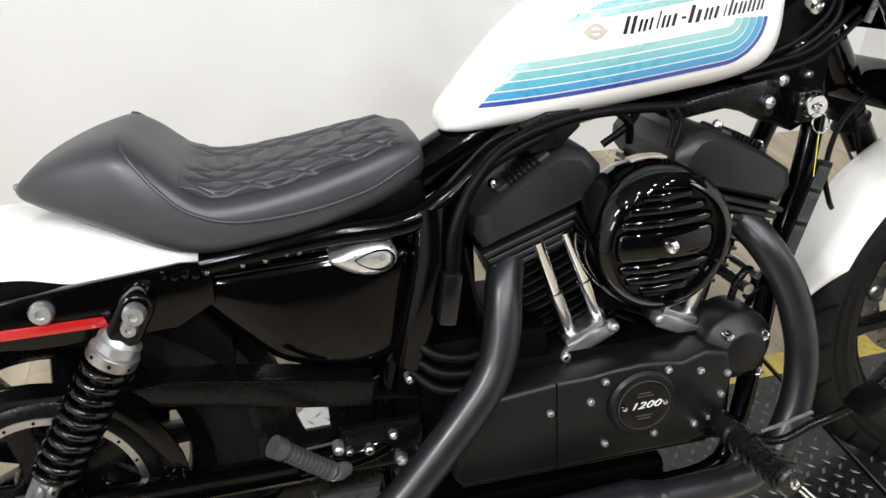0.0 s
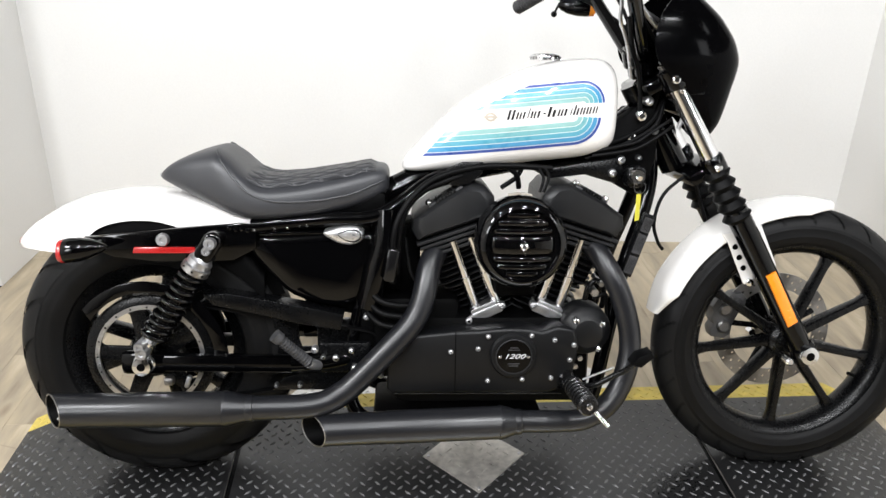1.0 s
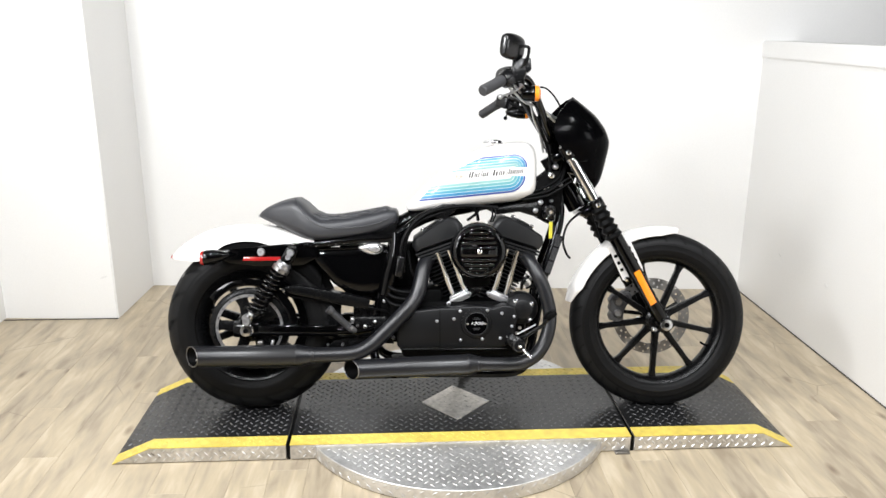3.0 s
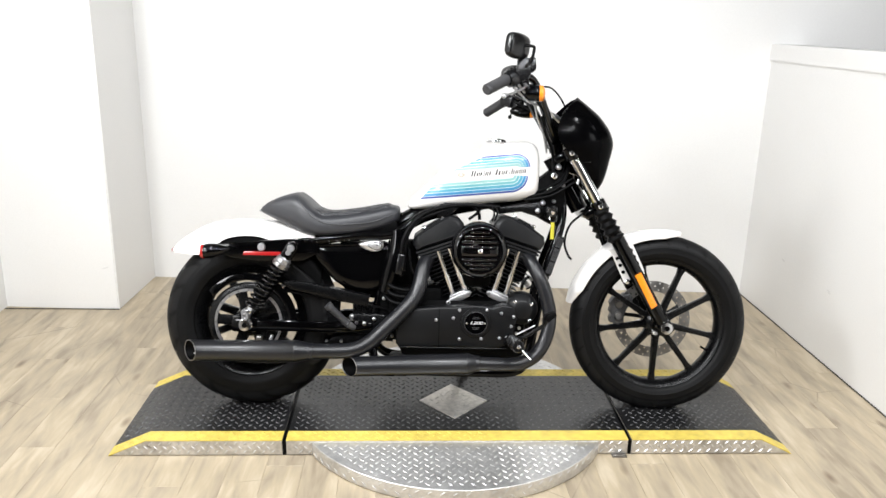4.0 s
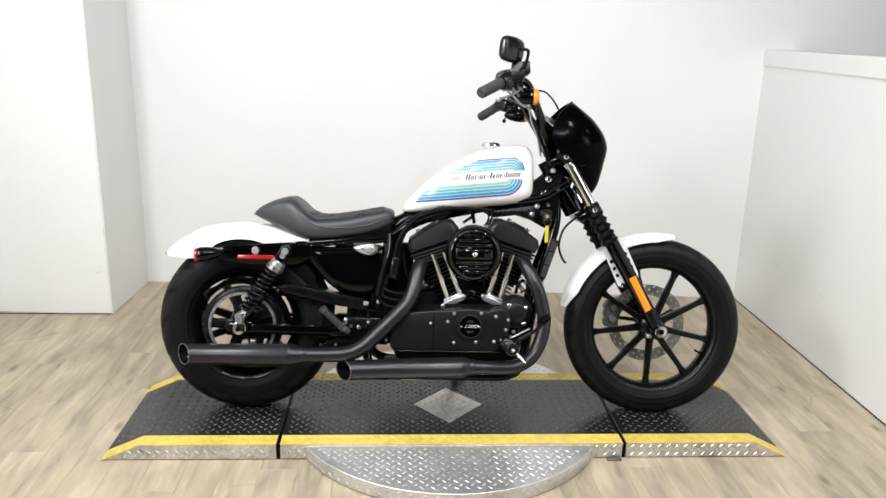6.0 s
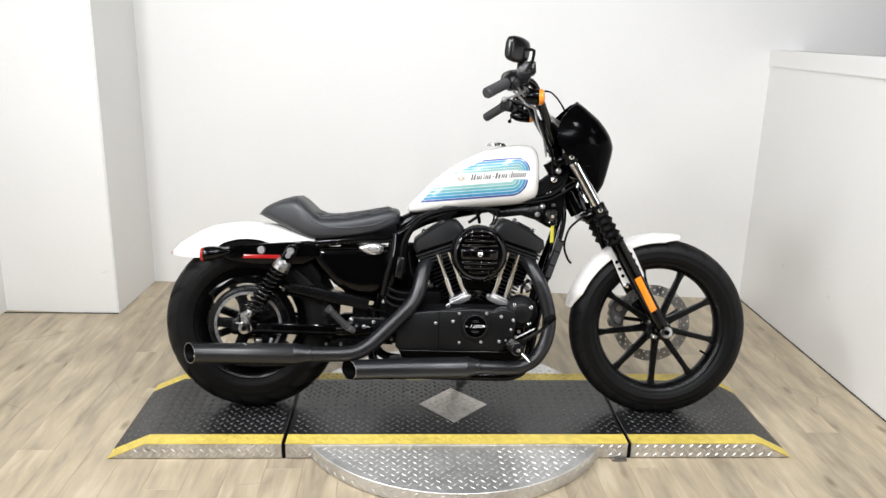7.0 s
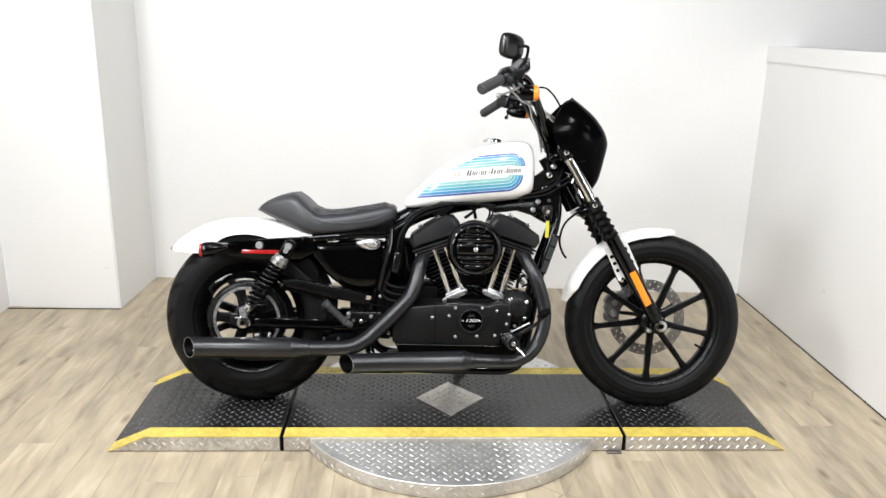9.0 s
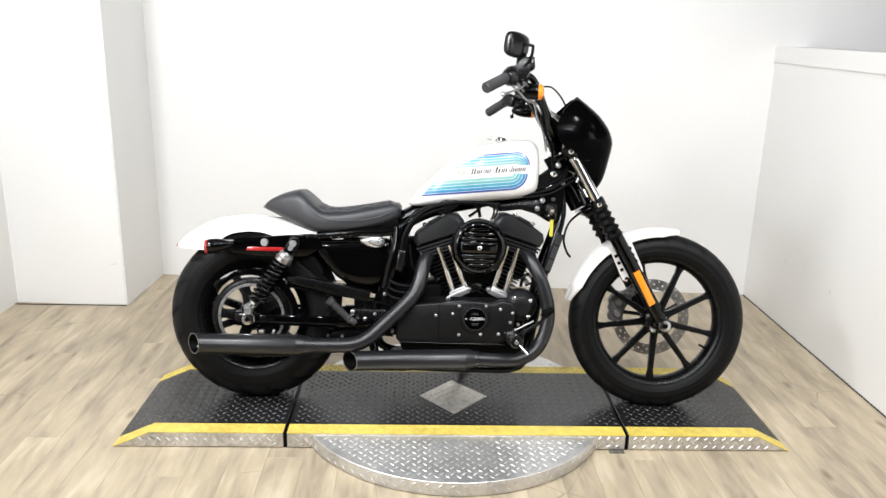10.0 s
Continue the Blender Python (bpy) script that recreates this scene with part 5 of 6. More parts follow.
bm = bmesh.new()
sweep(bm, curve(bar_half(-1)[::-1] + bar_half(1)[1:], 6), [0.0128, 0.0128, 0.0130, 0.0150, 0.0155, 0.0155, 0.0155, 0.0155, 0.0150, 0.0130, 0.0128, 0.0128], 16)
bar = part("handlebar", turned(bm), WET_GLOSS, bike, "tall black mini ape-hanger handlebar")
for s in (-1, 1):
    bm = bmesh.new()
    sweep(bm, [(1.100, s * 0.040, 1.010), (1.110, s * 0.040, 0.955)], [0.024, 0.021], 16)
    box(bm, (1.099, s * 0.040, 0.992), (0.050, 0.032, 0.042), 0.008, pose(0, 0, 0, 0, -12, 0))
    part("riser", turned(bm), GLOSS_BLACK, bar)
    a, b = Vector((0.912, s * 0.338, 1.157 + RISE[s][0] * 0.85)), Vector((0.850, s * 0.405, 1.136 + RISE[s][1]))
    prof = [(-0.12, 0.0150), (-0.11, 0.0205), (-0.04, 0.0205), (-0.03, 0.0172)]
    for k in range(10):
        u = 0.02 + 0.09 * k
        prof += [(u, 0.0168), (u + 0.01, 0.0184), (u + 0.045, 0.0184), (u + 0.055, 0.0168)]
    prof += [(0.95, 0.0185), (1.0, 0.0185), (1.05, 0.0150)]
    bm = bmesh.new()
    sweep(bm, [a.lerp(b, u) for u, r in prof], [r for u, r in prof], 18)
    part("grip", turned(bm), GREY_RUBBER, bar, "ribbed black rubber grip")
    bm = bmesh.new()
    c = Vector((0.938, s * 0.308, 1.164 + RISE[s][0]))
    turn = pose(0, 0, 0, 0, 18, s * -42)
    box(bm, c, (0.062, 0.040, 0.050), 0.010, turn)
    box(bm, c + Vector((0.030, s * -0.016, -0.018)), (0.034, 0.030, 0.036), 0.007, turn)
    hs = part("switch_housing", turned(bm), PLASTIC, bar, "black switch housing")
    bm = bmesh.new()
    lathe(bm, tuple(c + Vector((-0.01, s * 0.0, 0.028))), [(0.008, -0.006), (0.009, 0.0), (0.0, 0.002)], 10, "z")
    part("switch", turned(bm), STEEL, hs)
    # lever with a ball end
    bm = bmesh.new()
    lev = mirrored([(0.975, 0.292, 1.166), (0.972, 0.325, 1.152), (0.945, 0.362, 1.134), (0.905, 0.402, 1.116)], s) if s < 0 else [(1.005, 0.300, 1.170), (0.985, 0.335, 1.160), (0.962, 0.362, 1.142), (0.948, 0.392, 1.112)]
    sweep(bm, curve(lev, 6), [0.0075, 0.0065, 0.0055, 0.0055], 10, squash=0.6)
    bmesh.ops.create_uvsphere(bm, u_segments=12, v_segments=8, radius=0.0085, matrix=Matrix.Translation(lev[-1]))
    part("lever", turned(bm), ZINC if s < 0 else SATIN_BLACK, bar, "lever with a ball end")
    # bullet turn signal with an amber lens that faces ahead
    bm = bmesh.new()
    c = Vector((0.014, s * 0.270, 1.140 if s < 0 else 1.126))
    rings = []
    for x, r in ((0.930, 0.004), (0.938, 0.012), (0.955, 0.021), (0.980, 0.0265), (1.004, 0.028), (1.010, 0.027)):
        rings.append([(x + c.x, c.y + r * math.cos(2 * math.pi * k / 20), c.z + r * math.sin(2 * math.pi * k / 20)) for k in range(20)])
    bridge(bm, rings)
    rod(bm, (0.990, s * 0.262, c.z + 0.012), (0.992, s * 0.255, 1.168), 0.009, 10)
    ts = part("turn_signal", turned(bm), GLOSS_BLACK, bar, "bullet-shaped black front turn signal")
    bm = bmesh.new()
    lathe(bm, (c.x, c.y, c.z), [(0.0265, 1.008), (0.0275, 1.011), (0.0265, 1.022), (0.017, 1.029), (0.0005, 1.031)], 20, "x")
    part("lens", turned(bm), AMBER, ts, "amber lens")
    # mirror on a bent stem
    bm = bmesh.new()
    st = mirrored([(0.955, 0.310, 1.185), (0.968, 0.330, 1.210), (0.990, 0.345, 1.235), (0.998, 0.352, 1.268), (0.993, 0.354, 1.280), (0.955, 0.353, 1.283)], s)
    sweep(bm, curve(st, 5), 0.0052, 10)
    mir = part("mirror_stem", turned(bm), SATIN_BLACK, bar)
    bm = bmesh.new()
    rows2 = [(-0.057, 0.024, 0.009), (-0.053, 0.033, 0.014), (-0.036, 0.039, 0.019), (0.0, 0.041, 0.022), (0.036, 0.037, 0.020), (0.053, 0.029, 0.014), (0.058, 0.018, 0.008)]
    rings = []
    for v, hz, hx in resample([list(r) for r in rows2], 4):
        rings.append([(hx * math.copysign(abs(math.cos(a)) ** 0.8, math.cos(a)) + 0.006, v, hz * math.copysign(abs(math.sin(a)) ** 0.55, math.sin(a))) for a in (2 * math.pi * k / 24 for k in range(24))])
    bridge(bm, rings)
    bmesh.ops.transform(bm, matrix=Matrix.Translation((0.940, s * 0.357, 1.280)) @ pose(0, 0, 0, 0, 8, s * 34), verts=bm.verts)
    part("mirror_housing", turned(bm), PLASTIC, mir, "rounded black mirror housing")
bm = bmesh.new()
prism(bm, [(0.948, 1.250), (0.988, 1.247), (0.996, 1.207), (0.984, 1.178), (0.962, 1.170), (0.940, 1.190)], -0.338, -0.288, 0.007)
prism(bm, [(0.988, 1.250), (0.995, 1.252), (1.006, 1.244), (1.008, 1.212), (0.998, 1.203), (0.992, 1.210)], -0.342, -0.284, 0.004)
sweep(bm, [(0.962, -0.286, 1.190), (0.950, -0.300, 1.190), (0.922, -0.330, 1.180), (0.914, -0.338, 1.176)], [0.020, 0.028, 0.030, 0.022], 20)
res = part("brake_reservoir", turned(bm), PLASTIC, bar, "black front brake fluid reservoir")

# cables from the handlebar down to the fork
CABLES = [([(0.912, -0.325, 1.150), (0.938, -0.300, 1.132), (0.972, -0.255, 1.112), (1.030, -0.170, 1.105), (1.075, -0.120, 1.085), (1.126, -0.105, 1.057), (1.178, -0.10, 1.014), (1.209, -0.10, 0.970), (1.214, -0.095, 0.930), (1.19, -0.08, 0.87)], 0.0042),
          ([(1.005, 0.262, 1.178), (1.060, 0.240, 1.212), (1.105, 0.205, 1.216), (1.135, 0.190, 1.193), (1.158, 0.165, 1.153), (1.168, 0.140, 1.110), (1.160, 0.100, 1.02)], 0.0036),
          ([(0.930, -0.315, 1.160), (0.960, -0.270, 1.135), (1.000, -0.200, 1.105), (1.022, -0.120, 1.068), (1.045, -0.100, 1.020), (1.062, -0.085, 0.95)], 0.0042),
          ([(0.955, -0.300, 1.150), (1.020, -0.190, 1.105), (1.090, -0.110, 1.045), (1.140, -0.060, 0.985), (1.130, -0.045, 0.88)], 0.0045),
          ([(0.950, -0.305, 1.165), (1.015, -0.200, 1.125), (1.090, -0.120, 1.065), (1.165, -0.090, 1.005), (1.200, -0.080, 0.93), (1.180, -0.070, 0.84)], 0.0050),
          ([(0.985, 0.280, 1.160), (1.060, 0.180, 1.105), (1.120, 0.080, 1.030), (1.140, 0.040, 0.93)], 0.0045),
          ([(1.000, 0.240, 1.175), (1.075, 0.190, 1.155), (1.110, 0.150, 1.085), (1.120, 0.100, 1.00)], 0.0045),
          ([(1.030, -0.160, 1.070), (1.058, -0.095, 1.012), (1.085, -0.070, 0.955), (1.095, -0.060, 0.87)], 0.0055),
          ([(1.150, -0.050, 0.90), (1.130, -0.070, 0.85), (1.080, -0.075, 0.815), (1.020, -0.070, 0.792), (0.96, -0.065, 0.786)], 0.0050),
          ([(1.165, -0.068, 0.862), (1.120, -0.080, 0.835), (1.085, -0.082, 0.812), (1.040, -0.078, 0.800), (1.000, -0.072, 0.790)], 0.0040),
          ([(1.170, -0.070, 0.848), (1.125, -0.083, 0.820), (1.085, -0.084, 0.798), (1.035, -0.080, 0.787), (0.99, -0.072, 0.780)], 0.0040),
          ([(1.150, -0.040, 0.91), (1.125, -0.062, 0.86), (1.075, -0.070, 0.825), (1.010, -0.066, 0.800)], 0.0045),
          ([(1.242, -0.060, 0.752), (1.205, -0.060, 0.732), (1.158, -0.068, 0.690), (1.140, -0.075, 0.63), (1.152, -0.075, 0.585), (1.168, -0.065, 0.565)], 0.0042)]
for k, (pts, r) in enumerate(CABLES):
    bm = bmesh.new()
    sweep(bm, curve(pts, 7), r, 8)
    part("cable", bm, STEEL if k in (0, 2, 4) else SOFT_RUBBER, bike)

# -- frame
def tube(pts, r, mat=FRAME_BLACK, name="frame_tube", label="", seg=16, steps=6):
    bm = bmesh.new()
    sweep(bm, curve(pts, steps), r, seg)
    return part(name, bm, mat, bike, label)


tube([(1.110, 0, 0.865), (1.03, 0, 0.815), (0.85, 0, 0.775), (0.66, 0, 0.735), (0.56, 0, 0.69), (0.50, 0, 0.66)], 0.036, name="frame_backbone")
for s in (-1, 1):
    tube([(1.122, s * 0.026, 0.860), (1.134, s * 0.042, 0.735), (1.113, s * 0.060, 0.636), (1.077, s * 0.072, 0.525), (1.043, s * 0.090, 0.36), (1.010, s * 0.100, 0.20), (0.965, s * 0.110, 0.155), (0.85, s * 0.115, 0.150), (0.60, s * 0.115, 0.155), (0.47, s * 0.110, 0.18), (0.445, s * 0.080, 0.28), (0.465, s * 0.070, 0.40), (0.50, s * 0.070, 0.55), (0.525, s * 0.070, 0.66)], 0.0165)
    tube([(0.74, s * 0.040, 0.745), (0.64, s * 0.075, 0.725), (0.565, s * 0.100, 0.675), (0.50, s * 0.108, 0.645), (0.40, s * 0.105, 0.640), (0.24, s * 0.102, 0.622)], 0.0165)
    tube([(0.535, s * 0.100, 0.660), (0.532, s * 0.108, 0.60), (0.512, s * 0.108, 0.52), (0.494, s * 0.100, 0.44)], 0.027, GLOSS_BLACK)
bm = bmesh.new()
prism(bm, [(1.020, 0.800), (1.040, 0.850), (1.085, 0.885), (1.130, 0.885), (1.142, 0.830), (1.138, 0.760), (1.122, 0.705), (1.092, 0.690), (1.030, 0.725), (0.965, 0.740), (0.895, 0.738), (0.905, 0.752), (1.010, 0.770)], -0.056, 0.056, 0.006)
part("neck_gusset", bm, DARK_CAVITY, bike)
bm = bmesh.new()
prism(bm, [(0.86, 0.745), (0.98, 0.765), (1.05, 0.775), (1.075, 0.74), (1.05, 0.715), (0.98, 0.735), (0.90, 0.725)], -0.062, 0.062, 0.010)
part("coil_cover", bm, SATIN_BLACK, bike)
bm = bmesh.new()
prism(bm, [(0.70, 0.765), (0.665, 0.748), (0.675, 0.712), (0.715, 0.716), (0.745, 0.742), (0.745, 0.765)], -0.092, -0.05, 0.003)
part("wiring_cover", bm, SATIN_BLACK, bike)
for x, z, r in ((1.096, 0.868, 0.013), (1.078, 0.820, 0.012), (1.058, 0.770, 0.010), (1.040, 0.740, 0.010), (1.112, 0.900, 0.011), (1.098, 0.775, 0.007), (1.13, 0.835, 0.008)):
    bm = bmesh.new()
    bolt_head(bm, (x, -0.062, z), r, 0.012)
    rod(bm, (x, -0.06, z), (x, -0.03, z), r * 0.8, 10)
    part("bolt", bm, CHROME if r > 0.011 else STEEL, bike)
# ignition switch with a ring and a yellow paper tag
bm = bmesh.new()
box(bm, (1.088, -0.070, 0.735), (0.045, 0.050, 0.050), 0.012)
switch = part("ignition_switch", bm, SATIN_BLACK, bike)
bm = bmesh.new()
lathe(bm, (1.086, 0, 0.738), [(0.0175, -0.092), (0.0180, -0.106), (0.015, -0.111), (0.006, -0.111), (0.0055, -0.107), (0.0005, -0.107)], 24)
rod(bm, (1.086, -0.108, 0.738), (1.088, -0.118, 0.735), 0.006, 10)
part("lock_barrel", bm, CHROME, switch)
bm = bmesh.new()
sweep(bm, [(1.089 + 0.013 * math.cos(a), -0.117 + 0.003 * math.sin(a), 0.716 + 0.013 * math.sin(a)) for a in (2 * math.pi * k / 24 for k in range(24))], 0.0011, 6, closed=True)
ring_ob = part("key_ring", bm, CHROME, switch)
bm = bmesh.new()
prism(bm, [(-0.012, 0.702), (0.012, 0.702), (0.010, 0.642), (-0.014, 0.643)], -0.0005, 0.0005)
bmesh.ops.transform(bm, matrix=pose(1.0875, -0.118, 0, 0, 0, 52), verts=bm.verts)
part("key_tag", bm, YELLOW_TAG, switch, "small yellow paper key tag")
# regulator and label plates on the front downtube
bm = bmesh.new()
m = pose(1.101, -0.087, 0.580, 0, 18.5, 0)
box(bm, (0, 0, 0), (0.027, 0.016, 0.150), 0.002)
bmesh.ops.transform(bm, matrix=m, verts=bm.verts)
plate_ob = part("label_plate", bm, SATIN_BLACK, bike, "long label plate on the frame tube")
for k, (z, h) in enumerate(((0.050, 0.034), (0.004, 0.046), (-0.047, 0.042))):
    bm = bmesh.new()
    box(bm, (0.001, -0.0084, z), (0.020, 0.001, h), 0)
    bmesh.ops.transform(bm, matrix=m, verts=bm.verts)
    part("label", bm, GREY_LABEL, plate_ob, "small grey printed label")
    for j in range(5):
        bm = bmesh.new()
        box(bm, (0.001 + (j - 2) * 0.0034, -0.0092, z), (0.0012, 0.001, h * (0.8 - 0.1 * (j % 3))), 0)
        bmesh.ops.transform(bm, matrix=m, verts=bm.verts)
        part("print_bar", bm, INK_BLACK, plate_ob)

# -- side cover, battery box and the parts behind them
bm = bmesh.new()
out = curve([(0.230, 0, 0.602), (0.224, 0, 0.575), (0.270, 0, 0.515), (0.325, 0, 0.462), (0.415, 0, 0.438), (0.478, 0, 0.452), (0.500, 0, 0.500), (0.512, 0, 0.555), (0.514, 0, 0.604), (0.440, 0, 0.612), (0.330, 0, 0.606)], 4, True)
c = Vector((0.372, 0, 0.530))
rings = []
for u, y in ((1.0, -0.040), (1.0, -0.082), (0.985, -0.090), (0.94, -0.096), (0.82, -0.101), (0.55, -0.104), (0.2, -0.105)):
    rings.append([(c.x + (q.x - c.x) * u, y, c.z + (q.z - c.z) * u) for q in out])
bridge(bm, rings)
cover = part("side_cover", bm, GLOSS_BLACK, bike, "gloss black oil tank side cover", 60)
bm = bmesh.new()
rod(bm, (0.238, -0.092, 0.603), (0.425, -0.094, 0.609), 0.006, 10)
part("cover_edge", bm, GLOSS_BLACK, cover)
bm = bmesh.new()
drop = curve([(0.396, 0, 0.612), (0.414, 0, 0.620), (0.440, 0, 0.627), (0.468, 0, 0.626), (0.483, 0, 0.613), (0.480, 0, 0.596), (0.460, 0, 0.586), (0.434, 0, 0.588), (0.410, 0, 0.599)], 5, True)
c = Vector((0.444, 0, 0.607))
bridge(bm, [[(c.x + (q.x - c.x) * u, y, c.z + (q.z - c.z) * u) for q in drop] for u, y in ((1.0, -0.085), (1.0, -0.118), (0.93, -0.124), (0.6, -0.127), (0.2, -0.128))])
cap = part("oil_cap_cover", bm, CAST_ALU, bike, "satin silver teardrop oil filler cover", 60)
bm = bmesh.new()
c2 = Vector((0.456, 0, 0.607))
sweep(bm, [(c2.x + (q.x - c.x) * 0.56, -0.1268, c2.z + (q.z - c.z) * 0.62) for q in drop], 0.0014, 6, closed=True)
part("groove_line", bm, DARK_CAVITY, cap)
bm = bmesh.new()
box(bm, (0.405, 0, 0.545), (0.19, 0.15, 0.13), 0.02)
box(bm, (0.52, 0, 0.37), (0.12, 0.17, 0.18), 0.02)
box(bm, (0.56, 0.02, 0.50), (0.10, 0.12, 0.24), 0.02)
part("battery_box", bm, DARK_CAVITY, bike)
for x, z in ((0.246, 0.617), (0.29, 0.620), (0.318, 0.622), (0.345, 0.627), (0.36, 0.627), (0.509, 0.655), (0.490, 0.640)):
    bm = bmesh.new()
    bolt_head(bm, (x, -0.112 if z < 0.64 else -0.070, z), 0.0068 if z > 0.64 else 0.0045, 0.007, z > 0.64)
    part("bolt", bm, CHROME, bike)
# wiring loom and hoses between the seat and the engine
for pts, r in (([(0.548, -0.125, 0.500), (0.548, -0.135, 0.57), (0.556, -0.135, 0.635), (0.588, -0.120, 0.690), (0.640, -0.10, 0.730), (0.72, -0.090, 0.752), (0.80, -0.085, 0.757), (0.90, -0.080, 0.752)], 0.0072),
               ([(0.556, -0.118, 0.52), (0.560, -0.125, 0.60), (0.575, -0.118, 0.66), (0.610, -0.10, 0.700), (0.66, -0.09, 0.722), (0.70, -0.085, 0.735)], 0.0075),
               ([(0.80, -0.085, 0.755), (0.822, -0.075, 0.735), (0.830, -0.06, 0.705)], 0.006),
               ([(0.835, -0.08, 0.757), (0.822, -0.07, 0.73), (0.790, -0.06, 0.705)], 0.0055),
               ([(0.870, -0.085, 0.752), (0.880, -0.090, 0.73), (0.872, -0.095, 0.70)], 0.0035),
               ([(0.880, -0.085, 0.755), (0.892, -0.090, 0.735), (0.880, -0.095, 0.70)], 0.0035),
               ([(0.575, -0.11, 0.60), (0.585, -0.12, 0.53), (0.60, -0.12, 0.50)], 0.004)):
    bm = bmesh.new()
    sweep(bm, curve(pts, 7), r, 10)
    part("hose", bm, SOFT_RUBBER, bike)
bm = bmesh.new()
box(bm, (0.545, -0.135, 0.545), (0.026, 0.030, 0.075), 0.006, pose(0, 0, 0, 0, 10, 0))
part("connector", bm, PLASTIC, bike)
# ribbed boot low between the battery box and the engine
for k in range(3):
    bm = bmesh.new()
    sweep(bm, curve([(0.492, -0.11, 0.482 - 0.028 * k), (0.520, -0.135, 0.462 - 0.027 * k), (0.560, -0.140, 0.452 - 0.025 * k), (0.610, -0.125, 0.450 - 0.025 * k)], 6), 0.0075, 12)
    part("oil_line", bm, SOFT_RUBBER, bike)

for x, y, z in ((0.514, -0.098, 0.476), (0.494, -0.104, 0.440), (0.488, -0.108, 0.416)):
    bm = bmesh.new()
    bolt_head(bm, (x, y, z), 0.0072, 0.009)
    part("bolt", bm, ZINC, bike)

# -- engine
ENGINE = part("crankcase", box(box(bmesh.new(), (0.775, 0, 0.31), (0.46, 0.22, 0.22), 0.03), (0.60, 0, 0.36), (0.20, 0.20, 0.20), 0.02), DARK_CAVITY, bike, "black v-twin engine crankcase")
bm = bmesh.new()
case = [(0.534, 0.262), (0.545, 0.250), (0.90, 0.250), (0.935, 0.262), (0.955, 0.300), (0.965, 0.360), (0.955, 0.400), (0.915, 0.408), (0.880, 0.396), (0.855, 0.402), (0.815, 0.405), (0.770, 0.402), (0.740, 0.398), (0.690, 0.397), (0.60, 0.388), (0.545, 0.372), (0.534, 0.350)]
prism(bm, case, -0.156, -0.090, 0.008, 3)
gearcase = part("gearcase_cover", bm, WRINKLE_BLACK, bike, "textured black gearcase cover")
bm = bmesh.new()
prism(bm, [(0.6865, 0.252), (0.6885, 0.252), (0.6885, 0.396), (0.6865, 0.396)], -0.1565, -0.150)
part("cover_joint", bm, DARK_CAVITY, gearcase)
for x, z in ((0.677, 0.350), (0.738, 0.357), (0.760, 0.386), (0.857, 0.388), (0.909, 0.377), (0.761, 0.281), (0.839, 0.284), (0.904, 0.287), (0.945, 0.330), (0.930, 0.290), (0.953, 0.365)):
    bm = bmesh.new()
    bolt_head(bm, (x, -0.156, z), 0.0060, 0.006)
    part("cover_bolt", bm, ZINC, gearcase)
# round timer cover with the engine size in raised figures
bm = bmesh.new()
lathe(bm, (0.8175, 0, 0.3415), [(0.053, -0.150), (0.053, -0.160), (0.049, -0.165), (0.043, -0.166), (0.042, -0.163), (0.0, -0.163)], 48)
timer = part("timer_cover", bm, WRINKLE_BLACK, bike, "round black timer cover with raised figures")
bm = bmesh.new()
lathe(bm, (0.8175, 0, 0.3415), [(0.0405, -0.164), (0.0408, -0.1672), (0.0396, -0.1676), (0.0390, -0.164)], 48, closed=True)
part("trim_ring", bm, GREY_LABEL, timer, "thin dull ring")
bm = bmesh.new()
lathe(bm, (0.8175, 0, 0.3415), [(0.039, -0.1635), (0.038, -0.1665), (0.0, -0.1668)], 40)
part("badge_plate", bm, GLOSS_BLACK, timer)
for sx in (-1, 1):
    bm = bmesh.new()
    bolt_head(bm, (0.8175 + sx * 0.0315, -0.166, 0.3420), 0.0045, 0.005, False)
    part("badge_bolt", bm, CHROME, timer)
text = bpy.data.curves.new("figures", "FONT")
text.body, text.size, text.shear, text.extrude, text.align_x, text.align_y = "1200", 0.0212, 0.35, 0.0006, "CENTER", "CENTER"
holder = bpy.data.objects.new("figures", text)
scene.collection.objects.link(holder)
bpy.context.view_layer.update()
me = bpy.data.meshes.new_from_object(holder)
bpy.data.objects.remove(holder)
me.transform(pose(0.8175, -0.1672, 0.3420, 90, 0, 0) @ Matrix.Diagonal((1.12, 0.72, 1, 1)))
me.materials.clear()
me.materials.append(SILVER_PRINT)
fig = new("engine_size_figures", me)
fig.parent = timer
for k, (z, w) in enumerate(((0.3625, 0.018), (0.3575, 0.026), (0.325, 0.026), (0.320, 0.020))):
    bm = bmesh.new()
    box(bm, (0.8175, -0.1670, z), (w, 0.0010, 0.0022), 0)
    part("print_bar", bm, GREY_LABEL, timer)
# round cover ahead of it
bm = bmesh.new()
lathe(bm, (0.985, 0, 0.389), [(0.058, -0.070), (0.058, -0.122), (0.055, -0.128), (0.049, -0.133), (0.034, -0.150), (0.031, -0.1515), (0.0, -0.1515)], 44)
rc = part("oil_pump_cover", bm, WRINKLE_BLACK, bike, "round textured black engine cover")
for x, z in ((0.957, 0.419), (1.016, 0.411), (1.010, 0.352)):
    bm = bmesh.new()
    bolt_head(bm, (x, -0.146, z), 0.0075, 0.008)
    part("cover_bolt", bm, CHROME, rc)
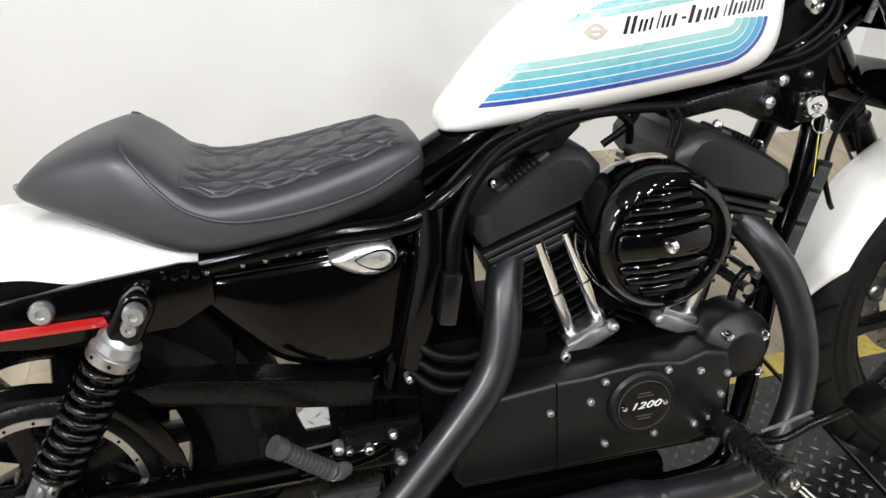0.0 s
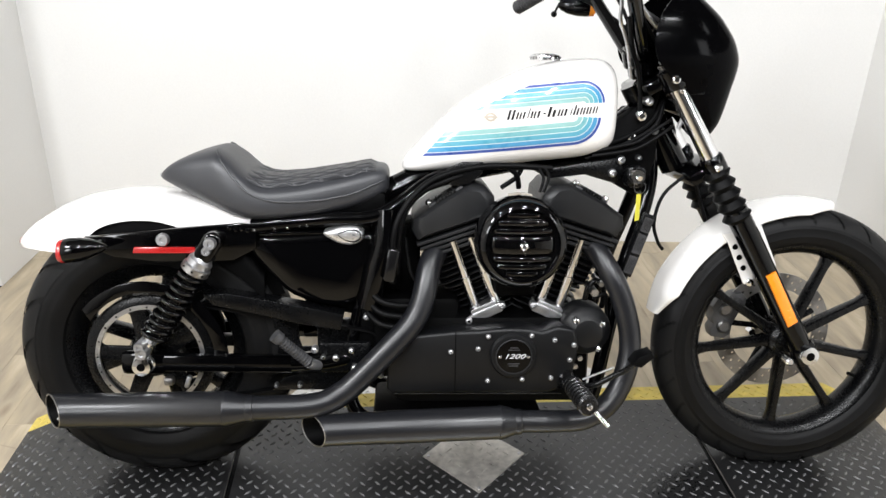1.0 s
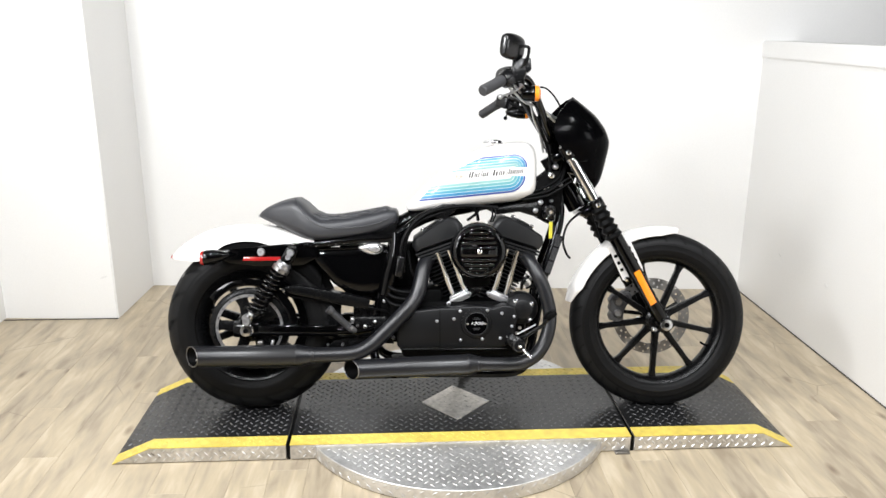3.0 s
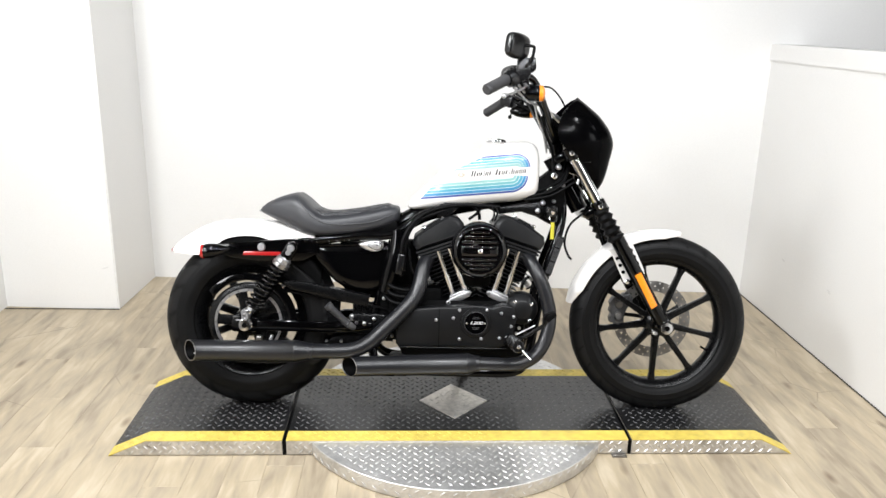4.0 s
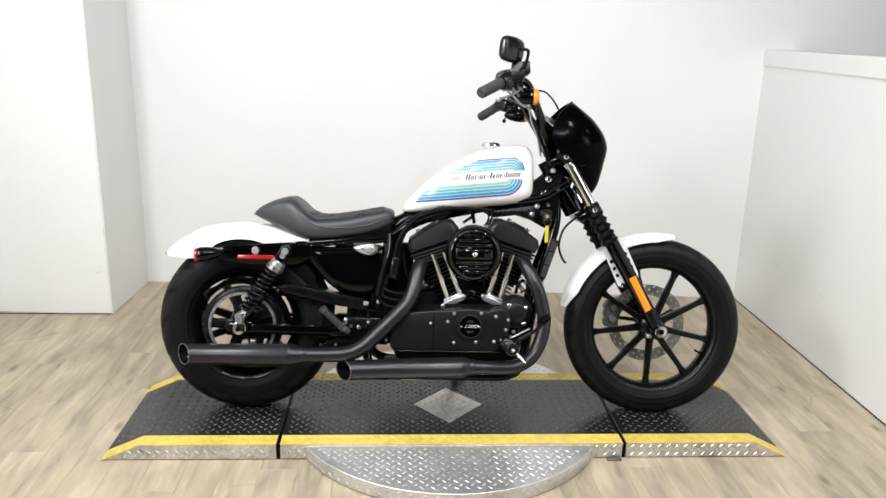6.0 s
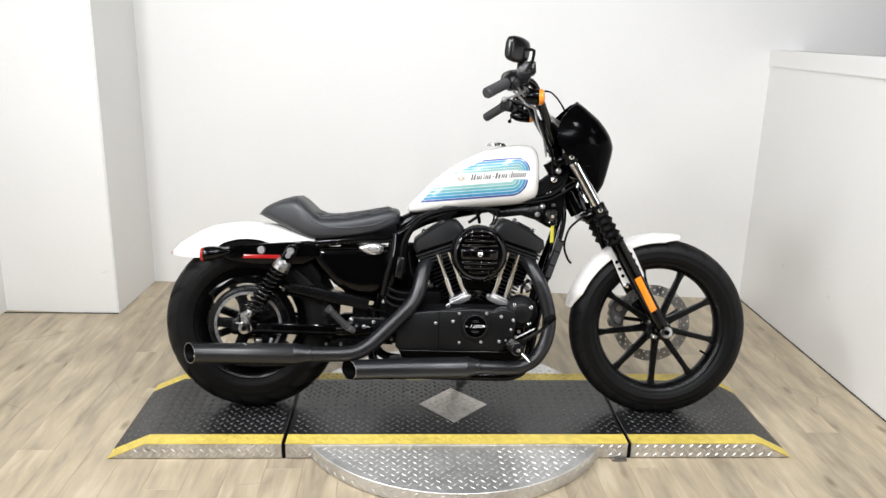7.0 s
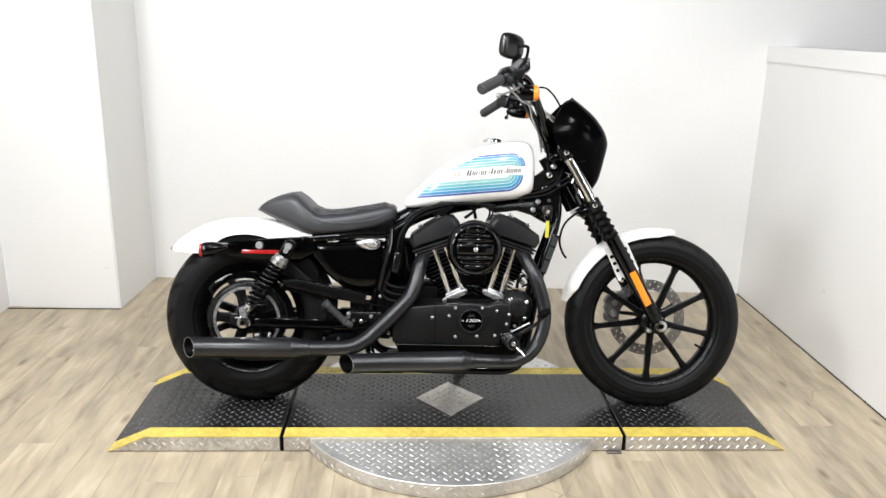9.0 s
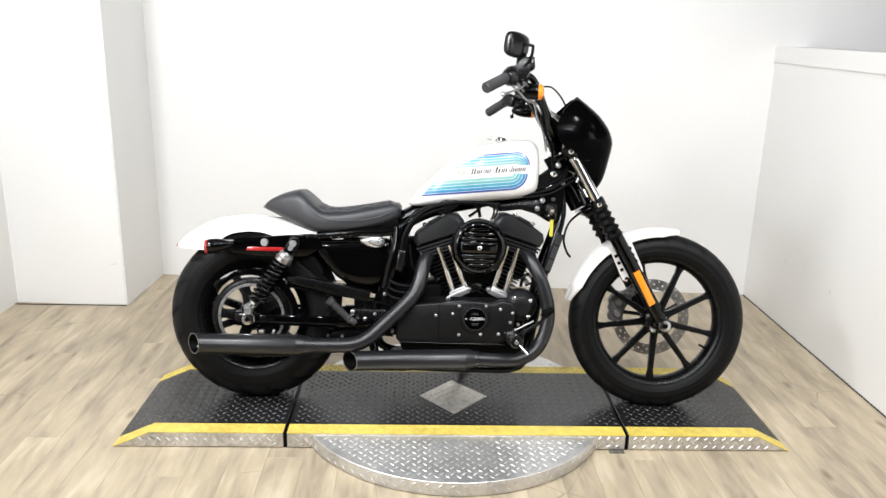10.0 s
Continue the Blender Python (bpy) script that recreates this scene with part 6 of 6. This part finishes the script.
# odd fittings ahead of and below the cover
for x, z, r in ((1.000, 0.478, 0.009), (1.014, 0.498, 0.006), (0.965, 0.300, 0.006), (0.975, 0.320, 0.006), (0.95, 0.270, 0.005)):
    bm = bmesh.new()
    rod(bm, (x, -0.05, z), (x + 0.004, -0.115, z - 0.004), r, 10)
    part("fitting", bm, STEEL, bike)
tube([(0.985, -0.10, 0.455), (0.990, -0.105, 0.485), (1.010, -0.10, 0.500), (1.030, -0.09, 0.475), (1.030, -0.08, 0.43)], 0.006, SATIN_BLACK, "oil_fitting")
tube([(1.000, -0.11, 0.46), (1.03, -0.11, 0.47), (1.035, -0.10, 0.44), (1.04, -0.10, 0.39)], 0.004, SOFT_RUBBER, "hose")


def cylinder(base, lean, rocker, name):
    """A finned cylinder with its head and rocker cover; lean in degrees towards the front."""
    m = pose(base[0], 0, base[1], 0, lean, 0)
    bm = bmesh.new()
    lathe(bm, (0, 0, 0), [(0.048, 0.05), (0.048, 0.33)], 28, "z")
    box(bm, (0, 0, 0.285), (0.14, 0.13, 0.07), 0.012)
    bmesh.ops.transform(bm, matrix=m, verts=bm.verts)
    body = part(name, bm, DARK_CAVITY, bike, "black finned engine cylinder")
    for k in range(15):
        h = 0.118 + 0.0142 * k
        w = 0.070 + 0.004 * math.sin(k * 0.5) if k < 10 else 0.078
        bm = bmesh.new()
        d = 0.058 if k < 9 else 0.080
        ring = []
        for zz, sh in ((-0.0018, 0.0), (-0.0014, 0.0015), (0.0014, 0.0015), (0.0018, 0.0)):
            ring.append([(math.copysign(abs(math.cos(a)) ** 0.45, math.cos(a)) * (w + sh), math.copysign(abs(math.sin(a)) ** 0.45, math.sin(a)) * (d + sh), h + zz) for a in (2 * math.pi * j / 32 for j in range(32))])
        bridge(bm, ring)
        bmesh.ops.transform(bm, matrix=m, verts=bm.verts)
        part("cooling_fin", bm, WRINKLE_BLACK, body)
    return body


rear_cyl = cylinder((0.825, 0.270), -23.5, None, "rear_cylinder")
front_cyl = cylinder((0.825, 0.270), 23.5, None, "front_cylinder")
ROCKERS = ((rear_cyl, -1, [(0.588, 0.612), (0.592, 0.638), (0.632, 0.668), (0.697, 0.708), (0.722, 0.717), (0.752, 0.712), (0.772, 0.690), (0.774, 0.664), (0.760, 0.645), (0.602, 0.590)], (0.599, 0.588), (0.764, 0.645)),
           (front_cyl, 1, [(1.066, 0.622), (1.062, 0.648), (1.020, 0.678), (0.955, 0.712), (0.930, 0.720), (0.898, 0.714), (0.878, 0.692), (0.876, 0.668), (0.890, 0.649), (1.050, 0.598)], (1.053, 0.596), (0.886, 0.649)))
for cyl, sgn, upper, low_a, low_b in ROCKERS:
    mid = Vector((sum(p[0] for p in upper) / len(upper), 0, sum(p[1] for p in upper) / len(upper)))
    bm = bmesh.new()
    rings = []
    for u, y in ((0.86, 0.112), (1.0, 0.098), (1.0, -0.088), (0.992, -0.094), (0.970, -0.100), (0.880, -0.1065), (0.850, -0.1085), (0.780, -0.1120)):
        rings.append([(mid.x + (x - mid.x) * u, y, mid.z + (z - mid.z) * u) for x, z in upper])
    bridge(bm, rings)
    rk = part("rocker_cover", bm, LIT_ROCKER_BLACK, bike, "textured black rocker cover", 32)
    a, b = Vector((low_a[0], 0, low_a[1])), Vector((low_b[0], 0, low_b[1]))
    along = (b - a).normalized()
    down = Vector((-along.z * sgn, 0, along.x * sgn))
    down = down if down.z < 0 else -down
    for k in range(4):
        p, q = a + down * (0.003 + 0.0118 * k) + along * 0.004 * k, b + down * (0.003 + 0.0118 * k) - along * 0.002 * k
        t = down * 0.0070
        bm = bmesh.new()
        prism(bm, [(p.x, p.z), (q.x, q.z), ((q + t).x, (q + t).z), ((p + t).x, (p + t).z)], -0.110 + 0.003 * k, 0.10, 0.0016, 1)
        part("head_fin", bm, LIT_ROCKER_BLACK, rk)
    bm = bmesh.new()
    p, q = a + along * 0.010, b - along * 0.008
    t = down * 0.052
    prism(bm, [(p.x, p.z), (q.x, q.z), ((q + t).x, (q + t).z), ((p + t).x, (p + t).z)], -0.090, 0.09, 0.002, 1)
    part("rocker_base", bm, DARK_CAVITY, rk)
    # raised breather pad with cast ribs and two bright screws on the sloping top
    a, b = Vector((upper[2][0], 0, upper[2][1])), Vector((upper[3][0], 0, upper[3][1]))
    slope = math.degrees(math.atan2(b.z - a.z, b.x - a.x))
    turn = pose(0, 0, 0, 0, -slope, 0)
    up = Vector((-(b - a).z, 0, (b - a).x)).normalized()
    up = up if up.z > 0 else -up
    bm = bmesh.new()
    box(bm, (a + b) / 2 + Vector((0, -0.066, 0)) - up * 0.002, ((b - a).length * 1.15, 0.060, 0.014), 0.004, turn)
    part("breather_pad", bm, LIT_ROCKER_BLACK, rk)
    for k in range(7):
        p = a.lerp(b, 0.20 + 0.10 * k)
        bm = bmesh.new()
        box(bm, p + Vector((0, -0.078, 0)) + up * 0.004, (0.0042, 0.048, 0.010), 0.001, turn)
        part("vent_rib", bm, SATIN_BLACK, rk)
    for u in (-0.02, 1.02):
        p = a.lerp(b, u) + up * 0.003
        bm = bmesh.new()
        sweep(bm, [p + Vector((0, -0.074, 0)), p + Vector((0, -0.074, 0)) + up * 0.006, p + Vector((0, -0.074, 0)) + up * 0.010], [0.0078, 0.0078, 0.005], 12)
        part("rocker_bolt", bm, CHROME, rk)
# pushrod tubes and lifter blocks
for a, b in (((0.680, 0.592), (0.740, 0.418)), ((0.720, 0.602), (0.788, 0.434)), ((0.970, 0.596), (0.928, 0.418)), ((0.932, 0.604), (0.884, 0.434))):
    a, b = Vector((a[0], -0.100, a[1])), Vector((b[0], -0.072, b[1]))
    bm = bmesh.new()
    sweep(bm, [a, a.lerp(b, 0.50), a.lerp(b, 0.505), a.lerp(b, 0.93), a.lerp(b, 0.94), b], [0.0092, 0.0092, 0.0116, 0.0116, 0.0140, 0.0140], 18)
    part("pushrod_tube", bm, TUBE_STEEL, bike, "chrome pushrod tube")
for a, b in (((0.722, 0.402), (0.794, 0.437)), ((0.868, 0.438), (0.940, 0.404))):
    a, b = Vector((a[0], -0.075, a[1])), Vector((b[0], -0.075, b[1]))
    ang = math.degrees(math.atan2(b.z - a.z, b.x - a.x))
    bm = bmesh.new()
    box(bm, (a + b) / 2, ((b - a).length * 1.02, 0.052, 0.022), 0.003, pose(0, 0, 0, 0, -ang, 0))
    box(bm, (a + b) / 2 + Vector((0, 0, 0.006)), ((b - a).length * 0.80, 0.040, 0.030), 0.004, pose(0, 0, 0, 0, -ang, 0))
    block = part("lifter_block", bm, STEEL, bike, "chrome lifter block cover")
    for u in (-0.02, 1.02):
        p = a.lerp(b, u)
        bm = bmesh.new()
        bolt_head(bm, (p.x, -0.100, p.z + 0.003), 0.0085, 0.009)
        part("bolt", bm, ZINC, block)
    bm = bmesh.new()
    box(bm, (a + b) / 2 + Vector((0, 0.006, -0.026)), ((b - a).length * 0.8, 0.045, 0.040), 0.006, pose(0, 0, 0, 0, -ang, 0))
    part("lifter_base", bm, SATIN_BLACK, block)
# air cleaner: a round drum with a slatted gloss face
AC = Vector((0.824, 0, 0.602))
bm = bmesh.new()
lathe(bm, AC, [(0.060, -0.060), (0.085, -0.080), (0.0965, -0.110), (0.0995, -0.130), (0.1005, -0.150), (0.0990, -0.172), (0.0940, -0.190), (0.086, -0.199), (0.080, -0.201), (0.0780, -0.198), (0.0770, -0.188), (0.0, -0.182)], 72)
air = part("air_cleaner", bm, WET_GLOSS, bike, "round gloss black slatted air cleaner", 50)
def louvre(dz, reach, high, deep, name):
    """One bowed bar across the drum's face, with rounded ends."""
    bm = bmesh.new()
    rings = []
    for j in range(29):
        u = -1 + 2 * j / 28
        t = 1.0 if abs(u) < 0.86 else max(0.12, math.sqrt(max(0, 1 - ((abs(u) - 0.86) / 0.14) ** 2)))
        bow = 0.013 * (1 - (u * reach / 0.080) ** 2 - (dz / 0.080) ** 2)
        rings.append([(AC.x + u * reach, -0.183 - bow - deep * t * math.copysign(abs(math.cos(a)) ** 0.7, math.cos(a)), AC.z + dz + high * t * math.copysign(abs(math.sin(a)) ** 0.8, math.sin(a)))
                      for a in (2 * math.pi * q / 16 for q in range(16))])
    bridge(bm, rings)
    part(name, bm, WET_GLOSS, air)


for dz, reach in ((0.0640, 0.036), (0.0475, 0.057), (0.0305, 0.067), (-0.0305, 0.067), (-0.0475, 0.057), (-0.0640, 0.036)):
    louvre(dz, reach, 0.0066, 0.0062, "slat")
louvre(0.0, 0.071, 0.0190, 0.0060, "centre_band")
bm = bmesh.new()
bolt_head(bm, (AC.x + 0.001, -0.201, AC.z), 0.0095, 0.010)
part("centre_bolt", bm, CHROME, air)
bm = bmesh.new()
prism(bm, [(0.798, 0.7000), (0.812, 0.7030), (0.836, 0.7030), (0.850, 0.7000), (0.848, 0.6960), (0.824, 0.6995), (0.800, 0.6960)], -0.134, -0.116)
part("warning_label", bm, TAN, air, "small orange-brown warning label")
bm = bmesh.new()
box(bm, (0.825, -0.06, 0.52), (0.10, 0.09, 0.12), 0.02)
part("intake", bm, DARK_CAVITY, bike)

# -- exhaust
def pipe(name, pts, radii, label, mat=EXHAUST_BLACK, steps=8, seg=28):
    bm = bmesh.new()
    sweep(bm, curve(pts, steps), radii, seg)
    return part(name, bm, mat, bike, label, 50)


pipe("rear_header_pipe", [(0.655, -0.060, 0.575), (0.640, -0.085, 0.556), (0.629, -0.106, 0.532), (0.622, -0.122, 0.500), (0.615, -0.134, 0.468), (0.603, -0.144, 0.436), (0.584, -0.154, 0.408), (0.560, -0.162, 0.382), (0.520, -0.173, 0.342), (0.466, -0.186, 0.290), (0.440, -0.192, 0.270), (0.412, -0.197, 0.254), (0.378, -0.201, 0.245), (0.330, -0.204, 0.242), (0.240, -0.206, 0.241)], 0.0265, "satin black rear exhaust header pipe")
pipe("front_header_pipe", [(0.985, -0.060, 0.585), (1.002, -0.085, 0.573), (1.020, -0.110, 0.548), (1.042, -0.129, 0.509), (1.058, -0.137, 0.473), (1.070, -0.142, 0.435), (1.081, -0.146, 0.385), (1.080, -0.154, 0.335), (1.064, -0.166, 0.280), (1.034, -0.180, 0.236), (0.993, -0.191, 0.211), (0.945, -0.199, 0.202), (0.81, -0.208, 0.206)], 0.0245, "satin black front exhaust header pipe")


def muffler(x_tip, x_body, x_neck, y, z_tip, z_neck, r, name, r_neck=0.0268):
    bm = bmesh.new()
    prof = [(x_neck, r_neck), (x_body + 0.006, r * 0.985), (x_body, r + 0.0012), (x_body - 0.005, r + 0.0012), (x_body - 0.006, r), (x_tip + 0.16, r), (x_tip + 0.155, r - 0.0012), (x_tip + 0.012, r - 0.0012), (x_tip, r - 0.001)]
    rings = []
    for x, q in prof:
        u = (x - x_tip) / (x_neck - x_tip)
        zc = z_tip + (z_neck - z_tip) * u
        slant = 0.058 if x < x_tip + 0.02 else 0.0
        rings.append([(x + slant * -math.cos(a) * 0.5, y + q * math.cos(a), zc + q * math.sin(a)) for a in (2 * math.pi * k / 32 for k in range(32))])
    bridge(bm, rings, False)
    mf = part(name, bm, EXHAUST_BLACK, bike, "satin black slash-cut muffler", 50)
    # lining of the tip, near-black so that its colour holds the shade
    bm = bmesh.new()
    rings = []
    for x, q in ((x_tip + 0.0006, r - 0.0014), (x_tip + 0.04, r - 0.004), (x_tip + 0.20, r - 0.006), (x_tip + 0.21, 0.002)):
        slant = 0.058 if x < x_tip + 0.02 else 0.0
        rings.append([(x + slant * -math.cos(a) * 0.5, y + q * math.cos(a), z_tip + q * math.sin(a)) for a in (2 * math.pi * k / 32 for k in range(32))])
    bridge(bm, rings, False)
    part("tip_bore_shade", bm, DARK_CAVITY, mf, "inside of the muffler tip, its shade put into the colour", 50)
    bm = bmesh.new()
    sweep(bm, [(x_tip - 0.029 * math.cos(a) - 0.0005, y + (r - 0.0022) * math.cos(a), z_tip + (r - 0.0022) * math.sin(a)) for a in (2 * math.pi * k / 40 for k in range(40))], 0.0016, 6, closed=True)
    part("tip_rim", bm, DISC_STEEL, mf, "bare metal rim of the muffler tip")
    bm = bmesh.new()
    lathe(bm, (0, y, z_neck), [(r_neck + 0.0012, x_neck - 0.008), (r_neck + 0.0018, x_neck - 0.006), (r_neck + 0.0018, x_neck + 0.006), (r_neck + 0.0006, x_neck + 0.008)], 32, "x", closed=False)
    part("clamp", bm, EXHAUST_BLACK, mf)
    return mf


upper_muffler = muffler(-0.178, 0.190, 0.240, -0.207, 0.238, 0.241, 0.0375, "upper_muffler")
bm = bmesh.new()
box(bm, (-0.152, -0.207, 0.234), (0.010, 0.064, 0.004), 0.001, pose(0, 0, 0, 0, 0, 0))
part("baffle_bar", bm, ZINC, upper_muffler, "bright metal baffle bar in the tip")
muffler(0.376, 0.788, 0.824, -0.210, 0.189, 0.206, 0.0365, "lower_muffler", 0.0262)
bm = bmesh.new()
prism(bm, [(-0.02, 0.200), (0.18, 0.204), (0.19, 0.192), (0.10, 0.186), (-0.03, 0.188)], -0.17, -0.15, 0.003)
part("muffler_bracket", bm, SATIN_BLACK, bike)

# -- controls on the right-hand side
bm = bmesh.new()
rod(bm, (0.545, -0.150, 0.2485), (0.930, -0.150, 0.2475), 0.0020, 8)
part("brake_rod", bm, SATIN_BLACK, bike, "thin dark rear brake rod")
bm = bmesh.new()
box(bm, (0.945, -0.180, 0.285), (0.038, 0.060, 0.034), 0.008, pose(0, 0, 0, 0, 38, 0))
ribs = [(0.0, 0.018), (0.03, 0.022)]
for k in range(7):
    u = 0.08 + 0.125 * k
    ribs += [(u, 0.0185), (u + 0.015, 0.0225), (u + 0.075, 0.0225), (u + 0.09, 0.0185)]
ribs += [(0.97, 0.0215), (1.0, 0.0180)]
a, b = Vector((0.944, -0.200, 0.288)), Vector((0.952, -0.325, 0.293))
sweep(bm, [a.lerp(b, u) for u, r in ribs], [r for u, r in ribs], 14)
peg = part("rider_footpeg", bm, PLASTIC, bike, "folding black ribbed rider footpeg")
bm = bmesh.new()
rod(bm, (0.964, -0.318, 0.283), (0.992, -0.340, 0.255), 0.0050, 10)
part("feeler_pin", bm, CHROME, peg)
bm = bmesh.new()
bolt_head(bm, (0.953, -0.325, 0.293), 0.0075, 0.006)
part("bolt", bm, CHROME, peg)
bm = bmesh.new()
sweep(bm, curve([(0.925, -0.160, 0.268), (0.945, -0.215, 0.296), (0.974, -0.260, 0.312), (1.012, -0.272, 0.338), (1.038, -0.285, 0.358), (1.056, -0.305, 0.388)], 5), 0.0065, 10)
pedal = part("brake_pedal", bm, SATIN_BLACK, bike, "black rear brake pedal")
bm = bmesh.new()
prism(bm, [(1.032, 0.386), (1.046, 0.404), (1.072, 0.414), (1.078, 0.402), (1.052, 0.380)], -0.335, -0.295, 0.004)
part("pedal_pad", bm, SOFT_RUBBER, pedal)
bm = bmesh.new()
rod(bm, (0.956, -0.245, 0.320), (1.014, -0.270, 0.357), 0.0028, 8)
part("pushrod", bm, STEEL, pedal, "thin bare steel rod")
bm = bmesh.new()
sweep(bm, [(0.384, -0.150, 0.316), (0.375, -0.165, 0.325), (0.365, -0.175, 0.333)], [0.010, 0.012, 0.012], 12)
bolt_head(bm, (0.377, -0.160, 0.358), 0.008, 0.010)
pp = part("passenger_peg_bracket", bm, ZINC, bike, "chrome passenger peg bracket")
bm = bmesh.new()
a, b = Vector((0.366, -0.175, 0.333)), Vector((0.296, -0.195, 0.404))
ribs = [(0, 0.0115), (0.04, 0.0135)]
for k in range(10):
    u = 0.08 + 0.072 * k
    ribs += [(u, 0.0102), (u + 0.008, 0.0128), (u + 0.036, 0.0128), (u + 0.044, 0.0102)]
ribs += [(0.84, 0.0120), (0.845, 0.0148), (1.0, 0.0148)]
sweep(bm, [a.lerp(b, u) for u, r in ribs], [r for u, r in ribs], 16)
pegr = part("passenger_peg", bm, GREY_RUBBER, pp, "ribbed grey rubber passenger footpeg")
for x, z, r in ((0.420, 0.327, 0.008), (0.463, 0.302, 0.010), (0.392, 0.330, 0.006), (0.455, 0.345, 0.007), (0.372, 0.318, 0.006), (0.492, 0.305, 0.006), (0.338, 0.262, 0.006), (0.285, 0.262, 0.005), (0.52, 0.285, 0.007)):
    bm = bmesh.new()
    bolt_head(bm, (x, -0.130, z), r, 0.009)
    part("bolt", bm, STEEL, bike)
bm = bmesh.new()
box(bm, (0.44, -0.118, 0.325), (0.12, 0.02, 0.075), 0.01)
part("pivot_plate", bm, SATIN_BLACK, bike)
# added plate that fills the dark area behind the peg
bm = bmesh.new()
prism(bm, [(0.235, 0.300), (0.235, 0.395), (0.265, 0.425), (0.330, 0.412), (0.326, 0.360), (0.336, 0.330), (0.372, 0.330), (0.372, 0.408), (0.440, 0.395), (0.520, 0.430), (0.520, 0.250), (0.300, 0.262)], -0.068, -0.056, 0.003)
part("black_gap_plate", bm, SATIN_BLACK, bike, "black filler plate behind the passenger peg")
bm = bmesh.new()
box(bm, (0.040, -0.105, 0.264), (0.022, 0.024, 0.020), 0.006)
part("rear_caliper", bm, DISC_STEEL, bike)
bm = bmesh.new()
box(bm, (0.082, -0.105, 0.262), (0.010, 0.016, 0.028), 0.003, pose(0, 0, 0, 0, 18, 0))
part("caliper_clip", bm, ZINC, bike)
# side stand on the far side
bm = bmesh.new()
sweep(bm, curve([(0.72, 0.110, 0.155), (0.76, 0.16, 0.10), (0.79, 0.228, 0.062)], 4), [0.013, 0.012, 0.010], 12)
box(bm, (0.795, 0.243, 0.064), (0.050, 0.034, 0.008), 0.003, pose(0, 0, 0, 14, 0, 0))
part("side_stand", bm, SATIN_BLACK, bike, "black side stand")
bm = bmesh.new()
box(bm, (0.70, 0.0, 0.155), (0.40, 0.19, 0.05), 0.015)
part("oil_sump", bm, DARK_CAVITY, bike)
bm = bmesh.new()
lathe(bm, (0.79, 0, 0.33), [(0.13, 0.09), (0.13, 0.15), (0.11, 0.16), (0.0, 0.16)], 40)
box(bm, (0.63, 0.12, 0.32), (0.34, 0.07, 0.19), 0.03)
part("primary_cover", bm, WRINKLE_BLACK, bike)

# ---- floor planks, laid along the room ----
def plank_mesh(w, l):
    me = bpy.data.meshes.new("plank")
    b, h = 0.0006, 0.006
    x, y = w / 2 - 0.0002, l / 2 - 0.0002
    v = [(sx * x, sy * y, -h) for sx, sy in ((-1, -1), (1, -1), (1, 1), (-1, 1))]
    v += [(sx * x, sy * y, -b) for sx, sy in ((-1, -1), (1, -1), (1, 1), (-1, 1))]
    v += [(sx * (x - b), sy * (y - b), 0) for sx, sy in ((-1, -1), (1, -1), (1, 1), (-1, 1))]
    f = [(8, 9, 10, 11)] + [(i + k, (i + 1) % 4 + k, (i + 1) % 4 + 4 + k, i + 4 + k) for k in (0, 4) for i in range(4)]
    me.from_pydata(v, [], f)
    me.materials.append(WOOD)
    return me


PW, PL = 0.1245, 1.215
plank = plank_mesh(PW, PL)
for i in range(33):
    x = -1.52 + PW * (i + 0.5)
    if x > 2.55:
        break
    y = -4.7 + ((i * 7) % 10) / 10 * PL
    while y < 1.75 + PL / 2:
        low, high = max(y - PL / 2, -4.55), min(y + PL / 2, 1.70 - 0.065 * (x + 0.875))
        if high - low > 0.03:
            ob = new("plank", plank if high - low > PL - 0.001 else plank_mesh(PW, high - low))
            ob.parent = floor
            ob.location = (x, (low + high) / 2, 0)
        y += PL
